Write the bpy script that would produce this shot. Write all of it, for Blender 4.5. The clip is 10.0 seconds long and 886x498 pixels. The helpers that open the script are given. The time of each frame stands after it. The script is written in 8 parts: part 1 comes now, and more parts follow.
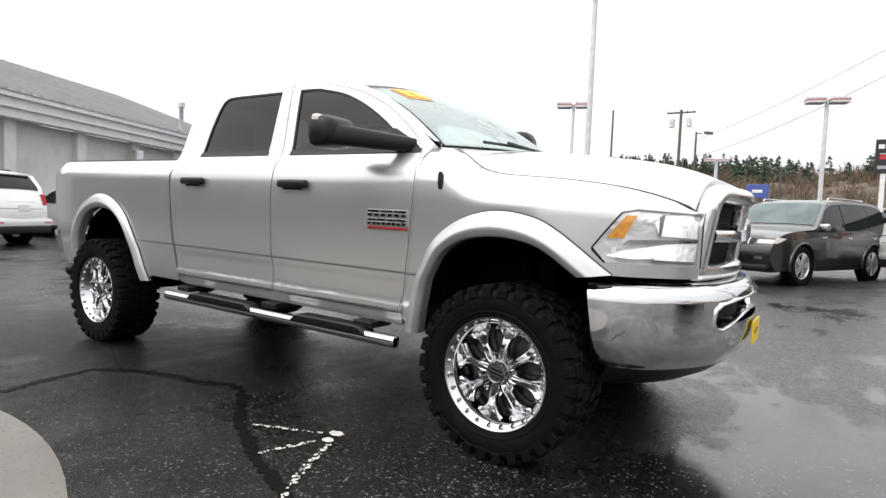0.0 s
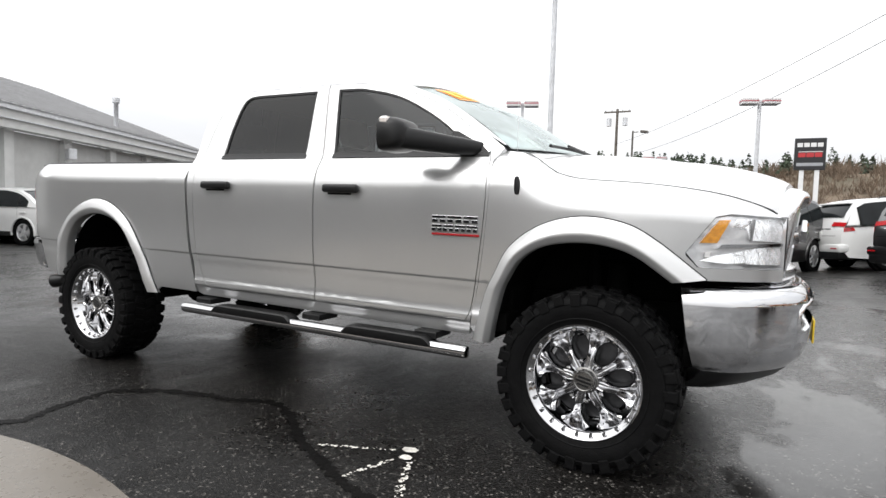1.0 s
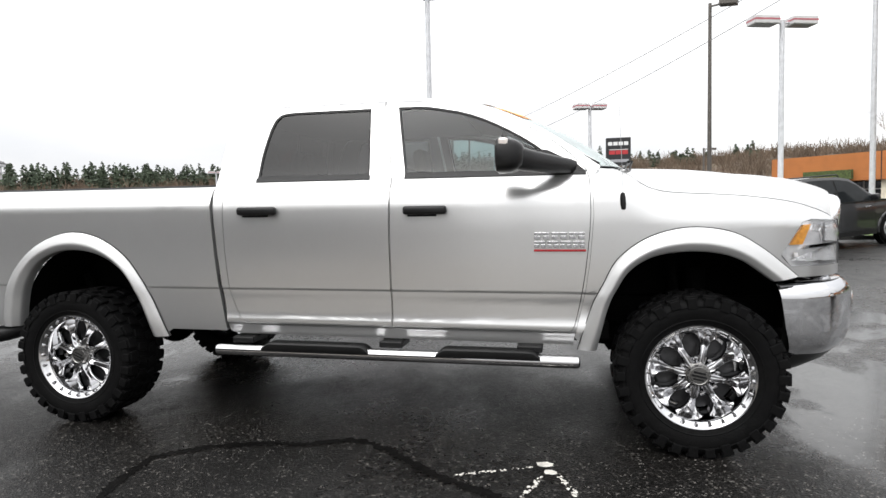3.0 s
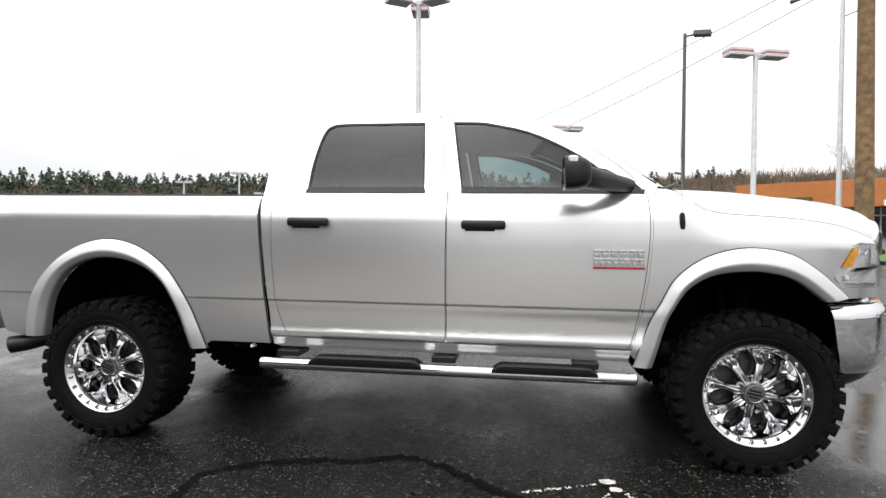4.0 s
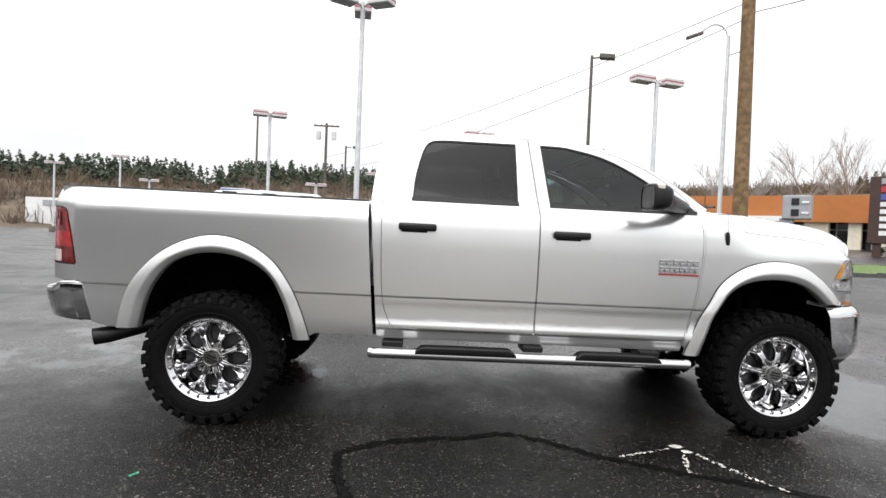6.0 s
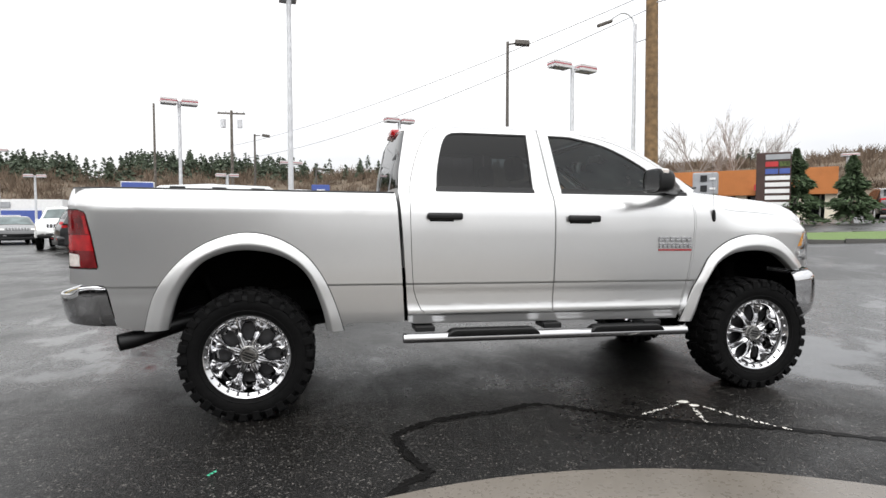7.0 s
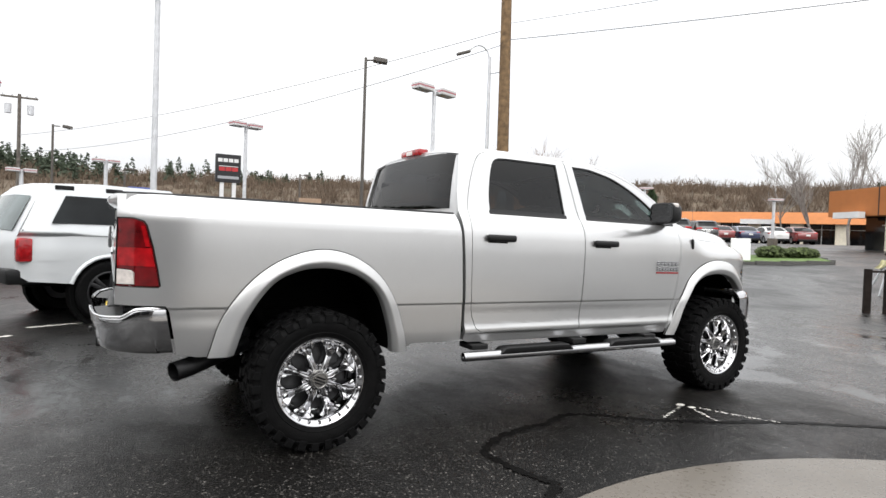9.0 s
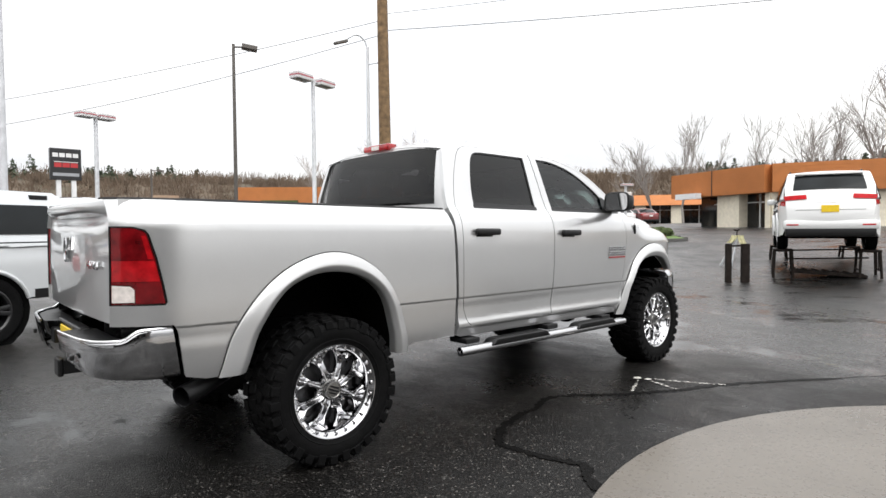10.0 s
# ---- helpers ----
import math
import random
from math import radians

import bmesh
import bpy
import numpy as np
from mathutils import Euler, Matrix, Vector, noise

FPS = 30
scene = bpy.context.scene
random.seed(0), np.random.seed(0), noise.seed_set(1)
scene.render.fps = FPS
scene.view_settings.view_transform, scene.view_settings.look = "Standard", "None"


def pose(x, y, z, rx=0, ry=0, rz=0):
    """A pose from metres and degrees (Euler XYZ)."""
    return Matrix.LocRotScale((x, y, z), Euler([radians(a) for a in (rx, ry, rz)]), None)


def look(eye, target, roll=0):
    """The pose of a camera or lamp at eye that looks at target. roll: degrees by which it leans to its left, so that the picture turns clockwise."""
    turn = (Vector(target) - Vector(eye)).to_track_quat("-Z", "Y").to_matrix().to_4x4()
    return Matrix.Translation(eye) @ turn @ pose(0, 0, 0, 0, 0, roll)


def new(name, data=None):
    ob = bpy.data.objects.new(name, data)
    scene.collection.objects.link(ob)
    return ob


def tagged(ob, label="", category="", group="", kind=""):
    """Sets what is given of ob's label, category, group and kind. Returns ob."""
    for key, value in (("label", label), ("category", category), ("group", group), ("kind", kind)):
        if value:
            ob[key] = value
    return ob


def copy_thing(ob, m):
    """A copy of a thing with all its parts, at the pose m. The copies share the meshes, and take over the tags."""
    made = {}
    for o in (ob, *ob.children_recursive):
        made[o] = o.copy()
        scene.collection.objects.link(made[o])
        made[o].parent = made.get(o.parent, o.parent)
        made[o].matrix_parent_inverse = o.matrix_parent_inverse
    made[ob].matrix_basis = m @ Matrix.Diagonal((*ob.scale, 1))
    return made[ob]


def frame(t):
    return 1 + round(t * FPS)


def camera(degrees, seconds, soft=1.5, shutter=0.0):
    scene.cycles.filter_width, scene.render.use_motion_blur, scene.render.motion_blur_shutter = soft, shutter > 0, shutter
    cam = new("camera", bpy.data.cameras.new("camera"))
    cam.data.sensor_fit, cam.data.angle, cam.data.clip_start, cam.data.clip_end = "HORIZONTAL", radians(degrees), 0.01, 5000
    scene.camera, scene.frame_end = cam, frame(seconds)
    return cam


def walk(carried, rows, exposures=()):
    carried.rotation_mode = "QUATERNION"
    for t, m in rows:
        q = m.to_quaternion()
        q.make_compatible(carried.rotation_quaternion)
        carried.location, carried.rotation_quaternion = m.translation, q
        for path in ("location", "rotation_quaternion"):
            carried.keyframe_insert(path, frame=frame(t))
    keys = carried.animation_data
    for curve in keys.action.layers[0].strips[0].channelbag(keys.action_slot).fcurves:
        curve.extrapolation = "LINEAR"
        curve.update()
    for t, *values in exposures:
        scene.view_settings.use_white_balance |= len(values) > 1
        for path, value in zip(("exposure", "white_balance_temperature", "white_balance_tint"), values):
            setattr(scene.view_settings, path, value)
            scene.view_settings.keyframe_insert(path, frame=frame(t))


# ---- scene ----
cam = camera(74.0, 10.0)
PATH = [
    (0, (3.235, -3.412, 1.182), (2.118, -1.758, 1.062), 2.3),
    (0.5, (2.906, -3.536, 1.198), (1.881, -1.822, 1.084), 2.0),
    (1, (2.59, -3.69, 1.201), (1.653, -1.927, 1.08), 1.7),
    (1.5, (2.28, -3.849, 1.216), (1.474, -2.023, 1.086), 1.3),
    (2, (1.902, -3.935, 1.212), (1.204, -2.063, 1.123), 1.1),
    (2.5, (1.593, -4.036, 1.268), (1.017, -2.125, 1.15), -0.2),
    (2.7, (1.441, -4.111, 1.291), (0.943, -2.178, 1.168), -0.8),
    (3.8, (0.799, -4.243, 1.292), (0.494, -2.267, 1.227), -0.3),
    (4, (0.714, -4.27, 1.285), (0.422, -2.292, 1.228), 0.2),
    (4.5, (0.449, -4.462, 1.286), (0.268, -2.471, 1.232), 0.2),
    (5, (0.164, -4.645, 1.292), (0.064, -2.648, 1.234), 0.6),
    (5.5, (-0.235, -4.726, 1.312), (-0.203, -2.727, 1.26), 0.3),
    (5.7, (-0.381, -4.767, 1.316), (-0.35, -2.767, 1.269), 1.9),
    (6.8, (-1.238, -4.967, 1.308), (-0.88, -3.002, 1.201), 0.3),
    (7, (-1.416, -4.944, 1.321), (-1.014, -2.988, 1.221), -0.0),
    (7.5, (-1.83, -4.89, 1.327), (-1.313, -2.959, 1.247), 0.1),
    (8, (-2.244, -4.819, 1.351), (-1.539, -2.95, 1.268), -0.9),
    (8.5, (-2.663, -4.622, 1.354), (-1.826, -2.806, 1.325), -1.1),
    (9, (-3.036, -4.447, 1.345), (-2.053, -2.706, 1.301), 2.0),
    (9.5, (-3.41, -4.25, 1.352), (-2.223, -2.646, 1.229), 2.4),
    (10, (-3.732, -3.903, 1.366), (-2.381, -2.43, 1.298), -0.4),
]
walk(cam, [(t, look(eye, target, roll)) for t, eye, target, roll in PATH])

from mathutils.geometry import tessellate_polygon

# ---- world and light: a bright, even overcast sky ----
world = bpy.data.worlds.new("overcast")
scene.world = world
world.use_nodes = True
wn, wl = world.node_tree.nodes, world.node_tree.links
wn.clear()
w_out = wn.new("ShaderNodeOutputWorld")
w_bg = wn.new("ShaderNodeBackground")
w_sky = wn.new("ShaderNodeTexSky")
w_sky.sky_type = "NISHITA"
w_sky.sun_disc = False
w_sky.sun_elevation, w_sky.sun_rotation = radians(48), radians(200)
w_sky.air_density, w_sky.dust_density, w_sky.ozone_density = 1.0, 6.0, 0.0
w_grey = wn.new("ShaderNodeHueSaturation")
w_grey.inputs["Saturation"].default_value = 0.12
w_co = wn.new("ShaderNodeTexCoord")
w_map = wn.new("ShaderNodeMapping")
w_map.inputs["Scale"].default_value = (1.6, 1.6, 5.0)
w_noise = wn.new("ShaderNodeTexNoise")
w_noise.inputs["Scale"].default_value = 1.4
w_noise.inputs["Detail"].default_value = 5
w_ramp = wn.new("ShaderNodeValToRGB")
w_ramp.color_ramp.elements[0].position, w_ramp.color_ramp.elements[1].position = 0.36, 0.6
w_ramp.color_ramp.elements[0].color = (10.6, 10.8, 11.2, 1)
w_ramp.color_ramp.elements[1].color = (12.5, 12.5, 12.5, 1)
w_mix = wn.new("ShaderNodeMixRGB")
w_mix.inputs["Fac"].default_value = 0.72
wl.new(w_sky.outputs[0], w_grey.inputs["Color"])
wl.new(w_co.outputs["Generated"], w_map.inputs["Vector"])
wl.new(w_map.outputs[0], w_noise.inputs["Vector"])
wl.new(w_noise.outputs["Fac"], w_ramp.inputs["Fac"])
wl.new(w_grey.outputs[0], w_mix.inputs["Color1"])
wl.new(w_ramp.outputs[0], w_mix.inputs["Color2"])
# an overcast sky is brightest overhead
w_sep = wn.new("ShaderNodeSeparateXYZ")
w_lift = wn.new("ShaderNodeMapRange")
w_lift.inputs["To Min"].default_value, w_lift.inputs["To Max"].default_value = 0.74, 2.0
w_mul = wn.new("ShaderNodeVectorMath")
w_mul.operation = "SCALE"
wl.new(w_co.outputs["Generated"], w_sep.inputs[0])
wl.new(w_sep.outputs["Z"], w_lift.inputs["Value"])
wl.new(w_mix.outputs[0], w_mul.inputs[0])
wl.new(w_lift.outputs[0], w_mul.inputs["Scale"])
wl.new(w_mul.outputs[0], w_bg.inputs["Color"])
w_bg.inputs["Strength"].default_value = 0.13
wl.new(w_bg.outputs[0], w_out.inputs["Surface"])

sun = new("sun", bpy.data.lights.new("sun", "SUN"))
sun.data.energy, sun.data.angle, sun.data.color = 0.5, radians(40), (1.0, 0.98, 0.95)
sun.matrix_world = look((-6, -14, 18), (0, 0, 0))


# ---- materials ----
def material(name, colour, rough=0.5, metal=0.0, vary=0.0, scale=6.0, bump=0.0, bump_scale=40.0, spec=0.5, coat=0.0, rough_vary=0.0,
             dirt=None, dirt_scale=2.0, dirt_amount=0.0, space="Object"):
    m = bpy.data.materials.new(name)
    m.use_nodes = True
    nodes, links = m.node_tree.nodes, m.node_tree.links
    bsdf = nodes["Principled BSDF"]
    bsdf.inputs["Base Color"].default_value = (*colour, 1)
    bsdf.inputs["Roughness"].default_value = rough
    bsdf.inputs["Metallic"].default_value = metal
    bsdf.inputs["Specular IOR Level"].default_value = spec
    bsdf.inputs["Coat Weight"].default_value = coat
    bsdf.inputs["Coat Roughness"].default_value = 0.03
    if vary or bump or dirt_amount or rough_vary:
        co = nodes.new("ShaderNodeTexCoord")
        grain = nodes.new("ShaderNodeTexNoise")
        grain.inputs["Scale"].default_value = scale
        grain.inputs["Detail"].default_value = 6
        links.new(co.outputs[space], grain.inputs["Vector"])
        last = None
        if vary:
            ramp = nodes.new("ShaderNodeValToRGB")
            ramp.color_ramp.elements[0].position, ramp.color_ramp.elements[1].position = 0.3, 0.7
            ramp.color_ramp.elements[0].color = (*[max(0, c * (1 - vary)) for c in colour], 1)
            ramp.color_ramp.elements[1].color = (*[min(1, c * (1 + vary)) for c in colour], 1)
            links.new(grain.outputs["Fac"], ramp.inputs["Fac"])
            last = ramp.outputs[0]
        if dirt_amount:
            big = nodes.new("ShaderNodeTexNoise")
            big.inputs["Scale"].default_value = dirt_scale
            big.inputs["Detail"].default_value = 8
            big.inputs["Roughness"].default_value = 0.7
            links.new(co.outputs[space], big.inputs["Vector"])
            br = nodes.new("ShaderNodeMapRange")
            br.inputs["From Min"].default_value, br.inputs["From Max"].default_value = 0.45, 0.75
            br.inputs["To Max"].default_value = dirt_amount
            links.new(big.outputs["Fac"], br.inputs["Value"])
            mix = nodes.new("ShaderNodeMixRGB")
            mix.inputs["Color1"].default_value = (*colour, 1)
            if last:
                links.new(last, mix.inputs["Color1"])
            mix.inputs["Color2"].default_value = (*dirt, 1)
            links.new(br.outputs[0], mix.inputs["Fac"])
            last = mix.outputs[0]
        if last:
            links.new(last, bsdf.inputs["Base Color"])
        if rough_vary:
            rr = nodes.new("ShaderNodeMapRange")
            rr.inputs["To Min"].default_value, rr.inputs["To Max"].default_value = max(0, rough - rough_vary), rough + rough_vary
            links.new(grain.outputs["Fac"], rr.inputs["Value"])
            links.new(rr.outputs[0], bsdf.inputs["Roughness"])
        if bump:
            fine = nodes.new("ShaderNodeTexNoise")
            fine.inputs["Scale"].default_value = bump_scale
            fine.inputs["Detail"].default_value = 4
            links.new(co.outputs[space], fine.inputs["Vector"])
            bn = nodes.new("ShaderNodeBump")
            bn.inputs["Strength"].default_value = bump
            bn.inputs["Distance"].default_value = 0.01
            links.new(fine.outputs["Fac"], bn.inputs["Height"])
            links.new(bn.outputs[0], bsdf.inputs["Normal"])
    return m


def paint(name, colour, metallic=0.0, rough=0.35):
    """Car paint: a flaky base under clear coat, with a film of rain and road dust."""
    m = material(name, colour, rough, metallic, vary=0.05, scale=500.0, coat=1.0, dirt=tuple(c * 0.75 for c in colour), dirt_scale=3.0, dirt_amount=0.12)
    return m


def glass_mat(name, tint, rough=0.0, ior=1.5, film=0.0):
    """Thin glass: tinted see-through, mirror gloss by angle, and a pale rain film that also paints in sky glare."""
    m = bpy.data.materials.new(name)
    m.use_nodes = True
    nodes, links = m.node_tree.nodes, m.node_tree.links
    nodes.remove(nodes["Principled BSDF"])
    out = nodes["Material Output"]
    clear = nodes.new("ShaderNodeBsdfTransparent")
    clear.inputs["Color"].default_value = (*tint, 1)
    shine = nodes.new("ShaderNodeBsdfGlossy")
    shine.inputs["Roughness"].default_value = rough
    fres = nodes.new("ShaderNodeFresnel")
    fres.inputs["IOR"].default_value = ior
    mix = nodes.new("ShaderNodeMixShader")
    links.new(fres.outputs[0], mix.inputs["Fac"])
    links.new(clear.outputs[0], mix.inputs[1])
    links.new(shine.outputs[0], mix.inputs[2])
    last = mix
    if film:
        # white scatter stands in for the sky mirrored in the wet windscreen
        rain_glare = nodes.new("ShaderNodeBsdfDiffuse")
        rain_glare.inputs["Color"].default_value = (0.80, 0.93, 0.92, 1)
        noise = nodes.new("ShaderNodeTexNoise")
        noise.inputs["Scale"].default_value, noise.inputs["Detail"].default_value = 5, 6
        co = nodes.new("ShaderNodeTexCoord")
        links.new(co.outputs["Object"], noise.inputs["Vector"])
        span = nodes.new("ShaderNodeMapRange")
        span.inputs["To Min"].default_value, span.inputs["To Max"].default_value = film * 0.6, film * 1.4
        links.new(noise.outputs["Fac"], span.inputs["Value"])
        last = nodes.new("ShaderNodeMixShader")
        links.new(span.outputs[0], last.inputs["Fac"])
        links.new(mix.outputs[0], last.inputs[1])
        links.new(rain_glare.outputs[0], last.inputs[2])
    links.new(last.outputs[0], out.inputs["Surface"])
    return m


def asphalt_mat(name, gain):
    """Rain-wet asphalt: coarse damp stone, a glossy film in the low places and clear puddles with crisp, crooked edges."""
    m = bpy.data.materials.new(name)
    m.use_nodes = True
    nodes, links = m.node_tree.nodes, m.node_tree.links
    bsdf = nodes["Principled BSDF"]
    geo = nodes.new("ShaderNodeNewGeometry")

    def noise_node(scale, detail=6, rough=0.55, warp=0.0, stretch=None):
        n = nodes.new("ShaderNodeTexNoise")
        n.inputs["Scale"].default_value, n.inputs["Detail"].default_value, n.inputs["Roughness"].default_value = scale, detail, rough
        n.inputs["Distortion"].default_value = warp
        if stretch:
            mp = nodes.new("ShaderNodeMapping")
            mp.inputs["Scale"].default_value, mp.inputs["Rotation"].default_value = stretch, (0, 0, 0.5)
            links.new(geo.outputs["Position"], mp.inputs["Vector"])
            links.new(mp.outputs[0], n.inputs["Vector"])
        else:
            links.new(geo.outputs["Position"], n.inputs["Vector"])
        return n.outputs["Fac"]

    def span(src, a, b, c, d, smooth=False):
        n = nodes.new("ShaderNodeMapRange")
        n.interpolation_type = "SMOOTHSTEP" if smooth else "LINEAR"
        for key, value in zip(("From Min", "From Max", "To Min", "To Max"), (a, b, c, d)):
            n.inputs[key].default_value = value
        links.new(src, n.inputs["Value"])
        return n.outputs[0]

    def calc(op, a, b):
        n = nodes.new("ShaderNodeMath")
        n.operation = op
        for k, v in enumerate((a, b)):
            if isinstance(v, (int, float)):
                n.inputs[k].default_value = v
            else:
                links.new(v, n.inputs[k])
        return n.outputs[0]

    # stones of the mix: dark binder, grey chips, a few pale ones
    stones = nodes.new("ShaderNodeTexVoronoi")
    stones.inputs["Scale"].default_value = 105
    links.new(geo.outputs["Position"], stones.inputs["Vector"])
    sep = nodes.new("ShaderNodeSeparateColor")
    links.new(stones.outputs["Color"], sep.inputs[0])
    speck = nodes.new("ShaderNodeValToRGB")
    el = speck.color_ramp.elements
    el[0].position, el[0].color = 0.0, (0.006 * gain, 0.0056 * gain, 0.0054 * gain, 1)
    el[1].position, el[1].color = 0.88, (0.036 * gain, 0.033 * gain, 0.031 * gain, 1)
    for pos, v in ((0.55, 0.015), (0.955, 0.10), (0.985, 0.26)):
        e = el.new(pos)
        e.color = (v * gain, v * 0.94 * gain, v * 0.86 * gain, 1)
    links.new(sep.outputs[0], speck.inputs["Fac"])
    stain = calc("MULTIPLY", span(noise_node(0.7, 8, 0.6), 0.3, 0.7, 0.6, 1.35), span(noise_node(7, 5, 0.6), 0.3, 0.7, 0.75, 1.25))
    grey = nodes.new("ShaderNodeCombineColor")
    for i in range(3):
        links.new(stain, grey.inputs[i])
    mul = nodes.new("ShaderNodeMixRGB")
    mul.blend_type = "MULTIPLY"
    mul.inputs["Fac"].default_value = 1.0
    links.new(speck.outputs[0], mul.inputs["Color1"])
    links.new(grey.outputs[0], mul.inputs["Color2"])
    links.new(mul.outputs[0], bsdf.inputs["Base Color"])
    # the ground under and ahead of the truck and far down the lot lies lower and holds more water
    axes = nodes.new("ShaderNodeSeparateXYZ")
    links.new(geo.outputs["Position"], axes.inputs[0])
    lie = calc("ADD", span(axes.outputs["X"], 1.6, 3.0, 0.0, 0.10), span(axes.outputs["X"], -4.6, -2.0, 0.04, 0.0))
    lie = calc("SUBTRACT", lie, span(axes.outputs["X"], 4.5, 8.0, 0.0, 0.09))
    lie = calc("ADD", lie, span(axes.outputs["Y"], -0.9, 0.6, 0.0, 0.08))
    lie = calc("SUBTRACT", lie, span(axes.outputs["Y"], 2.0, 5.0, 0.0, 0.09))
    patchy = calc("ADD", calc("MULTIPLY", noise_node(0.5, 5, 0.55, 0.4), 0.62), calc("MULTIPLY", noise_node(2.6, 6, 0.62, 0.6, (1.0, 0.55, 1.0)), 0.38))
    wet = calc("ADD", patchy, lie)
    film = span(wet, 0.44, 0.62, 0.0, 1.0, True)
    puddle = span(wet, 0.63, 0.70, 0.0, 1.0, True)
    rough = calc("SUBTRACT", calc("ADD", span(film, 0, 1, 0.40, 0.27), span(noise_node(24, 4), 0.3, 0.7, -0.04, 0.05)), calc("MULTIPLY", puddle, 0.13))
    links.new(rough, bsdf.inputs["Roughness"])
    # shade round the truck put into the gloss: less shine, edge broken by noise
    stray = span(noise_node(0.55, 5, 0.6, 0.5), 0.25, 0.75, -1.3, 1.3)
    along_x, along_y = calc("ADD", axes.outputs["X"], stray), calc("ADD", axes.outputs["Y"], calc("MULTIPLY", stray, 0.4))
    truck_shade = calc("MULTIPLY", calc("MULTIPLY", span(along_x, 2.0, 4.2, 1.0, 0.0, True), span(along_x, -5.0, -2.8, 0.0, 1.0, True)), calc("MULTIPLY", span(along_y, 0.2, 1.6, 1.0, 0.0, True), span(along_y, -7.5, -4.5, 0.0, 1.0, True)))
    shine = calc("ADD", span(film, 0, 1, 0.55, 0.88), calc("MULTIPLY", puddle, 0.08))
    links.new(calc("MULTIPLY", shine, span(truck_shade, 0, 1, 1.0, 0.28)), bsdf.inputs["Specular IOR Level"])
    bump = nodes.new("ShaderNodeBump")
    bump.inputs["Distance"].default_value = 0.004
    links.new(calc("SUBTRACT", span(film, 0, 1, 0.85, 0.36), calc("MULTIPLY", puddle, 0.34)), bump.inputs["Strength"])
    links.new(calc("ADD", noise_node(95, 3), stones.outputs["Distance"]), bump.inputs["Height"])
    links.new(bump.outputs[0], bsdf.inputs["Normal"])
    return m


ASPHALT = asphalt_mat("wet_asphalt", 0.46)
SEALER = material("crack_sealer", (0.004, 0.0037, 0.0035), 0.5, spec=0.06, vary=0.3, scale=9, bump=0.3, bump_scale=60)
PATCH = asphalt_mat("asphalt_patch", 0.4)
CONCRETE = material("wet_concrete", (0.135, 0.118, 0.098), 0.3, vary=0.05, scale=40, bump=0.03, bump_scale=150, rough_vary=0.14, dirt=(0.08, 0.068, 0.055), dirt_scale=0.9, dirt_amount=0.8)
LINE_PAINT = material("worn_white_paint", (0.62, 0.6, 0.55), 0.45, vary=0.25, scale=25, bump=0.3, bump_scale=90)
GRASS = material("grass", (0.09, 0.15, 0.03), 0.8, vary=0.4, scale=14, bump=0.6, bump_scale=50)
KERB = material("kerb_concrete", (0.085, 0.082, 0.077), 0.5, vary=0.15, scale=20, bump=0.2)
SILVER = paint("silver_paint", (0.64, 0.64, 0.638), 0.76, 0.28)
FLARE_SILVER = paint("silver_flare_paint", (0.62, 0.62, 0.618), 0.62, 0.42)
CHROME = material("chrome", (0.60, 0.60, 0.61), 0.06, 1.0, rough_vary=0.04, scale=5)
BLACK_TRIM = material("black_plastic", (0.006, 0.006, 0.0064), 0.38, spec=0.35, vary=0.2, scale=60, bump=0.12, bump_scale=300)
RUBBER = material("tyre_rubber", (0.0036, 0.0036, 0.0038), 0.62, spec=0.10, vary=0.3, scale=40, bump=0.25, bump_scale=120, dirt=(0.008, 0.0077, 0.0074), dirt_scale=5, dirt_amount=0.4)
DARK = material("underbody_black", (0.002, 0.002, 0.002), 0.85, spec=0.08, vary=0.3, scale=12)
# black of joints and seals; also paints the shade in gaps, recesses and openings
GAP = material("gap_shade_seal_black", (0.004, 0.004, 0.004), 0.9)
STEEL = material("dark_steel", (0.05, 0.05, 0.052), 0.45, 0.6, vary=0.3, scale=15, bump=0.1)
TINT = glass_mat("privacy_glass", (0.09, 0.09, 0.095), 0.0, 1.45)
CLEAR = glass_mat("tinted_front_glass", (0.40, 0.50, 0.50), 0.0, 1.5)
SHIELD = glass_mat("windscreen_glass", (0.78, 0.9, 0.88), 0.0, 2.2, 0.26)
LENS = glass_mat("clear_lens", (0.98, 0.985, 0.99), 0.0, 1.3)
RED_LENS = material("red_lens", (0.32, 0.005, 0.008), 0.08, 0.0, vary=0.5, scale=16, coat=0.7)
RED_DARK = material("dark_red_lens", (0.13, 0.003, 0.005), 0.08, vary=0.5, scale=16, coat=0.7)
WHITE_LENS = material("white_lens", (0.72, 0.66, 0.62), 0.12, vary=0.15, scale=40, coat=1.0)
AMBER = material("amber_lens", (0.95, 0.38, 0.04), 0.15, vary=0.2, scale=60, coat=1.0)
LAMP_BACK = material("lamp_housing_chrome", (0.86, 0.86, 0.87), 0.22, 0.55, vary=0.15, scale=14, bump=0.5, bump_scale=22, coat=0.3)
LAMP_CHROME = material("lamp_chrome_facets", (0.95, 0.95, 0.96), 0.16, 0.75, vary=0.05, scale=20, bump=0.25, bump_scale=35)
LAMP_BRIGHT = material("bright_reflector", (0.97, 0.97, 0.97), 0.3, 0.0, vary=0.03, scale=30, coat=0.6)
WHEEL_CHROME = material("wheel_chrome", (0.60, 0.60, 0.61), 0.05, 1.0, rough_vary=0.03, scale=5)
CHROME_WET = material("rain_wet_chrome", (0.88, 0.88, 0.89), 0.16, 1.0, rough_vary=0.1, scale=12, bump=0.06, bump_scale=60)
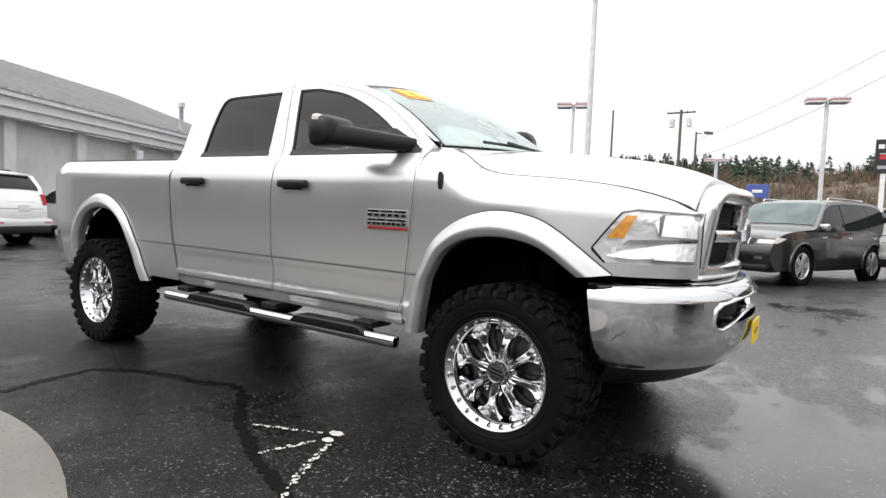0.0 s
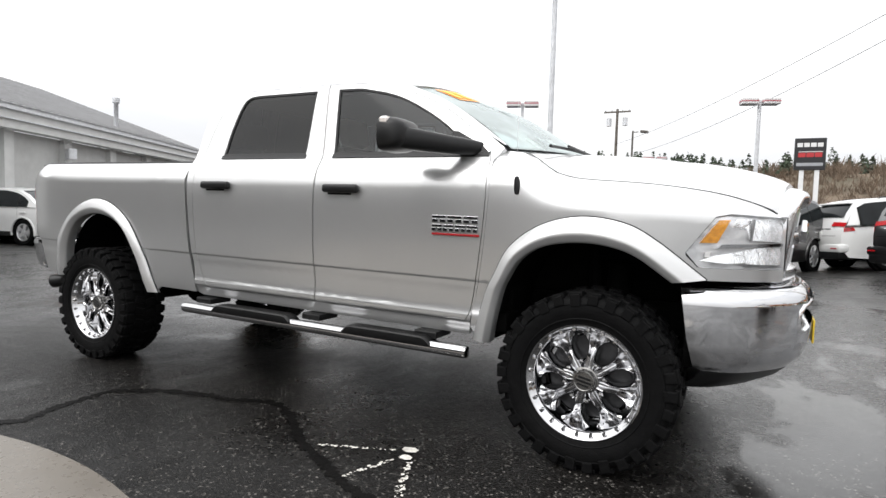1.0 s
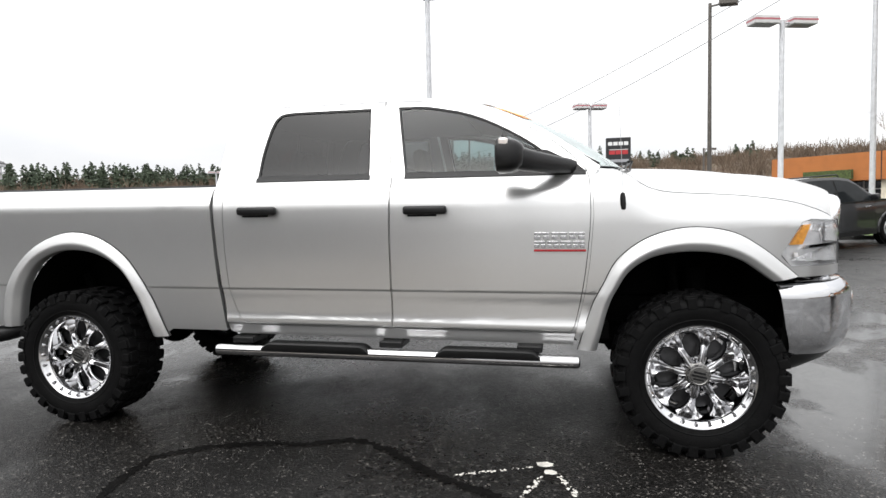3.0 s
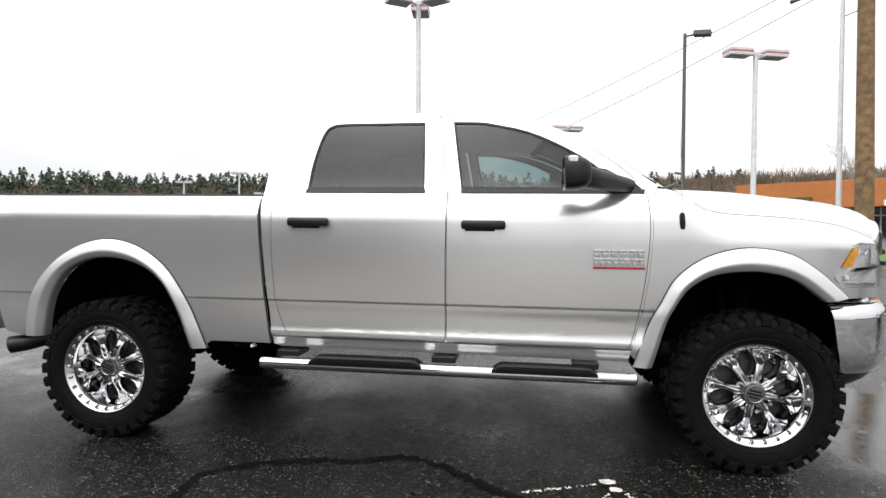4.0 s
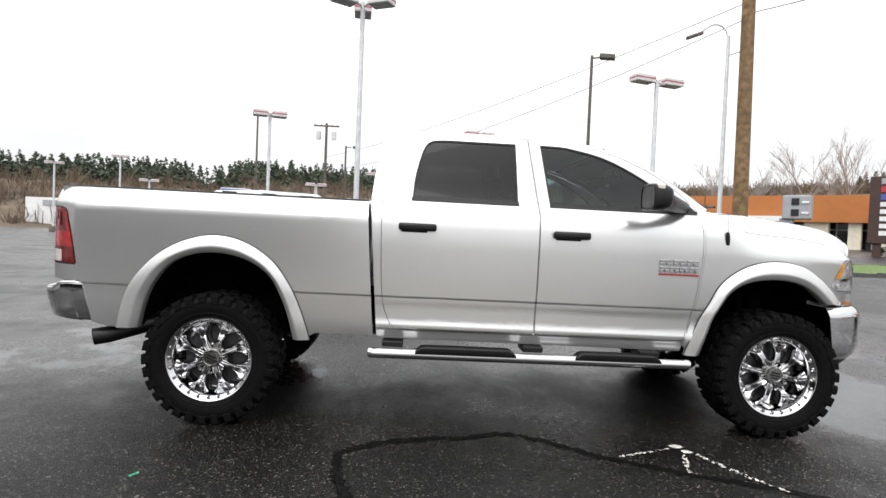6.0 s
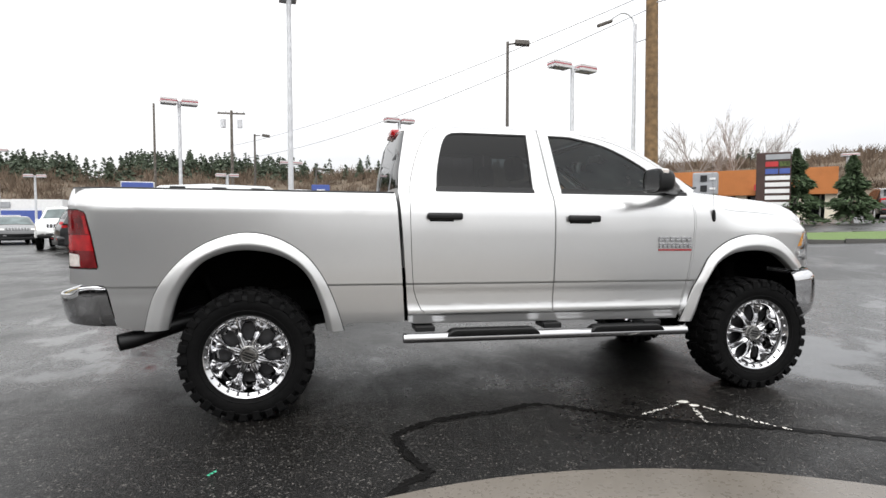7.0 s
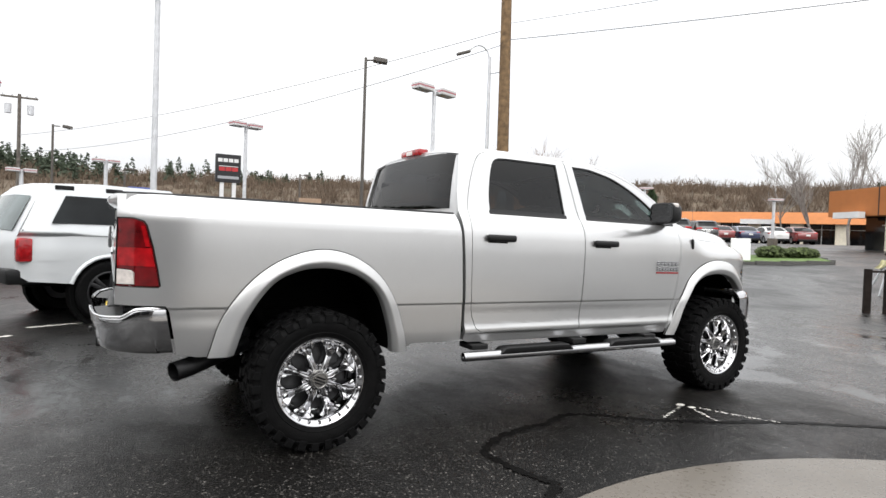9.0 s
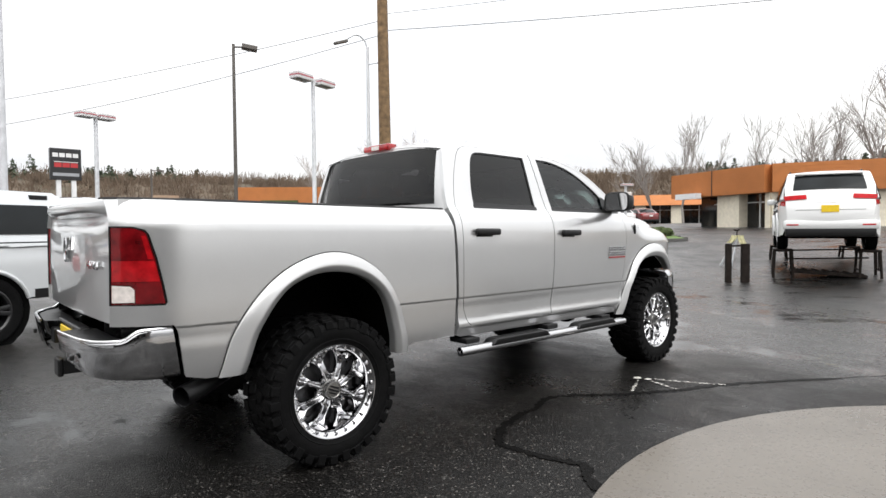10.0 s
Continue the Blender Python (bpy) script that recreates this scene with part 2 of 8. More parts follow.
HEADLINER = material("pale_headliner", (0.55, 0.55, 0.53), 0.9, vary=0.05, scale=60)
LAMP_SHADE = material("lamp_grey_trim", (0.22, 0.22, 0.225), 0.3, 0.4, vary=0.2, scale=30)
SEAT = material("seat_cloth_grey", (0.05, 0.05, 0.052), 0.85, vary=0.2, scale=90)
DASH = material("dashboard_dark", (0.06, 0.06, 0.06), 0.6, vary=0.2, scale=50)
ORANGE_STICKER = material("orange_sticker", (0.9, 0.28, 0.02), 0.4, vary=0.08, scale=20)
YELLOW = material("yellow_card", (0.8, 0.55, 0.02), 0.45, vary=0.08, scale=20)
WHITE_CARD = material("white_card", (0.75, 0.75, 0.73), 0.5, vary=0.05, scale=20)
BADGE_RED = material("badge_red", (0.35, 0.01, 0.015), 0.3, vary=0.1, scale=80)
BADGE_DARK = material("badge_black", (0.01, 0.01, 0.01), 0.3)


# ---- mesh helpers ----
def ground_z(x, y=0.0):
    """The lot is level round the truck, dips a little towards the display stands and climbs gently towards the street."""
    u = 0.5 * ((x - 3.2) + math.sqrt((x - 3.2) ** 2 + 0.2))
    k = min(1.0, max(0.0, (8.0 - y) / 6.0))
    return 2.0 * (1 - math.exp(-u / 24)) - 0.42 * math.exp(-((x - 11.5) / 5.0) ** 2) * k * k * (3 - 2 * k) * (1 - math.exp(-u))


def link_mesh(name, me, mats, parent=None, label=""):
    for m in mats if isinstance(mats, (list, tuple)) else [mats]:
        me.materials.append(m)
    ob = new(name, me)
    if parent:
        ob.parent = parent
    if label:
        ob["label"] = label
    return ob


def part(name, bm, mats, parent=None, label="", smooth=False, angle=35):
    bmesh.ops.remove_doubles(bm, verts=bm.verts, dist=1e-5)
    bmesh.ops.recalc_face_normals(bm, faces=bm.faces)
    if smooth:
        for f in bm.faces:
            f.smooth = True
        lim = radians(angle)
        for e in bm.edges:
            if len(e.link_faces) == 2 and e.calc_face_angle(0) > lim:
                e.smooth = False
    me = bpy.data.meshes.new(name)
    bm.to_mesh(me)
    bm.free()
    return link_mesh(name, me, mats, parent, label)


def box(bm, x0, x1, y0, y1, z0, z1, bevel=0.0, m=None, slot=0):
    """A box between two corners, its edges rounded; m turns or shifts it."""
    made = bmesh.ops.create_cube(bm, size=1.0)
    vs = made["verts"]
    for v in vs:
        v.co = Vector(((x0 + x1) / 2 + v.co.x * (x1 - x0), (y0 + y1) / 2 + v.co.y * (y1 - y0), (z0 + z1) / 2 + v.co.z * (z1 - z0)))
    if bevel:
        es = list({e for v in vs for e in v.link_edges})
        r = bmesh.ops.bevel(bm, geom=es, offset=bevel, segments=2, profile=0.5, affect="EDGES")
        vs = list({v for f in r["faces"] for v in f.verts} | {v for v in vs if v.is_valid})
    if m is not None:
        bmesh.ops.transform(bm, matrix=m, verts=vs)
    if slot:
        for f in {f for v in vs for f in v.link_faces}:
            f.material_index = slot
    return vs


def tube(bm, pts, radius, sides=10, cap=True, slot=0):
    """A round bar along points; radius may be one number or one for each point."""
    pts = [Vector(p) for p in pts]
    rs = radius if isinstance(radius, (list, tuple)) else [radius] * len(pts)
    rings, up = [], None
    for i, p in enumerate(pts):
        d = (pts[min(i + 1, len(pts) - 1)] - pts[max(i - 1, 0)]).normalized()
        if up is None:
            up = d.orthogonal().normalized()
        up = (up - d * up.dot(d)).normalized()
        side = d.cross(up)
        rings.append([bm.verts.new(p + rs[i] * (math.cos(a) * up + math.sin(a) * side)) for a in [2 * math.pi * k / sides for k in range(sides)]])
    fs = []
    for a, b in zip(rings, rings[1:]):
        for k in range(sides):
            fs.append(bm.faces.new((a[k], a[(k + 1) % sides], b[(k + 1) % sides], b[k])))
    if cap:
        fs.append(bm.faces.new(rings[0][::-1]))
        fs.append(bm.faces.new(rings[-1]))
    for f in fs:
        f.material_index = slot


def lathe(bm, profile, n=48, axis="y", slot=0, close=False):
    """Turns a profile of (radius, height) points round an axis through the origin."""
    rings = []
    for r, h in profile:
        ring = []
        for k in range(n):
            a = 2 * math.pi * k / n
            c, s = r * math.cos(a), r * math.sin(a)
            ring.append(bm.verts.new((c, h, s) if axis == "y" else (c, s, h)))
        rings.append(ring)
    pairs = list(zip(rings, rings[1:])) + ([(rings[-1], rings[0])] if close else [])
    for a, b in pairs:
        for k in range(n):
            f = bm.faces.new((a[k], a[(k + 1) % n], b[(k + 1) % n], b[k]))
            f.material_index = slot
    return rings


def curve_points(pts, n):
    """n points along a smooth curve through pts."""
    p = np.array(pts, float)
    p = np.vstack([2 * p[0] - p[1], p, 2 * p[-1] - p[-2]])
    out = []
    segs = len(p) - 3
    for i in range(n):
        u = i / (n - 1) * segs
        k = min(int(u), segs - 1)
        t = u - k
        a, b, c, d = p[k], p[k + 1], p[k + 2], p[k + 3]
        out.append(0.5 * (2 * b + (c - a) * t + (2 * a - 5 * b + 4 * c - d) * t * t + (3 * b - a - 3 * c + d) * t ** 3))
    return [tuple(float(q) for q in v) for v in out]


def graph(pts):
    """A smooth function through (x, y) pairs that never overshoots them."""
    xs, ys = [p[0] for p in pts], [p[1] for p in pts]
    n = len(xs)
    d = [(ys[i + 1] - ys[i]) / (xs[i + 1] - xs[i]) for i in range(n - 1)]
    m = [d[0]] + [0 if d[i - 1] * d[i] <= 0 else 2 * d[i - 1] * d[i] / (d[i - 1] + d[i]) for i in range(1, n - 1)] + [d[-1]]

    def value(x):
        if x <= xs[0]:
            return ys[0]
        if x >= xs[-1]:
            return ys[-1]
        i = next(k for k in range(n - 1) if x <= xs[k + 1])
        h = xs[i + 1] - xs[i]
        t = (x - xs[i]) / h
        return ((1 + 2 * t) * (1 - t) ** 2 * ys[i] + t * (1 - t) ** 2 * h * m[i] + t * t * (3 - 2 * t) * ys[i + 1] + t * t * (t - 1) * h * m[i + 1])
    return value


def panel(name, outline, place, mats, parent, us=(), vs=(), holes=(), depth=0.02, label="", flip=False):
    """A sheet with an outline (and holes) given in two coordinates u, v, bent over the surface place(u, v) and with its edges turned in by depth."""
    bm = bmesh.new()
    loops = [[Vector((u, v, 0)) for u, v in loop] for loop in (outline, *holes)]
    corners = [bm.verts.new(p) for loop in loops for p in loop]
    for tri in tessellate_polygon(loops):
        if (corners[tri[1]].co - corners[tri[0]].co).cross(corners[tri[2]].co - corners[tri[0]].co).length > 1e-10:
            bm.faces.new([corners[i] for i in tri])
    for v in [v for v in bm.verts if not v.link_faces]:
        bm.verts.remove(v)
    for k, cuts in ((0, us), (1, vs)):
        for c in cuts:
            co, no = [0, 0, 0], [0, 0, 0]
            co[k], no[k] = c, 1
            bmesh.ops.bisect_plane(bm, geom=bm.verts[:] + bm.edges[:] + bm.faces[:], dist=1e-5, plane_co=co, plane_no=no)
    bm.verts.index_update()
    flat = [(v.co.x, v.co.y) for v in bm.verts]
    faces = [[v.index for v in f.verts] for f in bm.faces]
    rim = [(e.verts[0].index, e.verts[1].index) for e in bm.edges if len(e.link_faces) == 1]
    bm.free()
    h = 1e-3
    pos, nor = [], []
    for u, v in flat:
        p = Vector(place(u, v))
        n = (Vector(place(u + h, v)) - Vector(place(u - h, v))).cross(Vector(place(u, v + h)) - Vector(place(u, v - h)))
        n = n.normalized() if n.length > 1e-12 else Vector((0, 0, 1))
        pos.append(p)
        nor.append(-n if flip else n)
    n0 = len(pos)
    # face winding follows the wanted normals
    fixed = []
    for f in faces:
        c = Vector()
        for i in range(1, len(f) - 1):
            c += (pos[f[i]] - pos[f[0]]).cross(pos[f[i + 1]] - pos[f[0]])
        fixed.append(f if c.dot(sum((nor[i] for i in f), Vector())) >= 0 else f[::-1])
    if depth:
        mid = sum(pos, Vector()) / n0
        for a, b in rim:
            i = len(pos)
            pa, pb = pos[a], pos[b]
            qa, qb = pa - nor[a] * depth, pb - nor[b] * depth
            pos += [pa, pb, qb, qa]
            fn = (pb - pa).cross(qa - pa)
            fn = fn.normalized() if fn.length > 1e-12 else nor[a]
            nor += [fn] * 4
            fixed.append([i, i + 1, i + 2, i + 3])
    me = bpy.data.meshes.new(name)
    me.from_pydata([tuple(p) for p in pos], [], fixed)
    me.polygons.foreach_set("use_smooth", [True] * len(me.polygons))
    me.update()
    me.normals_split_custom_set_from_vertices([tuple(n) for n in nor])
    return link_mesh(name, me, mats, parent, label)


def sheet(name, rows, mats, parent, label="", closed=False):
    """A smooth skin over rows of points."""
    bm = bmesh.new()
    vr = [[bm.verts.new(p) for p in r] for r in rows]
    for a, b in zip(vr, vr[1:]):
        n = len(a)
        for k in range(n if closed else n - 1):
            bm.faces.new((a[k], a[(k + 1) % n], b[(k + 1) % n], b[k]))
    return part(name, bm, mats, parent, label, smooth=True, angle=40)


def steps(a, b, n):
    return [a + (b - a) * (i + 0.5) / n for i in range(n)]


# ---- ground ----
def nonuniform(a, b, fine, far):
    out, x, step = [], 0.0, fine
    while x < far:
        out.append(x)
        x += step
        step *= 1.12
    out.append(far)
    return out


def make_ground():
    half = nonuniform(0, 0, 0.6, 2500)
    xs = sorted({-v for v in half} | set(half) | {1.5, 2, 2.5, 3, 3.5, 4, 4.5, 5, 5.5})
    ys = sorted({-v for v in half[::2]} | set(half[::2]))
    vs = [(x, y, ground_z(x, y)) for y in ys for x in xs]
    n = len(xs)
    fs = [(j * n + i, j * n + i + 1, (j + 1) * n + i + 1, (j + 1) * n + i) for j in range(len(ys) - 1) for i in range(n - 1)]
    me = bpy.data.meshes.new("ground")
    me.from_pydata(vs, [], fs)
    me.polygons.foreach_set("use_smooth", [True] * len(me.polygons))
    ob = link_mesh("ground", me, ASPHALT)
    return tagged(ob, "wet dark asphalt of a car lot with puddles and damp stains", "ground", kind="structure")


make_ground()


def flat_shape(name, loop, z, mat, thick=0.0, parent=None):
    bm = bmesh.new()
    vs = [bm.verts.new((x, y, z + ground_z(x, y))) for x, y in loop]
    f = bm.faces.new(vs)
    if thick:
        r = bmesh.ops.extrude_face_region(bm, geom=[f])
        for v in [g for g in r["geom"] if isinstance(g, bmesh.types.BMVert)]:
            v.co.z += thick
    bmesh.ops.triangulate(bm, faces=[f for f in bm.faces if len(f.verts) > 4])
    return part(name, bm, mat, parent)


pad = [(-0.35 + 3.0 * math.cos(a), -5.13 + 3.0 * math.sin(a)) for a in [2 * math.pi * i / 96 for i in range(96)]]
tagged(flat_shape("concrete_pad", pad, -0.05, CONCRETE, 0.062), "round wet concrete pad let into the asphalt", "pavement", kind="structure")
rng = random.Random(4)
patch = [(-0.97, -1.41), (-0.76, -1.25), (-0.45, -1.145), (-0.25, -1.13), (0.03, -1.03), (0.30, -1.17), (0.55, -1.38), (0.82, -1.53), (1.05, -1.66), (1.43, -1.82), (2.1, -2.25), (3.4, -3.2), (2.6, -4.6), (-0.35, -4.4), (-1.3, -2.6), (-1.05, -2.14), (-0.89, -1.99), (-0.95, -1.79), (-0.985, -1.52)]
tagged(flat_shape("asphalt_patch", patch, 0.003, PATCH), "darker patch of newer asphalt", "pavement", kind="structure")


def ribbon(name, pts, width, z, mat, seed=0, jitter=0.35, n=60):
    r = random.Random(seed)
    c = curve_points(pts, n)
    bm = bmesh.new()
    rows = []
    for i, (x, y) in enumerate(c):
        a, b = c[max(0, i - 1)], c[min(n - 1, i + 1)]
        d = Vector((b[0] - a[0], b[1] - a[1])).normalized()
        l, q = width * (0.5 + jitter * (r.random() - 0.5)), width * (0.5 + jitter * (r.random() - 0.5))
        e = 0.2 if i in (0, n - 1) else 1
        rows.append((bm.verts.new((x - d.y * l * e, y + d.x * l * e, z + ground_z(x, y))), bm.verts.new((x + d.y * q * e, y - d.x * q * e, z + ground_z(x, y)))))
    for (a, b), (c2, d2) in zip(rows, rows[1:]):
        bm.faces.new((a, b, d2, c2))
    return part(name, bm, mat)


seal = ribbon("crack_sealer", [(-1.3, -2.6), (-1.05, -2.14), (-0.89, -1.99), (-0.95, -1.79), (-0.985, -1.52), (-0.97, -1.41), (-0.76, -1.25), (-0.45, -1.145), (-0.25, -1.13), (0.03, -1.03), (0.30, -1.17), (0.55, -1.38), (0.82, -1.53), (1.05, -1.66), (1.43, -1.82), (2.1, -2.25), (3.4, -3.2)], 0.055, 0.0065, SEALER, 3, 0.6, 260)
tagged(seal, "dark wet seam of crack sealer round the patch", "pavement", kind="structure")


def worn_mark():
    """A worn white arrow: flakes of paint along its strokes."""
    bm = bmesh.new()
    r = random.Random(8)
    for cx, cy, rx, ry in ((1.116, -1.203, 0.044, 0.034), (1.146, -1.292, 0.036, 0.029)):
        ring = [(2 * math.pi * k / 14, 0.82 + 0.3 * r.random()) for k in range(14)]
        bm.faces.new([bm.verts.new((cx + rx * q * math.cos(a), cy + ry * q * math.sin(a), 0.0095 + ground_z(cx, cy))) for a, q in ring])
    strokes = [((0.69, -1.39), (0.87, -1.32), 0.018, 0.34), ((0.87, -1.32), (1.06, -1.24), 0.018, 0.26), ((1.02, -1.60), (1.10, -1.35), 0.03, 0.4), ((1.18, -1.33), (1.25, -1.47), 0.03, 0.45), ((1.25, -1.47), (1.32, -1.64), 0.034, 0.3), ((1.32, -1.64), (1.44, -1.84), 0.03, 0.3)]
    for a, b, w, keep in strokes:
        n = int(math.hypot(b[0] - a[0], b[1] - a[1]) / 0.016) + 2
        for i in range(n):
            for q in range(5):
                if r.random() > keep:
                    continue
                t = i / n
                x = a[0] + (b[0] - a[0]) * t + (r.random() - 0.5) * w
                y = a[1] + (b[1] - a[1]) * t + (r.random() - 0.5) * w
                k = 5 + r.randrange(3)
                s = 0.004 + 0.009 * r.random() ** 2
                ph = r.random() * 6
                bm.faces.new([bm.verts.new((x + s * (0.5 + 0.6 * r.random()) * math.cos(ph + 2 * math.pi * j / k), y + s * (0.7 + 0.5 * r.random()) * math.sin(ph + 2 * math.pi * j / k), 0.009 + ground_z(x) + 0.0005 * r.random())) for j in range(k)])
    me = bpy.data.meshes.new("painted_mark")
    bm.to_mesh(me)
    bm.free()
    return tagged(link_mesh("painted_mark", me, LINE_PAINT), "worn white painted arrow on the asphalt", "road marking", kind="structure")


worn_mark()


# ---- the silver pickup truck ----
truck = tagged(new("pickup_truck"), "silver crew-cab pickup truck with flared arches and big chrome wheels", "truck")
# the truck sits a touch nose-down
truck.location, truck.rotation_euler, truck.scale = (0, 0.045, -0.004), (0, radians(0.5), 0), (1.004, 1, 1)

W_CAB = graph([(0.56, 0.905), (0.60, 0.922), (0.64, 0.935), (0.662, 0.953), (0.68, 0.955), (0.715, 0.947), (0.79, 0.950), (0.848, 0.960), (0.862, 0.9615), (0.868, 0.962), (0.872, 0.9675), (0.882, 0.9687), (0.95, 0.975),
               (1.10, 0.984), (1.25, 0.987), (1.36, 0.981), (1.43, 0.964), (1.49, 0.93), (1.535, 0.898), (1.75, 0.833), (1.90, 0.79), (1.974, 0.764), (2.02, 0.722), (2.05, 0.68)])
W_BED = graph([(0.54, 0.905), (0.60, 0.922), (0.66, 0.934), (0.72, 0.943), (0.79, 0.953), (0.848, 0.9615), (0.862, 0.9630), (0.868, 0.9635), (0.872, 0.9690), (0.882, 0.9703), (1.0, 0.979), (1.25, 0.985),
               (1.36, 0.983), (1.385, 0.98), (1.397, 0.973), (1.44, 0.946), (1.48, 0.913), (1.50, 0.885)])
W_FEND = graph([(0.54, 0.90), (0.70, 0.94), (0.862, 0.962), (0.874, 0.97), (1.0, 0.977), (1.15, 0.98)])
TAPER_F = graph([(1.3, 0.0), (1.95, 0.0), (2.2, -0.03), (2.31, -0.06), (2.45, -0.125), (2.55, -0.205), (2.62, -0.275), (2.67, -0.345), (2.70, -0.395), (2.74, -0.46)])
TAPER_R = graph([(-3.05, -0.29), (-3.03, -0.212), (-3.01, -0.17), (-2.96, -0.122), (-2.90, -0.08), (-2.857, -0.056), (-2.80, -0.034), (-2.72, -0.018), (-2.60, -0.007), (-2.4, -0.001), (-2.2, 0.0)])
HOOD_ZE = graph([(1.375, 1.565), (1.50, 1.545), (1.565, 1.51), (1.66, 1.445), (1.78, 1.415), (2.09, 1.395), (2.37, 1.362), (2.62, 1.29), (2.68, 1.25), (2.74, 1.23)])
HOOD_WE = graph([(1.375, 0.80), (1.62, 0.805), (2.09, 0.79), (2.37, 0.72), (2.62, 0.605), (2.68, 0.575), (2.74, 0.55)])
HOOD_ZC = graph([(1.42, 1.568), (1.64, 1.586), (1.86, 1.579), (2.06, 1.562), (2.27, 1.533), (2.48, 1.497), (2.60, 1.465), (2.69, 1.43), (2.735, 1.40)])
ROOF_Z = graph([(-0.90, 1.84), (-0.865, 1.92), (-0.84, 1.957), (-0.80, 1.988), (-0.73, 2.006), (-0.64, 2.014), (-0.5, 2.018), (0.16, 2.022), (0.43, 2.006), (0.64, 1.968), (0.84, 1.906), (1.04, 1.806), (1.29, 1.645), (1.42, 1.57)])
ROOF_C = graph([(-0.90, 1.90), (-0.865, 1.975), (-0.84, 2.01), (-0.79, 2.035), (-0.70, 2.052), (-0.50, 2.06), (0.20, 2.066), (0.50, 2.05), (0.80, 2.012)])


def fender_w(x, z):
    """Half width of the front fender: flat flank, firm shoulder, rolled over to the hood's edge; it runs into the door's shape at the back."""
    base = W_FEND(z) + TAPER_F(x)
    k = min(1.0, max(0.0, (x - 1.37) / 0.45))
    k = k * k * (3 - 2 * k)
    ze = HOOD_ZE(x)
    if z <= 1.15 or ze <= 1.16:
        return W_CAB(z) * (1 - k) + base * k
    q = min(1.0, max(0.0, (z - 1.15) / (ze - 1.15)))
    we = min(HOOD_WE(x), base)
    r = max(0.0, (q - 0.3) / 0.7)
    w = we + (base - we) * (1 - r ** 2.2) ** 0.6
    wc = we + max(0.0, W_CAB(min(z, 1.5)) - we) * (1 - q ** 12) ** 0.8
    return wc * (1 - k) + w * k


def on_cab(side, out=0.0):
    return lambda x, z: (x, side * (W_CAB(z) + out), z)


def on_bed(side, out=0.0):
    # the sill ridge ends at the rear arch
    return lambda x, z: (x, side * (min(W_BED(z), 0.95 if x < -2.2 and z < 0.8 else 9.0) + TAPER_R(x) + out), z)


def on_fender(side, out=0.0):
    return lambda x, z: (x, side * (fender_w(x, z) + out), z)


BODY_V = [0.6, 0.64, 0.655, 0.665, 0.675, 0.69, 0.71, 0.74, 0.79, 0.83, 0.848, 0.862, 0.868, 0.872, 0.882, 0.92, 1.0, 1.1, 1.2, 1.28, 1.34, 1.38, 1.42, 1.45, 1.475, 1.5, 1.52, 1.535, 1.6, 1.7, 1.8, 1.9, 1.96, 2.0]
R_ARCH_O = [(-2.54, 0.582), (-2.47, 0.82), (-2.33, 1.02), (-2.15, 1.155), (-1.93, 1.222), (-1.72, 1.192), (-1.53, 1.075), (-1.405, 0.905), (-1.325, 0.715), (-1.275, 0.55)]
R_ARCH_I = [(-2.395, 0.59), (-2.325, 0.82), (-2.205, 1.0), (-2.07, 1.08), (-1.92, 1.108), (-1.755, 1.09), (-1.615, 1.03), (-1.51, 0.925), (-1.425, 0.72), (-1.387, 0.55)]
F_ARCH_O = [(1.28, 0.55), (1.355, 0.80), (1.412, 0.92), (1.488, 1.06), (1.638, 1.173), (1.832, 1.225), (2.035, 1.204), (2.187, 1.125), (2.39, 0.965)]
F_ARCH_I = [(1.381, 0.552), (1.441, 0.80), (1.485, 0.90), (1.55, 1.0), (1.66, 1.07), (1.80, 1.098), (1.95, 1.095), (2.09, 1.055), (2.25, 0.945)]


def between(a, b, k, n):
    pa, pb = curve_points(a, n), curve_points(b, n)
    return [(p[0] + (q[0] - p[0]) * k, p[1] + (q[1] - p[1]) * k) for p, q in zip(pa, pb)]


R_CUT, F_CUT = between(R_ARCH_O, R_ARCH_I, 0.45, 26), between(F_ARCH_O, F_ARCH_I, 0.45, 24)
REAR_WIN = curve_points([(-0.635, 1.545), (-0.62, 1.70), (-0.575, 1.88), (-0.52, 1.945), (-0.42, 1.957)], 12) + [(0.065, 1.957), (0.085, 1.545)]
FRONT_WIN = [(0.30, 1.545), (0.235, 1.958), (0.36, 1.956)] + curve_points([(0.42, 1.952), (0.65, 1.902), (0.84, 1.822), (1.03, 1.71), (1.19, 1.58), (1.235, 1.545)], 14)
REAR_DOOR = [(-0.70, 0.655)] + curve_points([(-0.745, 0.69), (-0.79, 0.80), (-0.808, 0.93), (-0.822, 1.2), (-0.825, 1.50), (-0.79, 1.70), (-0.725, 1.88), (-0.668, 1.962), (-0.59, 1.993)], 22) + [(0.145, 1.995), (0.215, 1.545), (0.222, 1.5), (0.222, 0.655)]
FRONT_DOOR = [(0.232, 0.655), (0.232, 1.5), (0.226, 1.545), (0.156, 1.995)] + curve_points([(0.40, 1.985), (0.63, 1.945), (0.83, 1.885), (1.03, 1.79), (1.22, 1.655), (1.325, 1.545)], 14) + curve_points([(1.338, 1.50), (1.345, 1.29), (1.325, 1.05), (1.30, 0.87), (1.265, 0.70), (1.24, 0.655)], 12)


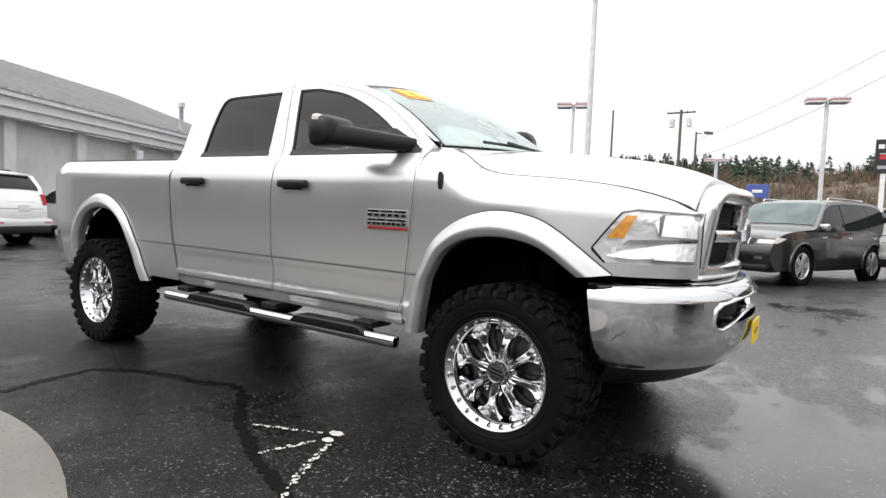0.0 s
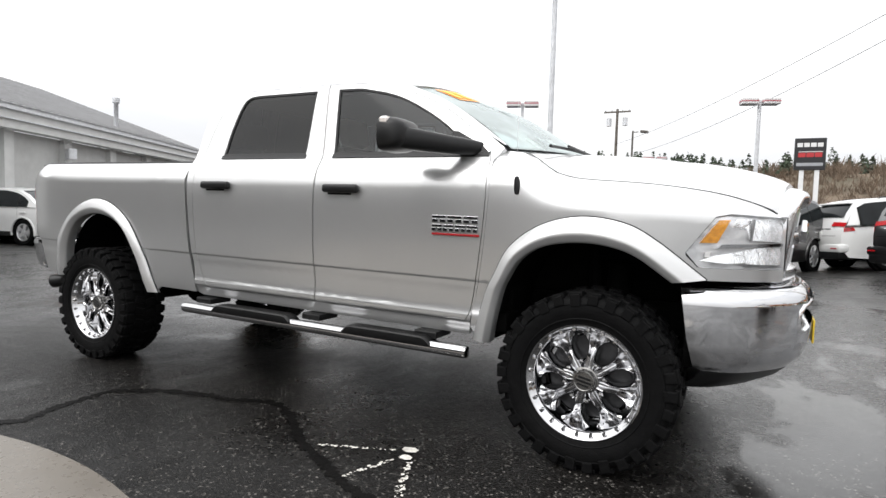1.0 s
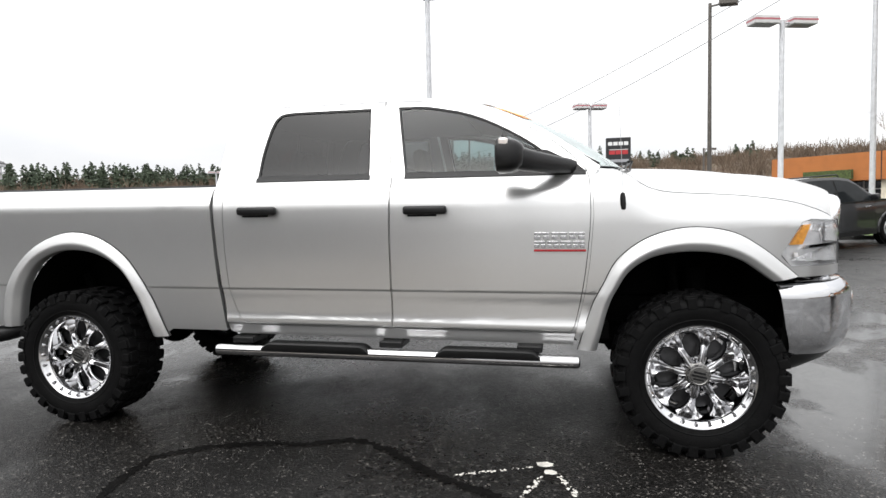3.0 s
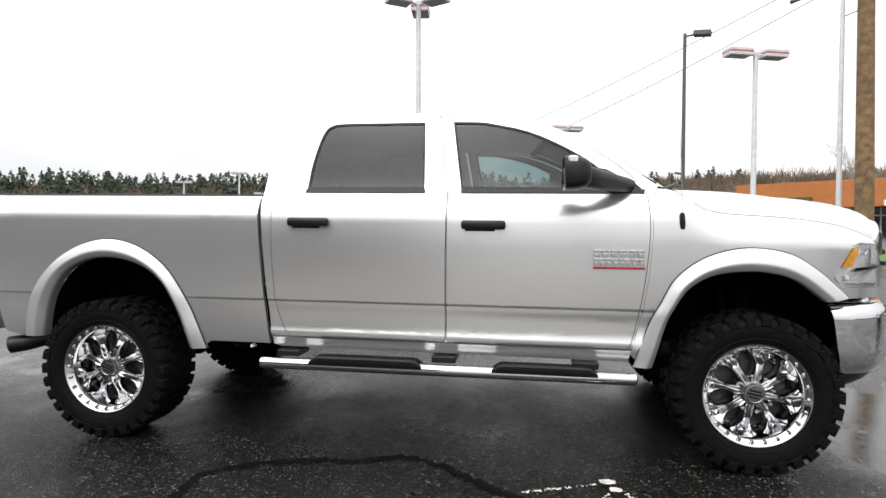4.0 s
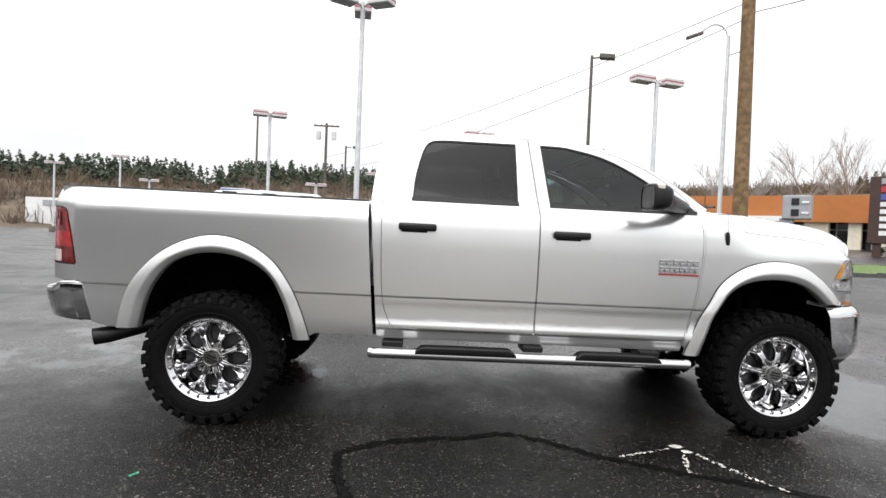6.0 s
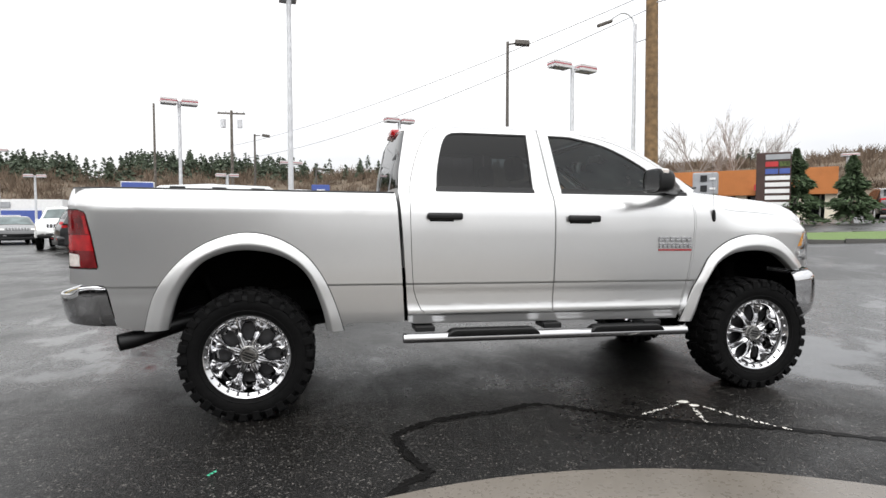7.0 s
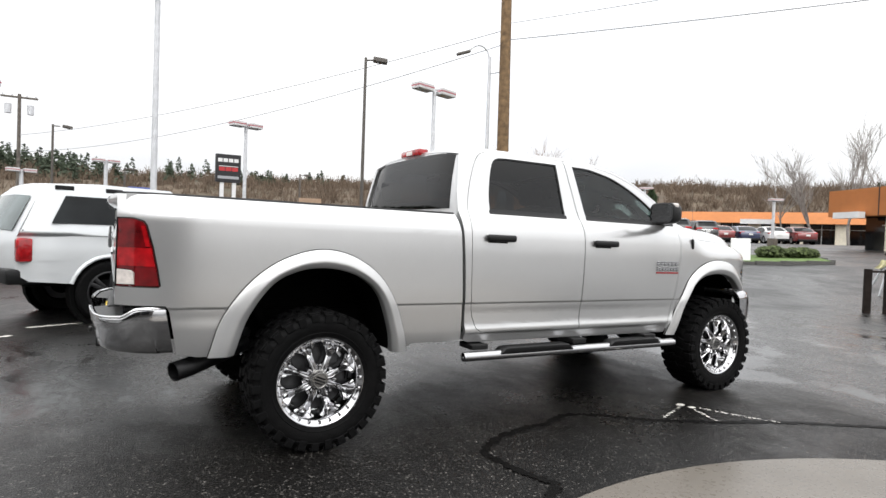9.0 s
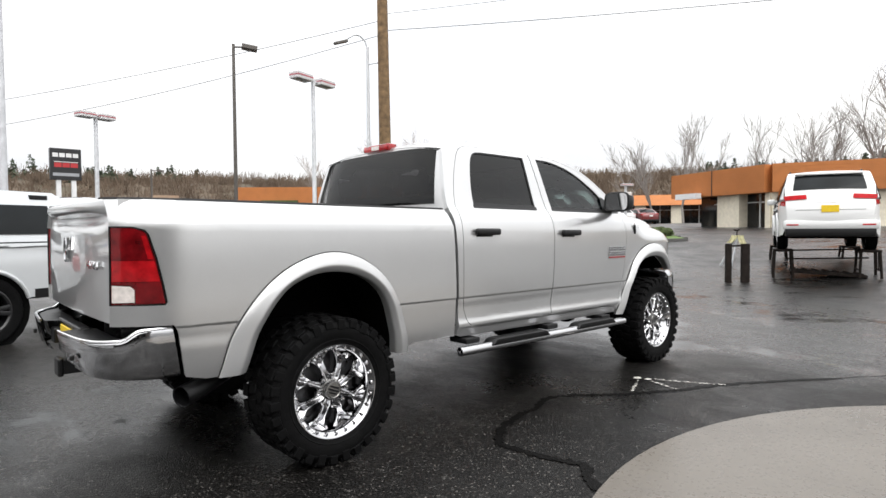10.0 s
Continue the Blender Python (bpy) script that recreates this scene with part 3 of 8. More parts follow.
def grown(loop, k):
    """The loop pushed outwards by k metres."""
    n = len(loop)
    area = sum(loop[i][0] * loop[(i + 1) % n][1] - loop[(i + 1) % n][0] * loop[i][1] for i in range(n))
    out = []
    for i in range(n):
        a, b, c = Vector(loop[i - 1]), Vector(loop[i]), Vector(loop[(i + 1) % n])
        d1, d2 = (b - a).normalized(), (c - b).normalized()
        n1, n2 = Vector((d1.y, -d1.x)), Vector((d2.y, -d2.x))
        m = (n1 + n2)
        m = m.normalized() if m.length > 1e-6 else n1
        s = k / max(0.5, m.dot(n1))
        out.append(tuple(b + m * (s if area > 0 else -s)))
    return out


CAB_SIDE = [(-0.832, 0.60), (-0.79, 0.585), (1.255, 0.575), (1.262, 0.62)] + [(1.302, 0.80), (1.318, 0.87), (1.343, 1.05), (1.362, 1.29), (1.356, 1.50)] + [(1.40, 1.565)] + \
    [(x, ROOF_Z(x)) for x in (1.29, 1.16, 1.04, 0.94, 0.84, 0.74, 0.64, 0.53, 0.43, 0.3, 0.16, -0.1, -0.4, -0.60, -0.70, -0.75, -0.79, -0.82, -0.845)] + [(-0.872, 1.80), (-0.895, 1.66), (-0.905, 1.52)]

SAIL = [(1.08, 1.546), (1.315, 1.546), (1.272, 1.584), (1.19, 1.625), (1.12, 1.662), (1.08, 1.668)]
FLARE_W = graph([(0.54, 0.907), (0.66, 0.937), (0.80, 0.955), (0.862, 0.968), (1.0, 0.979), (1.25, 0.985)])
for side in (-1, 1):
    flip = side > 0
    us = steps(-0.9, 1.4, 26)
    panel("cab_side", CAB_SIDE, on_cab(side), SILVER, truck, us, BODY_V, [grown(REAR_DOOR, 0.004), grown(FRONT_DOOR, 0.004)], 0.035, flip=flip)
    panel("door_jamb", [(-0.83, 0.64), (1.33, 0.64), (1.34, 1.54), (-0.83, 1.54)], on_cab(side, -0.045), GAP, truck, steps(-0.8, 1.3, 6), BODY_V[3:27], [], 0, flip=flip)
    for nm, outline, hole, pane in (("rear_door", REAR_DOOR, REAR_WIN, TINT), ("front_door", FRONT_DOOR, FRONT_WIN, CLEAR)):
        door = panel(nm, outline, on_cab(side, 0.001), SILVER, truck, us, BODY_V, [hole], 0.03, flip=flip)
        panel("window_seal", grown(hole, 0.004), on_cab(side, -0.004), BLACK_TRIM, door, us, BODY_V[-9:], [grown(hole, -0.012)], 0.015, flip=flip)
        g = panel("window_glass", grown(hole, -0.006), on_cab(side, -0.010), pane, door, us, BODY_V[-9:], [], 0, flip=flip)
        g.visible_shadow = False
        x0, x1 = (-0.64, 0.09) if nm == "rear_door" else (0.30, 1.325)
        panel("belt_moulding", [(x0, 1.522), (x1, 1.522), (x1, 1.545), (x0, 1.545)], on_cab(side, 0.007), BLACK_TRIM, door, steps(x0, x1, 8), [1.53], [], 0.012, flip=flip)
        hx, hz = (-0.715, 1.318) if nm == "rear_door" else (0.315, 1.311)
        bm = bmesh.new()
        y = side * 0.985
        box(bm, hx, hx + 0.25, min(y, y + side * 0.04), max(y, y + side * 0.04), hz, hz + 0.049, 0.014)
        h = part("door_handle", bm, BLACK_TRIM, door, "black pull handle", True, 50)
        bm = bmesh.new()
        box(bm, hx + 0.02, hx + 0.19, min(y - side * 0.008, y + side * 0.004), max(y - side * 0.008, y + side * 0.004), hz - 0.012, hz + 0.01, 0.003)
        part("handle_recess", bm, GAP, h)
    # front quarter piece of the mirror sail
    panel("mirror_sail", SAIL, on_cab(side, 0.004), BLACK_TRIM, truck, [1.15, 1.2, 1.25], [1.6, 1.65], [], 0.0, flip=flip)

    # bed side, with tail lamp
    bed_outline = [(-0.858, 0.60), (-0.926, 1.50), (-3.012, 1.50), (-3.012, 1.368), (-2.93, 1.366), (-2.882, 1.352), (-2.866, 1.33), (-2.833, 1.21), (-2.808, 1.09), (-2.792, 1.0), (-2.803, 0.985), (-3.012, 0.985), (-3.012, 0.885), (-2.765, 0.885), (-2.745, 0.85), (-2.70, 0.612), (-2.60, 0.588)] + R_CUT + [(-1.24, 0.60)]
    us = steps(-2.66, -0.86, 22) + [-2.7, -2.75, -2.8, -2.83, -2.86, -2.89, -2.92, -2.945, -2.965, -2.985, -3.0]
    bed = panel("bed_side", bed_outline, on_bed(side), SILVER, truck, us, BODY_V, [], 0.03, flip=flip)
    lamp_outline = [(-2.798, 0.99), (-2.815, 1.09), (-2.84, 1.21), (-2.872, 1.328), (-2.886, 1.346), (-2.93, 1.361), (-3.008, 1.362), (-3.008, 0.99)]
    lamp = panel("tail_lamp", lamp_outline, on_bed(side, -0.012), RED_DARK, truck, us[-11:], [1.05, 1.1, 1.2, 1.3], [], 0.02, "red tail lamp with a small clear section", flip=flip)
    lu = us[-11:]
    for loop, mt, lb in (([(-3.005, 1.206), (-2.847, 1.206), (-2.858, 1.26), (-2.875, 1.326), (-2.889, 1.342), (-2.93, 1.357), (-3.005, 1.358)], RED_DARK, ""),
                         ([(-2.872, 1.21), (-2.851, 1.21), (-2.862, 1.262), (-2.879, 1.322), (-2.897, 1.322), (-2.884, 1.262)], RED_LENS, ""),
                         ([(-3.005, 1.102), (-2.824, 1.102), (-2.835, 1.155), (-2.847, 1.203), (-3.005, 1.203)], RED_LENS, ""),
                         ([(-2.918, 0.996), (-2.803, 0.996), (-2.812, 1.04), (-2.823, 1.099), (-2.918, 1.099)], RED_DARK, ""),
                         ([(-3.005, 1.088), (-2.921, 1.086), (-2.921, 1.099), (-3.005, 1.099)], RED_DARK, ""),
                         ([(-3.005, 1.0), (-2.923, 1.002), (-2.925, 1.062), (-2.943, 1.079), (-3.005, 1.083)], WHITE_LENS, "clear reversing lens")):
        o = 0.001 if loop[0][0] == -2.872 else -0.001
        panel("lamp_lens", loop, on_bed(side, o), mt, lamp, lu, [1.06, 1.15, 1.27], [], 0.010, lb, flip=flip)
    panel("lamp_bezel", grown(lamp_outline, 0.005), on_bed(side, -0.003), BLACK_TRIM, lamp, lu, [1.1, 1.2, 1.3], [grown(lamp_outline, 0.001)], 0.008, flip=flip)
    # rail cap and bed inside
    bm = bmesh.new()
    xs = [-3.014, -2.985] + steps(-2.97, -0.93, 12) + [-0.93]
    rows = []
    for x in xs:
        w = W_BED(1.5) + TAPER_R(x)
        rows.append([(x, side * (w + 0.004), 1.499), (x, side * (w - 0.004), 1.511), (x, side * (w - 0.09), 1.511), (x, side * (w - 0.095), 1.495)])
    sheet("rail_cap", rows, BLACK_TRIM, truck, "black plastic bed rail cap")
    sheet("bed_inner_wall", [[(x, side * 0.80, z) for z in (1.22, 1.36, 1.5)] for x in (-2.97, -2.0, -0.93)], SILVER, truck)
    for x0, x1 in ((-2.93, -2.42), (-1.34, -0.93)):
        sheet("bed_lower_wall", [[(x, side * 0.80, z) for z in (0.97, 1.22)] for x in (x0, x1)], SILVER, truck)
    bm = bmesh.new()
    box(bm, -2.42, -1.34, min(side * 0.40, side * 0.80), max(side * 0.40, side * 0.80), 1.19, 1.225, 0.01)
    part("wheelhouse", bm, SILVER, truck)
    # front fender, headlamp
    fend_outline = [(1.264, 0.62), (1.304, 0.80), (1.320, 0.87), (1.345, 1.05), (1.364, 1.29), (1.358, 1.50), (1.392, 1.555)] + [(x, HOOD_ZE(x) - 0.001) for x in (1.47, 1.55, 1.59, 1.62, 1.66, 1.70, 1.74, 1.8, 1.9, 2.0, 2.1, 2.2, 2.3, 2.4, 2.5, 2.58, 2.66, 2.690)] + \
        [(2.690, 1.252), (2.47, 1.262), (2.41, 1.247), (2.298, 1.085), (2.30, 1.07), (2.35, 1.018), (2.690, 1.012), (2.690, 0.958), (2.345, 0.962)] + F_CUT[::-1]
    us = steps(1.3, 2.3, 18) + [2.32, 2.36, 2.4, 2.44, 2.48, 2.51, 2.54, 2.57, 2.59, 2.61, 2.63, 2.665, 2.66]
    panel("front_fender", fend_outline, on_fender(side), SILVER, truck, us, [0.7, 0.8, 0.86, 0.872, 0.9, 1.0, 1.1, 1.15, 1.18, 1.21, 1.24, 1.27, 1.3, 1.32, 1.34, 1.355, 1.37, 1.38, 1.39, 1.4, 1.41, 1.43, 1.46, 1.5, 1.53, 1.55], [], 0.03, flip=flip)
    hl = grown([(2.308, 1.083), (2.355, 1.027), (2.686, 1.02), (2.686, 1.246), (2.472, 1.253), (2.416, 1.238)], 0.0095)
    lamp = panel("headlamp", hl, on_fender(side, -0.032), LAMP_BACK, truck, us[-13:], [1.05, 1.1, 1.15, 1.2], [], 0.0, "clear wraparound headlamp with an amber corner marker", flip=flip)
    panel("amber_marker", [(2.352, 1.128), (2.42, 1.130), (2.468, 1.235), (2.425, 1.232)], on_fender(side, -0.016), AMBER, lamp, us[-13:], [1.15, 1.2], [], 0.015, "amber marker", flip=flip)
    fu = us[-13:]

    def tilted(z0, slope, side=side):
        """A reflector face that leans back as it rises."""
        return lambda x, z: (x, side * (fender_w(x, z) - 0.007 - slope * (z - z0)), z)

    panel("lamp_reflector", [(2.552, 1.147), (2.676, 1.141), (2.676, 1.238), (2.56, 1.238), (2.53, 1.20)], tilted(1.14, 0.24), LAMP_CHROME, lamp, fu, [1.19], [], 0.012, flip=flip)
    panel("lamp_reflector", [(2.535, 1.040), (2.673, 1.036), (2.676, 1.118), (2.575, 1.116), (2.54, 1.09)], tilted(1.036, 0.28), LAMP_CHROME, lamp, fu, [1.08], [], 0.012, flip=flip)
    panel("lamp_shade", [(2.475, 1.20), (2.535, 1.19), (2.55, 1.24), (2.49, 1.242)], on_fender(side, -0.03), LAMP_CHROME, lamp, fu, [1.22], [], 0.006, flip=flip)
    panel("lamp_shade", [(2.355, 1.05), (2.46, 1.04), (2.53, 1.045), (2.575, 1.112), (2.50, 1.092), (2.42, 1.075)], tilted(1.045, 0.4), LAMP_CHROME, lamp, fu, [1.08], [], 0.006, flip=flip)
    panel("lamp_divider", [(2.42, 1.105), (2.682, 1.121), (2.682, 1.136), (2.44, 1.125)], on_fender(side, -0.012), CHROME, lamp, fu, [], [], 0.016, flip=flip)
    for x0, x1, z0, z1 in ((2.375, 2.395, 1.066, 1.088),):
        panel("lamp_facet", [(x0, z0), (x1, z0), (x1, z1), (x0, z1)], tilted(z0, 0.6), LAMP_BRIGHT, lamp, fu, [], [], 0.006, flip=flip)
    panel("lamp_bezel", grown(hl, 0.0015), on_fender(side, -0.003), BLACK_TRIM, lamp, us[-13:], [1.1, 1.2], [grown(hl, -0.0015)], 0.004, flip=flip)
    panel("lamp_rib", [(2.548, 1.143), (2.556, 1.143), (2.566, 1.242), (2.556, 1.242)], on_fender(side, -0.008), LAMP_SHADE, lamp, fu, [1.2], [], 0.006, flip=flip)
    panel("lamp_rib", [(2.53, 1.028), (2.676, 1.024), (2.676, 1.030), (2.53, 1.035)], on_fender(side, -0.008), LAMP_SHADE, lamp, fu, [], [], 0.006, flip=flip)
    for cx, cz, r in ((2.505, 1.172, 0.022), (2.60, 1.078, 0.03), (2.605, 1.19, 0.034)):
        bm = bmesh.new()
        lathe(bm, [(r, 0.006), (r, -0.004), (r * 0.85, -0.006), (r * 0.5, 0.002), (0.001, 0.004)], 20)
        b = part("lamp_bowl", bm, CHROME, lamp, "", True)
        w = fender_w(cx, cz) - 0.05
        b.matrix_basis = Matrix.Translation((cx, side * w, cz)) @ Matrix.Rotation(radians(52 if side < 0 else 128), 4, "Z")
    g = panel("headlamp_lens", grown(hl, -0.001), on_fender(side, -0.003), LENS, lamp, us[-13:], [1.05, 1.1, 1.15, 1.2], [], 0, flip=flip)
    g.visible_shadow = False

    # arch flares, liners
    for nm, ao, ai, fn in (("rear_arch_flare", R_ARCH_O, R_ARCH_I, lambda x, z: FLARE_W(z) + TAPER_R(x)), ("front_arch_flare", F_ARCH_O, F_ARCH_I, lambda x, z: FLARE_W(z) + TAPER_F(x))):
        n = 44
        po, pi = curve_points(ao, n), curve_points(ai, n)
        rows = []
        for (xo, zo), (xi, zi) in zip(po, pi):
            wb = fn(xo, zo)
            lip = fn(xi, zi) + (0.040 if nm[0] == "r" else 0.050)
            row = []
            for k, dw in ((0.0, -0.012), (0.0, 0.009), (0.015, 0.014), (0.05, 0.018), (0.30, 0.030), (0.55, 0.039), (0.62, 0.041), (0.68, 0.040), (0.74, 0.036), (0.93, 0.020), (0.98, 0.014), (1.0, 0.004), (1.0, -0.015), (0.985, -0.05)):
                x, z = xo + (xi - xo) * k, zo + (zi - zo) * k
                base = wb + (lip - 0.039 - wb) * k
                row.append((x, side * (base + dw), z))
            rows.append(row)
        flare = sheet(nm, rows, FLARE_SILVER, truck)
        bm = bmesh.new()
        tube(bm, [(x + (x2 - x) * 0.004, side * (fn(x, z) + 0.004), z) for (x, z), (x2, z2) in zip(po, pi)], 0.0045, 6)
        part("flare_gasket", bm, GAP, flare, "thin black rubber gasket", True)
        rows = [[(x, side * w, z) for w in (0.90, 0.80, 0.62, 0.42)] for x, z in between(ao, ai, 0.85, 30)]
        sheet("wheel_well_liner", rows, DARK, truck)
        bm = bmesh.new()
        ring = [bm.verts.new((x, side * 0.42, z)) for x, z in between(ao, ai, 0.5, 30)]
        bm.faces.new(ring)
        part("wheel_well_wall", bm, DARK, truck)

# hood
def on_hood(x, t):
    w, ze, zc = HOOD_WE(x) * t, HOOD_ZE(x), HOOD_ZC(x)
    return (x, w, ze + max(0.0, zc - ze) * (1 - abs(t) ** (3.4 + 6.0 * min(1.0, max(0.0, (x - 2.2) / 0.45)))) + 0.002)


ts = [-0.99, -0.975, -0.955, -0.93, -0.9, -0.84, -0.76, -0.66, -0.5, -0.3, -0.1, 0.1, 0.3, 0.5, 0.66, 0.76, 0.84, 0.9, 0.93, 0.955, 0.975, 0.99]
hood_outline = [(1.46 + 0.13 * (1 - t * t), t) for t in [-0.998] + ts + [0.998]] + [(2.655 + 0.075 * (1 - abs(t) ** 2.5), t) for t in [0.998] + ts[::-1] + [-0.998]]
panel("hood", hood_outline, on_hood, SILVER, truck, steps(1.5, 2.7, 26) + [2.66, 2.68, 2.7, 2.715], ts, [], 0.035)


# windscreen, roof, back of the cab
def on_shield(u, v):
    """u across from -1 to 1, v up from the cowl to the roof."""
    bx, bz, bw = 1.40 + 0.20 * (1 - u * u), 1.565 + 0.025 * (1 - u * u), 0.80
    tx, tz, tw = 0.70 + 0.10 * (1 - u * u), 1.962 + 0.050 * (1 - abs(u) ** 2.4), 0.665
    bow = 0.035 * math.sin(math.pi * v)
    return (bx + (tx - bx) * v + bow * 0.5, u * (bw + (tw - bw) * v), bz + (tz - bz) * v + bow)


grid = steps(-1, 1, 14)
g = panel("windscreen", [(-0.985, 0.01), (0.985, 0.01), (0.985, 0.985), (-0.985, 0.985)], on_shield, SHIELD, truck, grid, steps(0, 1, 8), [], 0, "clear windscreen with an orange sticker")
g.visible_shadow = False
panel("windscreen_seal", [(-1.0, -0.02), (1.0, -0.02), (1.0, 1.0), (-1.0, 1.0)], lambda u, v: tuple(Vector(on_shield(u, v)) - Vector((0.006, 0, 0.012))), BLACK_TRIM, truck, grid, steps(0, 1, 8),
             [[(-0.94, 0.06), (-0.94, 0.95), (0.94, 0.95), (0.94, 0.06)]], 0.012)
panel("year_sticker", [(-0.80, 0.70), (-0.52, 0.70), (-0.52, 0.95), (-0.80, 0.95)], lambda u, v: tuple(Vector(on_shield(u, v)) + Vector((0.002, 0, 0.003))), ORANGE_STICKER, g, [-0.7, -0.6], [0.9], [], 0, "orange windscreen sticker")
for k in range(2):
    panel("sticker_mark", [(-0.77 + 0.12 * k, 0.74), (-0.70 + 0.12 * k, 0.74), (-0.70 + 0.12 * k, 0.91), (-0.77 + 0.12 * k, 0.91)], lambda u, v: tuple(Vector(on_shield(u, v)) + Vector((0.004, 0, 0.006))), YELLOW, g, [], [], [], 0)
for u0, u1, v0, v1 in ((-0.72, -0.55, 0.06, 0.30), (-0.28, -0.1, 0.03, 0.24)):
    panel("paper_card", [(u0, v0), (u1, v0), (u1, v1), (u0, v1)], lambda u, v: tuple(Vector(on_shield(u, v)) - Vector((0.02, 0, 0.02))), WHITE_CARD, g, [], [], [], 0, "white paper card inside the glass")
# A-pillar skin between cab side and windscreen
for side in (-1, 1):
    rows = []
    for v in [i / 12 for i in range(13)]:
        a = Vector(on_shield(side * 1.0, v))
        # point on the cab side edge at the same place along the pillar
        x = a.x
        z = ROOF_Z(x) if x < 1.40 else 1.565
        b = Vector((x, side * W_CAB(z), z))
        rows.append([tuple(a), tuple(a.lerp(b, 0.35) + Vector((0, side * 0.006, 0.012))), tuple(a.lerp(b, 0.7) + Vector((0, side * 0.008, 0.008))), tuple(b)])
    sheet("a_pillar", rows, SILVER, truck)


def on_roof(x, t):
    ze = ROOF_Z(x)
    w = W_CAB(ze)
    return (x, t * w, ze + max(0.0, ROOF_C(x) - ze) * (1 - abs(t) ** 2.6))


roof_front = [(0.70 + 0.10 * (1 - t * t) - 0.004, t) for t in [0.94] + ts[::-1][6:-6] + [-0.94]]
panel("roof", [(-0.845, -1.0), (-0.845, 1.0), (0.60, 1.0)] + roof_front + [(0.60, -1.0)], on_roof, SILVER, truck, steps(-0.84, 0.8, 18) + [-0.83, -0.815, -0.79, -0.77], ts, [], 0.02, flip=False)


def on_back(y, z):
    e = min(1.0, abs(y) / (W_CAB(z) - 0.0))
    return (-0.905 + 0.05 * e ** 7 + (0.065 * max(0.0, (z - 1.55) / 0.45) ** 1.6 if z > 1.55 else 0.0), y, z)


back_outline = [(-0.90, 0.98), (0.90, 0.98), (0.905, 1.50), (0.86, 1.60), (0.80, 1.80), (0.765, 1.95), (0.735, 1.985), (0.5, 2.012), (0.0, 2.022), (-0.5, 2.012), (-0.735, 1.985), (-0.765, 1.95), (-0.80, 1.80), (-0.86, 1.60), (-0.905, 1.50)]
back_hole = [(-0.745, 1.55), (0.745, 1.55), (0.74, 1.60), (0.70, 1.945), (0.672, 1.968), (0.3, 1.98), (-0.3, 1.98), (-0.672, 1.968), (-0.70, 1.945), (-0.74, 1.60)]
back = panel("cab_back", back_outline, on_back, SILVER, truck, steps(-0.9, 0.9, 24), [1.2, 1.5, 1.6, 1.7, 1.8, 1.9, 1.95, 1.98], [back_hole], 0.03, flip=True)
g = panel("rear_window", grown(back_hole, 0.004), lambda y, z: (on_back(y, z)[0] - 0.003, y, z), TINT, truck, steps(-0.75, 0.75, 8), [1.7, 1.85], [], 0.008, "dark tinted rear window", flip=True)
g.visible_shadow = False
bm = bmesh.new()
box(bm, -0.872, -0.78, -0.17, 0.17, 2.0, 2.055, 0.012)
third = part("high_brake_lamp", bm, RED_LENS, truck, "red high brake lamp", True)
bm = bmesh.new()
box(bm, -0.877, -0.867, -0.05, 0.05, 2.008, 2.043, 0.004)
part("cargo_lens", bm, WHITE_LENS, third)

# floor, firewall and bed pan close the body below
bm = bmesh.new()
box(bm, -0.86, 1.45, -0.88, 0.88, 0.60, 0.70, 0.01)
part("cab_floor", bm, DARK, truck)
bm = bmesh.new()
box(bm, 1.36, 1.44, -0.78, 0.78, 0.7, 1.5, 0.01)
part("firewall", bm, DARK, truck)
bm = bmesh.new()
box(bm, -2.95, -0.93, -0.40, 0.40, 0.94, 0.985, 0.005)
for x0, x1 in ((-2.95, -2.44), (-1.32, -0.93)):
    for y0, y1 in ((-0.80, -0.401), (0.401, 0.80)):
        box(bm, x0, x1, y0, y1, 0.94, 0.985, 0.005)
for i in range(5):
    y = -0.34 + i * 0.17
    box(bm, -2.94, -0.94, y - 0.03, y + 0.03, 0.985, 0.997, 0.003)
part("bed_floor", bm, SILVER, truck, "ribbed silver bed floor")
bm = bmesh.new()
box(bm, -0.975, -0.93, -0.88, 0.88, 0.96, 1.497, 0.008)
part("bed_front_wall", bm, SILVER, truck)
bm = bmesh.new()
box(bm, 1.45, 2.50, -0.40, 0.40, 0.72, 1.25, 0.02)
part("engine_bay", bm, DARK, truck)
# cowl under the windscreen with wipers
sheet("cowl", [[(1.41 + 0.19 * (1 - u * u), u * 0.80, 1.556 + 0.022 * (1 - u * u)), (1.50 + 0.13 * (1 - u * u), u * 0.80, 1.548 + 0.02 * (1 - u * u))] for u in [-1 + i / 10 for i in range(21)]], BLACK_TRIM, truck)
for y0, y1 in ((-0.66, -0.06), (0.02, 0.60)):
    bm = bmesh.new()
    pts = [(1.55 + 0.06 * (1 - (y / 0.8) ** 2), y, 1.592 + 0.02 * (1 - (y / 0.8) ** 2)) for y in (y0, y0 + (y1 - y0) / 3, y0 + (y1 - y0) * 2 / 3, y1)]
    tube(bm, pts, 0.009, 6)
    tube(bm, [(pts[1][0] + 0.02, pts[1][1], pts[1][2] + 0.012), (pts[3][0] + 0.03, pts[3][1] + 0.05, pts[3][2] - 0.01)], 0.008, 6)
    part("wiper", bm, BLACK_TRIM, truck, "", True)


# ---- grille and front bumper ----
def on_grille(y, z):
    return (2.65 + 0.045 * (z - 0.94) / 0.41 + 0.085 * (1 - (y / 0.55) ** 2), y, z)


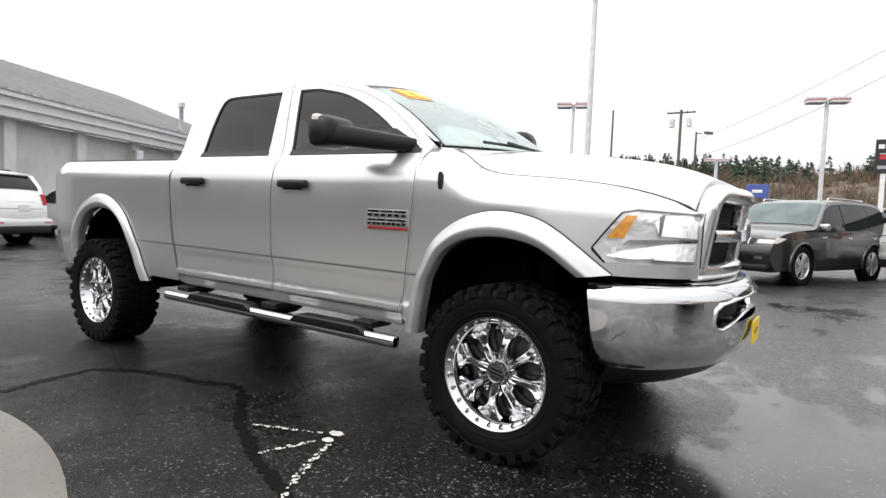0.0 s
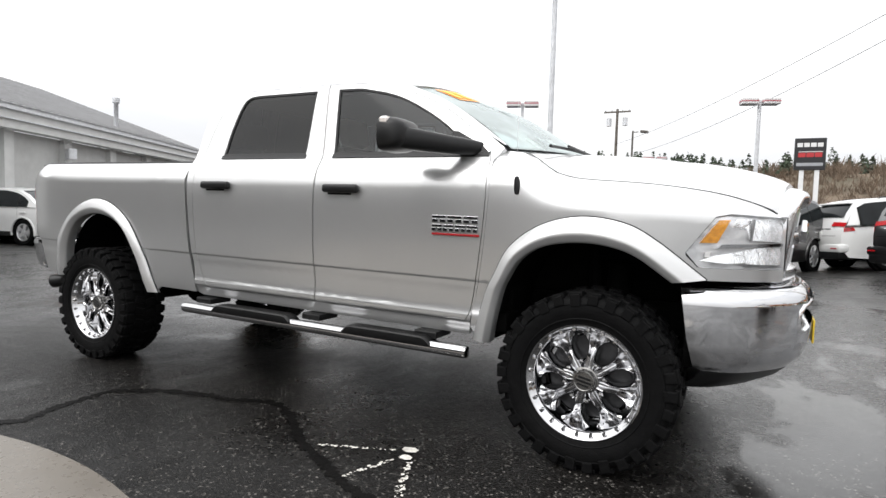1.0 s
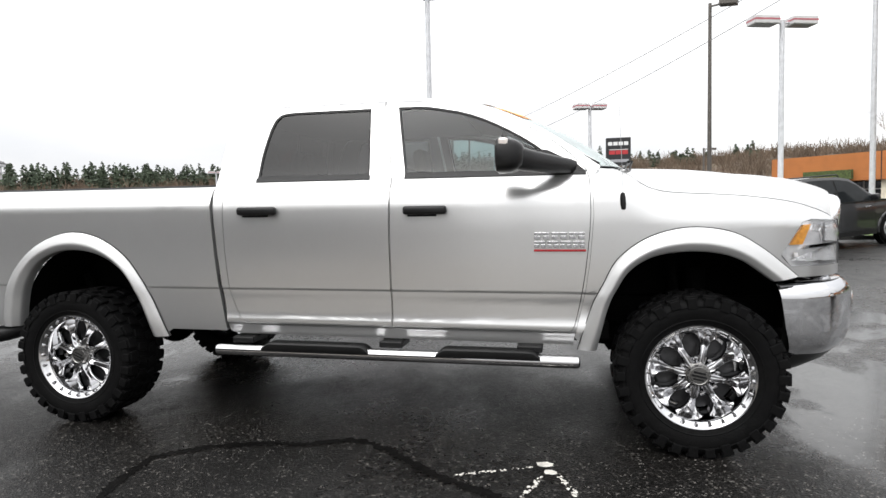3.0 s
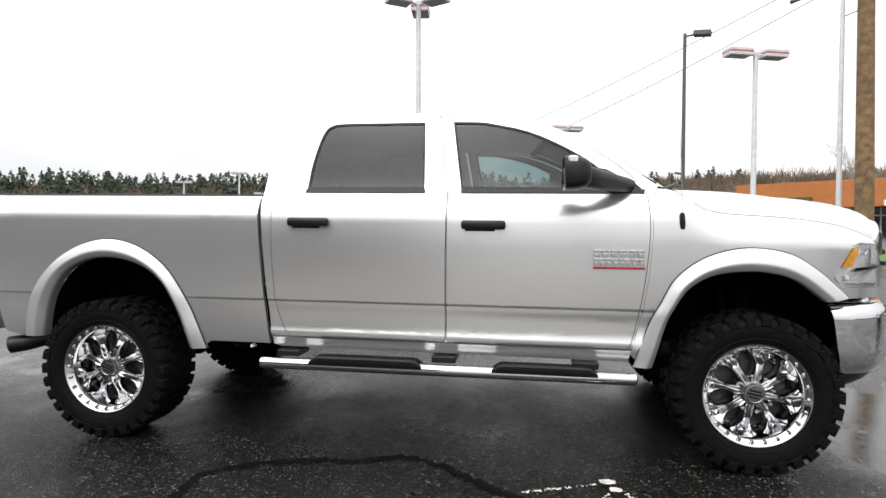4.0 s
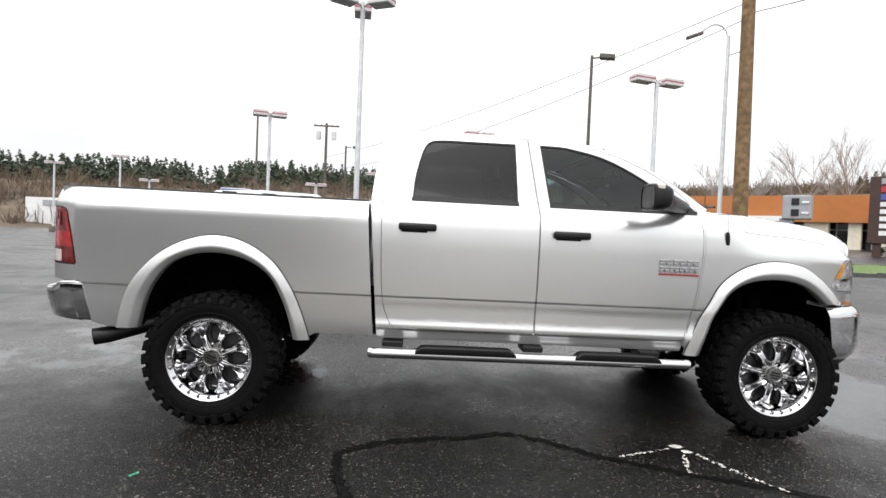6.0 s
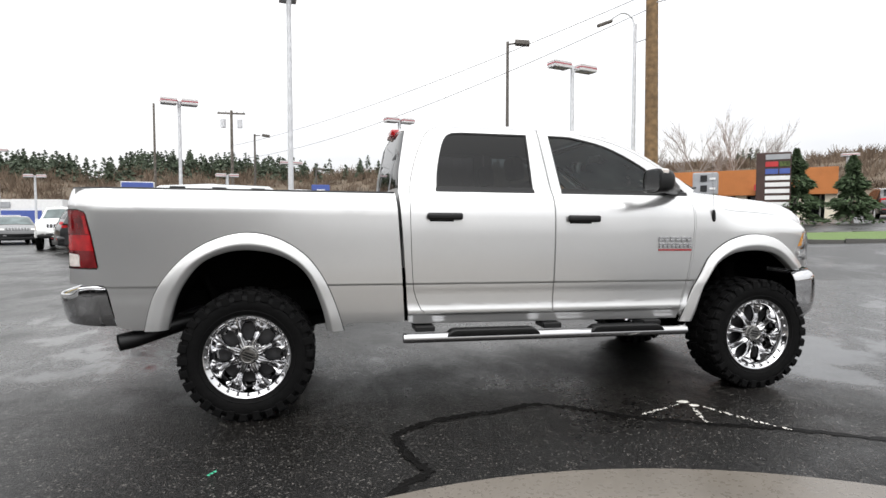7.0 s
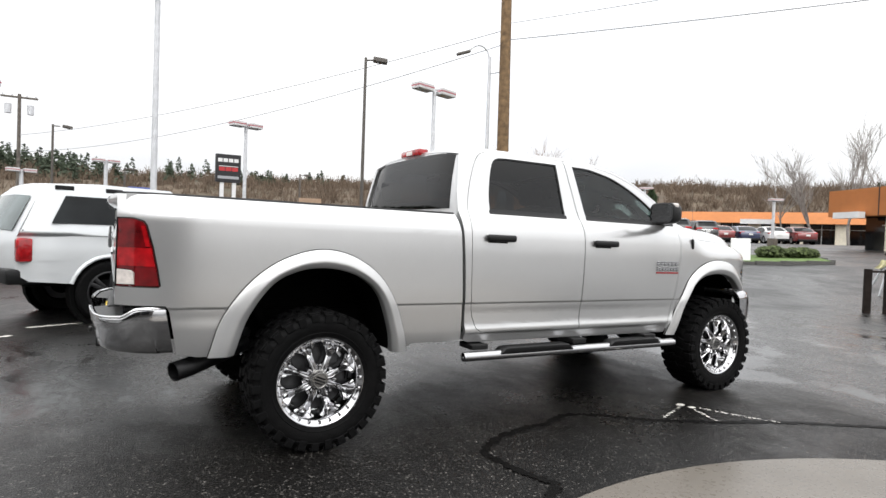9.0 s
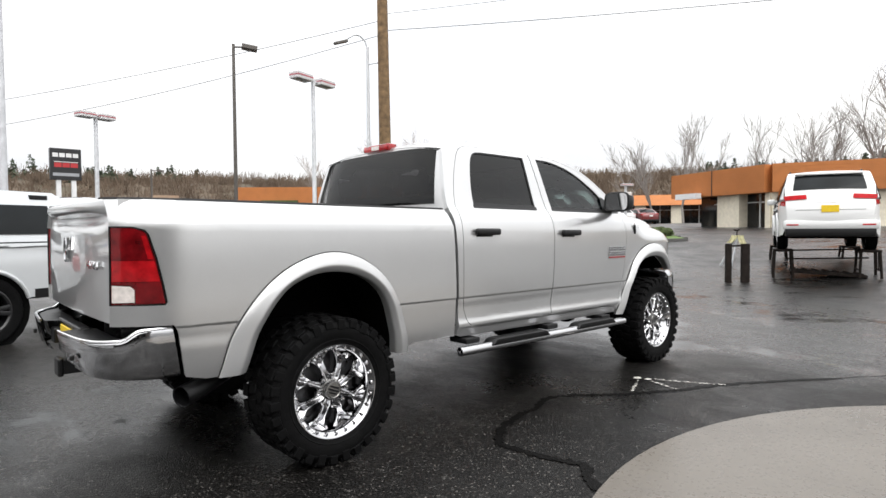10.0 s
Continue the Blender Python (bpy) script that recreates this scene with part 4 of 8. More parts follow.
def rounded(y0, y1, z0, z1, r, lean=0.0, r_top=None, n=4):
    out = []
    rt = r_top or r
    for cy, cz, a0, q in ((y1 - r, z0 + r, -90, r), (y1 - rt, z1 - rt, 0, rt), (y0 + rt, z1 - rt, 90, rt), (y0 + r, z0 + r, 180, r)):
        for k in range(n):
            a = radians(a0 + 90 * k / (n - 1))
            out.append((cy + q * math.cos(a), cz + q * math.sin(a)))
    return out


g_out = [(y * (1.02 - 0.07 * (z - 0.945) / 0.455), z) for y, z in rounded(-0.535, 0.535, 0.945, 1.385, 0.05, 0, 0.11, 7)]
holes = []
for s in (-1, 1):
    for z0, z1, w0, w1 in ((1.185, 1.315, 0.045, 0.43), (0.995, 1.125, 0.045, 0.42)):
        loop = rounded(w0, w1, z0, z1, 0.025)
        holes.append([(s * y, z) for y, z in (loop if s > 0 else loop[::-1])])
grille = panel("grille", g_out, on_grille, CHROME, truck, steps(-0.56, 0.56, 20), [1.0, 1.1, 1.2, 1.3, 1.36], holes, 0.05, "chrome crosshair grille with black honeycomb inserts")
panel("grille_backing", g_out, lambda y, z: (on_grille(y, z)[0] - 0.06, y, z), GAP, grille, steps(-0.5, 0.5, 8), [], [], 0.05)
# the thick rounded chrome hoop round the grille
dense = []
for p, q in zip(g_out, g_out[1:] + g_out[:1]):
    m = max(1, int(math.hypot(q[0] - p[0], q[1] - p[1]) / 0.05))
    dense += [(p[0] + (q[0] - p[0]) * k / m, p[1] + (q[1] - p[1]) * k / m) for k in range(m)]
rows = []
for off, dx in ((0.012, -0.16), (0.016, -0.06), (0.014, -0.015), (0.006, 0.012), (-0.012, 0.030), (-0.035, 0.036), (-0.058, 0.028), (-0.070, 0.010), (-0.075, -0.02)):
    rows.append([(on_grille(y, z)[0] + dx, y, z) for y, z in grown(dense, off)])
sheet("grille_hoop", rows, CHROME_WET, grille, "thick rounded chrome surround wet with rain", closed=True)
rows = []
for dz, dx in ((-0.034, -0.01), (-0.03, 0.012), (-0.015, 0.02), (0.012, 0.022), (0.026, 0.014), (0.03, -0.01)):
    rows.append([(on_grille(y, 1.155)[0] + dx, y, 1.155 + dz) for y in steps(-0.46, 0.46, 16)])
sheet("grille_crossbar", rows, CHROME_WET, grille)
for loop in holes:
    bm = bmesh.new()
    y0, y1 = min(p[0] for p in loop), max(p[0] for p in loop)
    z0, z1 = min(p[1] for p in loop), max(p[1] for p in loop)
    n = int((y1 - y0) / 0.035)
    for i in range(-5, n + 1):
        for d in (1, -1):
            pts = []
            for k in range(5):
                z = z0 + (z1 - z0) * k / 4
                y = y0 + (i + 0.5) * 0.035 + (z - z0 if d > 0 else (z1 - z)) * 0.9
                if y0 <= y <= y1:
                    pts.append((on_grille(y, z)[0] - 0.035, y, z))
            if len(pts) > 1:
                tube(bm, pts, 0.0045, 4, False)
    part("grille_mesh", bm, BLACK_TRIM, grille)
bm = bmesh.new()
lathe(bm, [(0.07, 0.0), (0.068, -0.02), (0.045, -0.03), (0.001, -0.032)], 6)
b = part("grille_emblem", bm, CHROME, grille, "plain chrome shield emblem", True)
b.matrix_basis = Matrix.Translation((2.785, 0, 1.19)) @ Matrix.Rotation(radians(90), 4, "Z")

BUMP_PLAN = curve_points([(2.29, -0.935), (2.42, -0.92), (2.56, -0.86), (2.68, -0.73), (2.785, -0.55), (2.835, -0.34), (2.860, 0.0), (2.835, 0.34), (2.785, 0.55), (2.68, 0.73), (2.56, 0.86), (2.42, 0.92), (2.29, 0.935)], 81)
BUMP_PROF = graph([(0.42, -0.19), (0.50, -0.10), (0.55, -0.06), (0.60, -0.022), (0.68, -0.004), (0.78, 0.0), (0.855, -0.002), (0.89, -0.014), (0.915, -0.036), (0.936, -0.075), (0.96, -0.13)])


def on_bumper(s, z):
    u = min(79.999, max(0.0, (s + 1) / 2 * 80))
    k = int(u)
    t = u - k
    a, b = Vector(BUMP_PLAN[k]), Vector(BUMP_PLAN[k + 1])
    p, d = a.lerp(b, t), (b - a).normalized()
    ways = [(Vector(BUMP_PLAN[min(80, q + 2)]) - Vector(BUMP_PLAN[max(0, q - 2)])).normalized() for q in (k, k + 1)]
    d = ways[0].lerp(ways[1], t).normalized()
    o = BUMP_PROF(z)
    return (p.x + d.y * o, p.y - d.x * o, z)


b_holes = [[(-0.352, 0.745), (-0.362, 0.775), (-0.352, 0.812), (-0.32, 0.838), (-0.2, 0.852), (0.0, 0.855), (0.2, 0.852), (0.32, 0.838), (0.352, 0.812), (0.362, 0.775), (0.352, 0.745), (0.31, 0.734), (0.25, 0.748), (-0.25, 0.748), (-0.31, 0.734)]]
b_out = [(-1.0, 0.925), (-0.985, 0.85), (-0.955, 0.70), (-0.91, 0.565), (-0.85, 0.55)] + [(s, 0.55) for s in (-0.6, -0.3, 0, 0.3, 0.6)] + [(0.85, 0.55), (0.91, 0.565), (0.955, 0.70), (0.985, 0.85), (1.0, 0.925)] + [(s, 0.936) for s in (0.9, 0.5, 0.2, -0.2, -0.5, -0.9)]
fb = panel("front_bumper", b_out, on_bumper, CHROME, truck, steps(-1, 1, 60), [0.57, 0.59, 0.61, 0.64, 0.68, 0.74, 0.8, 0.86, 0.89, 0.91, 0.92, 0.93], b_holes, 0.0, "chrome front bumper")
panel("bumper_opening", [(-0.5, 0.66), (0.5, 0.66), (0.5, 0.86), (-0.5, 0.86)], lambda s, z: (on_bumper(s, z)[0] - 0.09, on_bumper(s, z)[1] * 0.9, z), GAP, fb, steps(-0.5, 0.5, 14), [], [], 0)
lip = b_holes[0]
rows = []
for off, inset in ((0.020, 0.001), (0.012, -0.007), (0.004, -0.008), (0.0, -0.003), (-0.003, 0.012), (-0.004, 0.025)):
    ring = []
    mid = (0.0, 0.795)
    for u, z in lip:
        du = math.copysign(min(1.0, abs(u) * 3), u)
        q = (u + du * off * 0.75, z + (off if z > mid[1] else -off))
        p = Vector(on_bumper(*q))
        ring.append((p.x - inset, p.y * (1 - inset * 0.2), p.z))
    rows.append(ring)
sheet("opening_lip", rows, CHROME_WET, fb, "raised chrome lip round the opening", closed=True)
sheet("bumper_top", [[tuple(Vector(on_bumper(s, 0.928)) + Vector((0, 0, 0.006))), (on_bumper(s, 0.936)[0] - 0.045, on_bumper(s, 0.936)[1] * 0.97, 0.940), (on_bumper(s, 0.93)[0] - 0.09, on_bumper(s, 0.93)[1] * 0.93, 0.93)] for s in [-0.94 + 0.94 * i / 30 for i in range(61)]], CHROME, fb)
for side in (-1, 1):
    sheet("bumper_lining", [[(on_bumper(side * k, z)[0] - 0.014, on_bumper(side * k, z)[1] * 0.982, z) for z in (0.56, 0.65, 0.75, 0.85, 0.90, 0.918)] for k in steps(0.52, 0.965, 16)], DARK, fb)
va = [[on_bumper(s, 0.552), tuple(Vector(on_bumper(s, 0.52)) - Vector((0.03, 0, 0.02))), tuple(Vector(on_bumper(s, 0.50)) - Vector((0.10, 0, 0.045))), (2.3, on_bumper(s, 0.5)[1] * 0.75, 0.46)] for s in [-0.86 + 1.72 * i / 40 for i in range(41)]]
sheet("air_dam", va, BLACK_TRIM, truck, "black plastic air dam")
for y in (-0.26, 0.26):
    bm = bmesh.new()
    tube(bm, [(2.66, y - 0.04, 0.75), (2.77, y - 0.03, 0.75), (2.79, y, 0.748), (2.77, y + 0.03, 0.75), (2.66, y + 0.04, 0.75)], 0.012, 8)
    part("tow_hook", bm, STEEL, fb, "", True)
bm = bmesh.new()
box(bm, 2.866, 2.875, -0.06, 0.20, 0.595, 0.72, 0.003)
pl = part("number_plate", bm, YELLOW, truck, "yellow dealer plate card on the front bumper")
for i in range(4):
    bm = bmesh.new()
    box(bm, 2.874, 2.8765, -0.01 + i * 0.04, 0.002 + i * 0.04, 0.648, 0.672)
    part("plate_bar", bm, BADGE_DARK, pl)

# ---- tailgate and rear bumper ----
TG_X = graph([(0.89, -3.018), (1.0, -3.026), (1.15, -3.036), (1.32, -3.026), (1.375, -3.004), (1.40, -2.988), (1.42, -2.996), (1.436, -3.04), (1.46, -3.066), (1.49, -3.06), (1.505, -3.035)])


def on_gate(y, z):
    k = 0.75 * min(1.0, max(0.0, (abs(y) - 0.45) / 0.32))
    k = k * k * (3 - 2 * k)
    return (TG_X(z) * (1 - k) + (-3.024 + 0.05 * max(0.0, z - 1.3)) * k + 0.022 * (abs(y) / 0.78) ** 3, y, z)


gz = [0.95, 1.0, 1.08, 1.15, 1.25, 1.32, 1.36, 1.385, 1.395, 1.405, 1.412, 1.42, 1.43, 1.445, 1.46, 1.475, 1.49, 1.5]
gate = panel("tailgate", [(-0.785, 0.895), (0.785, 0.895), (0.785, 1.39), (0.768, 1.44), (0.733, 1.48), (0.704, 1.503), (-0.704, 1.503), (-0.733, 1.48), (-0.768, 1.44), (-0.785, 1.39)], on_gate, SILVER, truck, steps(-0.86, 0.86, 16), gz, [], 0.05, "silver tailgate", flip=True)
sheet("gate_top", [[(on_gate(y, 1.5)[0] + 0.004, y, 1.502), (-2.985, y, 1.511), (-2.95, y, 1.50), (-2.95, y, 0.98)] for y in (-0.704, -0.6, -0.4, 0, 0.4, 0.6, 0.704)], SILVER, gate)
bm = bmesh.new()
lathe(bm, [(0.085, 0.0), (0.085, -0.012), (0.07, -0.018), (0.06, -0.012), (0.001, -0.014)], 6)
b = part("gate_emblem", bm, CHROME, gate, "plain chrome shield emblem", True)
b.matrix_basis = Matrix.Translation((-3.035, 0, 1.24)) @ Matrix.Rotation(radians(-90), 4, "Z") @ Matrix.Diagonal((0.6, 1, 0.95, 1))


def lettering(name, text, size, depth, m, mats, parent, label=""):
    """Raised letters as a mesh."""
    cu = bpy.data.curves.new(name, "FONT")
    cu.body, cu.size, cu.extrude, cu.align_x, cu.align_y = text, size, depth, "CENTER", "CENTER"
    tmp = new("tmp", cu)
    me = bpy.data.meshes.new_from_object(tmp.evaluated_get(bpy.context.evaluated_depsgraph_get()))
    bpy.data.objects.remove(tmp)
    me.materials.clear()
    ob = link_mesh(name, me, mats, parent, label)
    ob.matrix_basis = m
    return ob


lettering("drive_badge", "4X4", 0.10, 0.004, Matrix.Translation((-3.03, -0.56, 1.17)) @ Euler((radians(90), 0, radians(-90))).to_matrix().to_4x4() @ Matrix.Diagonal((1.25, 0.6, 1, 1)), CHROME, gate, "chrome 4X4 badge")

RB_PLAN = curve_points([(-2.765, -0.918), (-2.85, -0.918), (-2.95, -0.89), (-3.055, -0.80), (-3.105, -0.66), (-3.13, -0.40), (-3.135, -0.28)], 30)
for s in (-1, 1):
    top = graph([(0.0, 0.868), (0.16, 0.868), (0.27, 0.862), (0.38, 0.818), (0.55, 0.812), (1.0, 0.812)])
    rows = []
    for i, (x, y) in enumerate(RB_PLAN):
        k = i / 29
        zt, zb = top(k), 0.609 + 0.02 * k
        nx, ny = (0, -1) if i < 4 else ((-1, 0) if i > 20 else (-0.7, -0.7))
        row = []
        for v, o in ((0.0, -0.07), (0.03, -0.05), (0.08, -0.036), (0.35, -0.018), (0.7, -0.002), (0.93, 0.006), (0.975, 0.002), (1.0, -0.012)):
            row.append((x + nx * o + 0.2 * (zt - zb) * (1 - v) * max(0.0, 1 - k * 6), -s * -(y + ny * o) if s < 0 else -(y + ny * o), zb + (zt - zb) * v))
        rows.append(row)
    rows = [[(x, (y if s < 0 else abs(y)) if s > 0 else -abs(y), z) for x, y, z in r] for r in rows]
    rb = sheet("rear_bumper", rows, CHROME, truck, "chrome step bumper half with a black step pad")
    rows = []
    for i, (x, y) in enumerate(RB_PLAN):
        k = i / 29
        zt = top(k)
        rows.append([(x + 0.02, s * (abs(y) - 0.02), zt - 0.003), (max(x + 0.10, -3.01) if k > 0.2 else x, s * min(abs(y) - 0.10, 0.80), zt - 0.003), (-2.96, s * min(abs(y), 0.78), zt)])
    sheet("step_pad", rows, BLACK_TRIM, rb, "black ribbed step pad")
    bm = bmesh.new()
    box(bm, -3.135, -3.115, s * 0.55 - 0.014, s * 0.55 + 0.014, 0.70, 0.73, 0.006)
    part("parking_sensor", bm, BADGE_DARK, rb)
    # the bright rolled top edge
    bm = bmesh.new()
    tube(bm, [(x, s * (abs(y) - 0.008), top(i / 29) + 0.001) for i, (x, y) in enumerate(RB_PLAN)], 0.009, 8)
    part("bumper_edge", bm, CHROME_WET, rb, "", True)
bm = bmesh.new()
box(bm, -3.045, -2.98, -0.285, 0.285, 0.62, 0.82, 0.012)
mid = part("plate_recess", bm, BLACK_TRIM, truck, "black centre of the rear bumper")
bm = bmesh.new()
box(bm, -3.055, -3.045, -0.16, 0.16, 0.665, 0.795, 0.003)
pl = part("rear_plate", bm, YELLOW, mid, "yellow dealer plate card")
bm = bmesh.new()
box(bm, -3.09, -2.9, -0.045, 0.045, 0.53, 0.615, 0.008)
box(bm, -3.105, -3.075, -0.058, 0.058, 0.52, 0.625, 0.01)
part("tow_hitch", bm, BLACK_TRIM, truck, "black tow hitch receiver")
bm = bmesh.new()
box(bm, -3.085, -3.03, 0.17, 0.27, 0.68, 0.77, 0.008)
part("trailer_socket", bm, BLACK_TRIM, truck, "black trailer socket")


# ---- wheels ----
def wheel_meshes():
    out = {}
    bm = bmesh.new()
    prof = [(0.245, -0.118), (0.268, -0.143), (0.285, -0.150), (0.312, -0.161), (0.348, -0.167), (0.380, -0.163), (0.402, -0.150), (0.411, -0.132), (0.414, -0.08), (0.415, 0.0)]
    prof = prof + [(r, -h) for r, h in prof[-2::-1]]
    lathe(bm, prof, 72)
    # raised ring and bars on the side wall
    for r in (0.303, 0.372):
        lathe(bm, [(r - 0.004, -0.158 if r < 0.35 else -0.1625), (r, -0.168 if r > 0.35 else -0.162), (r + 0.004, -0.160)], 72)
    out["tyre"] = bm
    bm = bmesh.new()
    n = 30
    for k in range(n):
        a = 2 * math.pi * k / n
        turn = Matrix.Rotation(a, 4, "Y")
        half = Matrix.Rotation(a + math.pi / n, 4, "Y")
        long = 0.012 if k % 2 else 0.0
        for s, t in ((-1, turn), (1, half)):
            y0, y1 = sorted((s * 0.092, s * (0.152 + long * 0.3)))
            box(bm, 0.405, 0.429, y0, y1, -0.032, 0.032, 0.004, t)
            y0, y1 = sorted((s * 0.150, s * 0.1705))
            box(bm, 0.372 - long, 0.419, y0, y1, -0.024, 0.024, 0.004, t)
            y0, y1 = sorted((s * 0.008, s * 0.08))
            box(bm, 0.409, 0.428, y0, y1, -0.026, 0.026, 0.004, t @ Matrix.Rotation(0.08 * s, 4, "Y") @ Matrix.Rotation(radians(14 * s), 4, "X"))
    out["tread"] = bm
    bm = bmesh.new()
    lathe(bm, [(0.240, 0.145), (0.228, 0.11), (0.214, -0.02), (0.218, -0.06), (0.226, -0.080), (0.234, -0.098), (0.240, -0.122), (0.250, -0.134), (0.262, -0.139), (0.266, -0.150), (0.274, -0.152), (0.279, -0.142), (0.272, -0.125)], 72)
    out["rim"] = bm
    bm = bmesh.new()
    y0 = graph([(0.055, -0.090), (0.09, -0.092), (0.13, -0.088), (0.17, -0.079), (0.21, -0.074), (0.252, -0.082)])
    hw = graph([(0.055, 0.0215), (0.085, 0.029), (0.105, 0.025), (0.13, 0.0225), (0.16, 0.024), (0.185, 0.032), (0.205, 0.046), (0.222, 0.066), (0.240, 0.088), (0.252, 0.0975)])
    sec = [(-1.0, 0.055), (-1.0, 0.016), (-0.9, -0.004), (-0.72, -0.012), (-0.5, -0.004), (-0.25, 0.018), (0.0, 0.022), (0.25, 0.018), (0.5, -0.004), (0.72, -0.012), (0.9, -0.004), (1.0, 0.016), (1.0, 0.055)]
    rs = [0.055, 0.075, 0.09, 0.105, 0.12, 0.135, 0.15, 0.165, 0.18, 0.193, 0.204, 0.213, 0.222, 0.235, 0.252]
    shrink = lambda r: r if r < 0.1 else 0.1 + (r - 0.1) * 0.85
    grid = [[bm.verts.new((shrink(r), y0(r) + d * (0.5 + 0.5 * min(1, (r - 0.05) / 0.1) + (0.9 * max(0.0, min(1.0, (r - 0.165) / 0.04)) if abs(k) < 0.4 else 0.0)), k * hw(r) * shrink(r) / r)) for k, d in sec] for r in rs]
    for p, q in zip(grid, grid[1:]):
        for i in range(len(sec) - 1):
            bm.faces.new((p[i], p[i + 1], q[i + 1], q[i]))
    out["spoke"] = bm
    bm = bmesh.new()
    lathe(bm, [(0.066, -0.03), (0.066, -0.085), (0.062, -0.098), (0.057, -0.100), (0.055, -0.116), (0.051, -0.123), (0.045, -0.124), (0.042, -0.121), (0.001, -0.1215)], 36)
    out["centre_cap"] = bm
    bm = bmesh.new()
    lathe(bm, [(0.0135, -0.08), (0.0135, -0.112), (0.009, -0.119), (0.001, -0.120)], 6)
    out["lug_nut"] = bm
    bm = bmesh.new()
    lathe(bm, [(0.011, -0.120), (0.011, -0.143), (0.008, -0.148), (0.001, -0.1485)], 6)
    out["rim_bolt"] = bm
    bm = bmesh.new()
    lathe(bm, [(0.20, 0.10), (0.20, -0.005), (0.165, -0.012), (0.06, -0.012), (0.05, -0.03), (0.001, -0.03)], 32)
    out["brake_disc"] = bm
    return out


WHEEL_Y = 0.875


def make_wheel(nm):
    parts_w = wheel_meshes()
    hub = new(nm)
    hub.parent = truck
    tyre = part("tyre", parts_w["tyre"], RUBBER, hub, "chunky black mud-terrain tyre", True, 50)
    part("tread", parts_w["tread"], RUBBER, hub, "deep blocky tread")
    rim = part("rim", parts_w["rim"], WHEEL_CHROME, hub, "polished chrome rim", True, 60)
    spoke = part("spoke", parts_w["spoke"], WHEEL_CHROME, hub, "", True, 70)
    for k in range(1, 8):
        s2 = spoke.copy()
        scene.collection.objects.link(s2)
        s2.matrix_basis = Matrix.Rotation(2 * math.pi * k / 8, 4, "Y")
    spoke.matrix_basis = Matrix.Identity(4)
    part("centre_cap", parts_w["centre_cap"], material_cap, hub, "brushed metal centre cap", True, 40)
    bm = bmesh.new()
    for z0, z1, w in ((0.010, 0.022, 0.030), (-0.008, 0.004, 0.038), (-0.024, -0.014, 0.026)):
        box(bm, -w, w, -0.1235, -0.120, z0, z1, 0.001)
    part("cap_emblem", bm, BLACK_TRIM, hub, "dark emblem bars on the cap")
    nut = part("lug_nut", parts_w["lug_nut"], WHEEL_CHROME, hub)
    for k in range(8):
        o = nut if k == 0 else nut.copy()
        if k:
            scene.collection.objects.link(o)
        a = 2 * math.pi * (k + 0.5) / 8
        o.matrix_basis = Matrix.Translation((0.096 * math.cos(a), 0, 0.096 * math.sin(a)))
    bolt = part("rim_bolt", parts_w["rim_bolt"], WHEEL_CHROME, hub)
    for k in range(24):
        o = bolt if k == 0 else bolt.copy()
        if k:
            scene.collection.objects.link(o)
        a = 2 * math.pi * (k + 0.5) / 24
        o.matrix_basis = Matrix.Translation((0.2525 * math.cos(a), 0, 0.2525 * math.sin(a)))
    part("brake_disc", parts_w["brake_disc"], STEEL, hub, "", True)
    return hub


material_cap = material("brushed_cap", (0.30, 0.295, 0.285), 0.24, 1.0, vary=0.1, scale=40)
w1 = make_wheel("wheel")
w1.matrix_basis = Matrix.Translation((1.896, -WHEEL_Y, 0.448)) @ Matrix.Rotation(radians(11), 4, "Y")
for x, s, a in ((-1.896, -1, 22), (1.896, 1, 5), (-1.896, 1, 31)):
    base = Matrix.Translation((x, s * WHEEL_Y, 0.448 if x > 0 else 0.415)) @ (Matrix.Rotation(math.pi, 4, "Z") if s > 0 else Matrix.Identity(4)) @ Matrix.Rotation(radians(a), 4, "Y")
    copy_thing(w1, base)

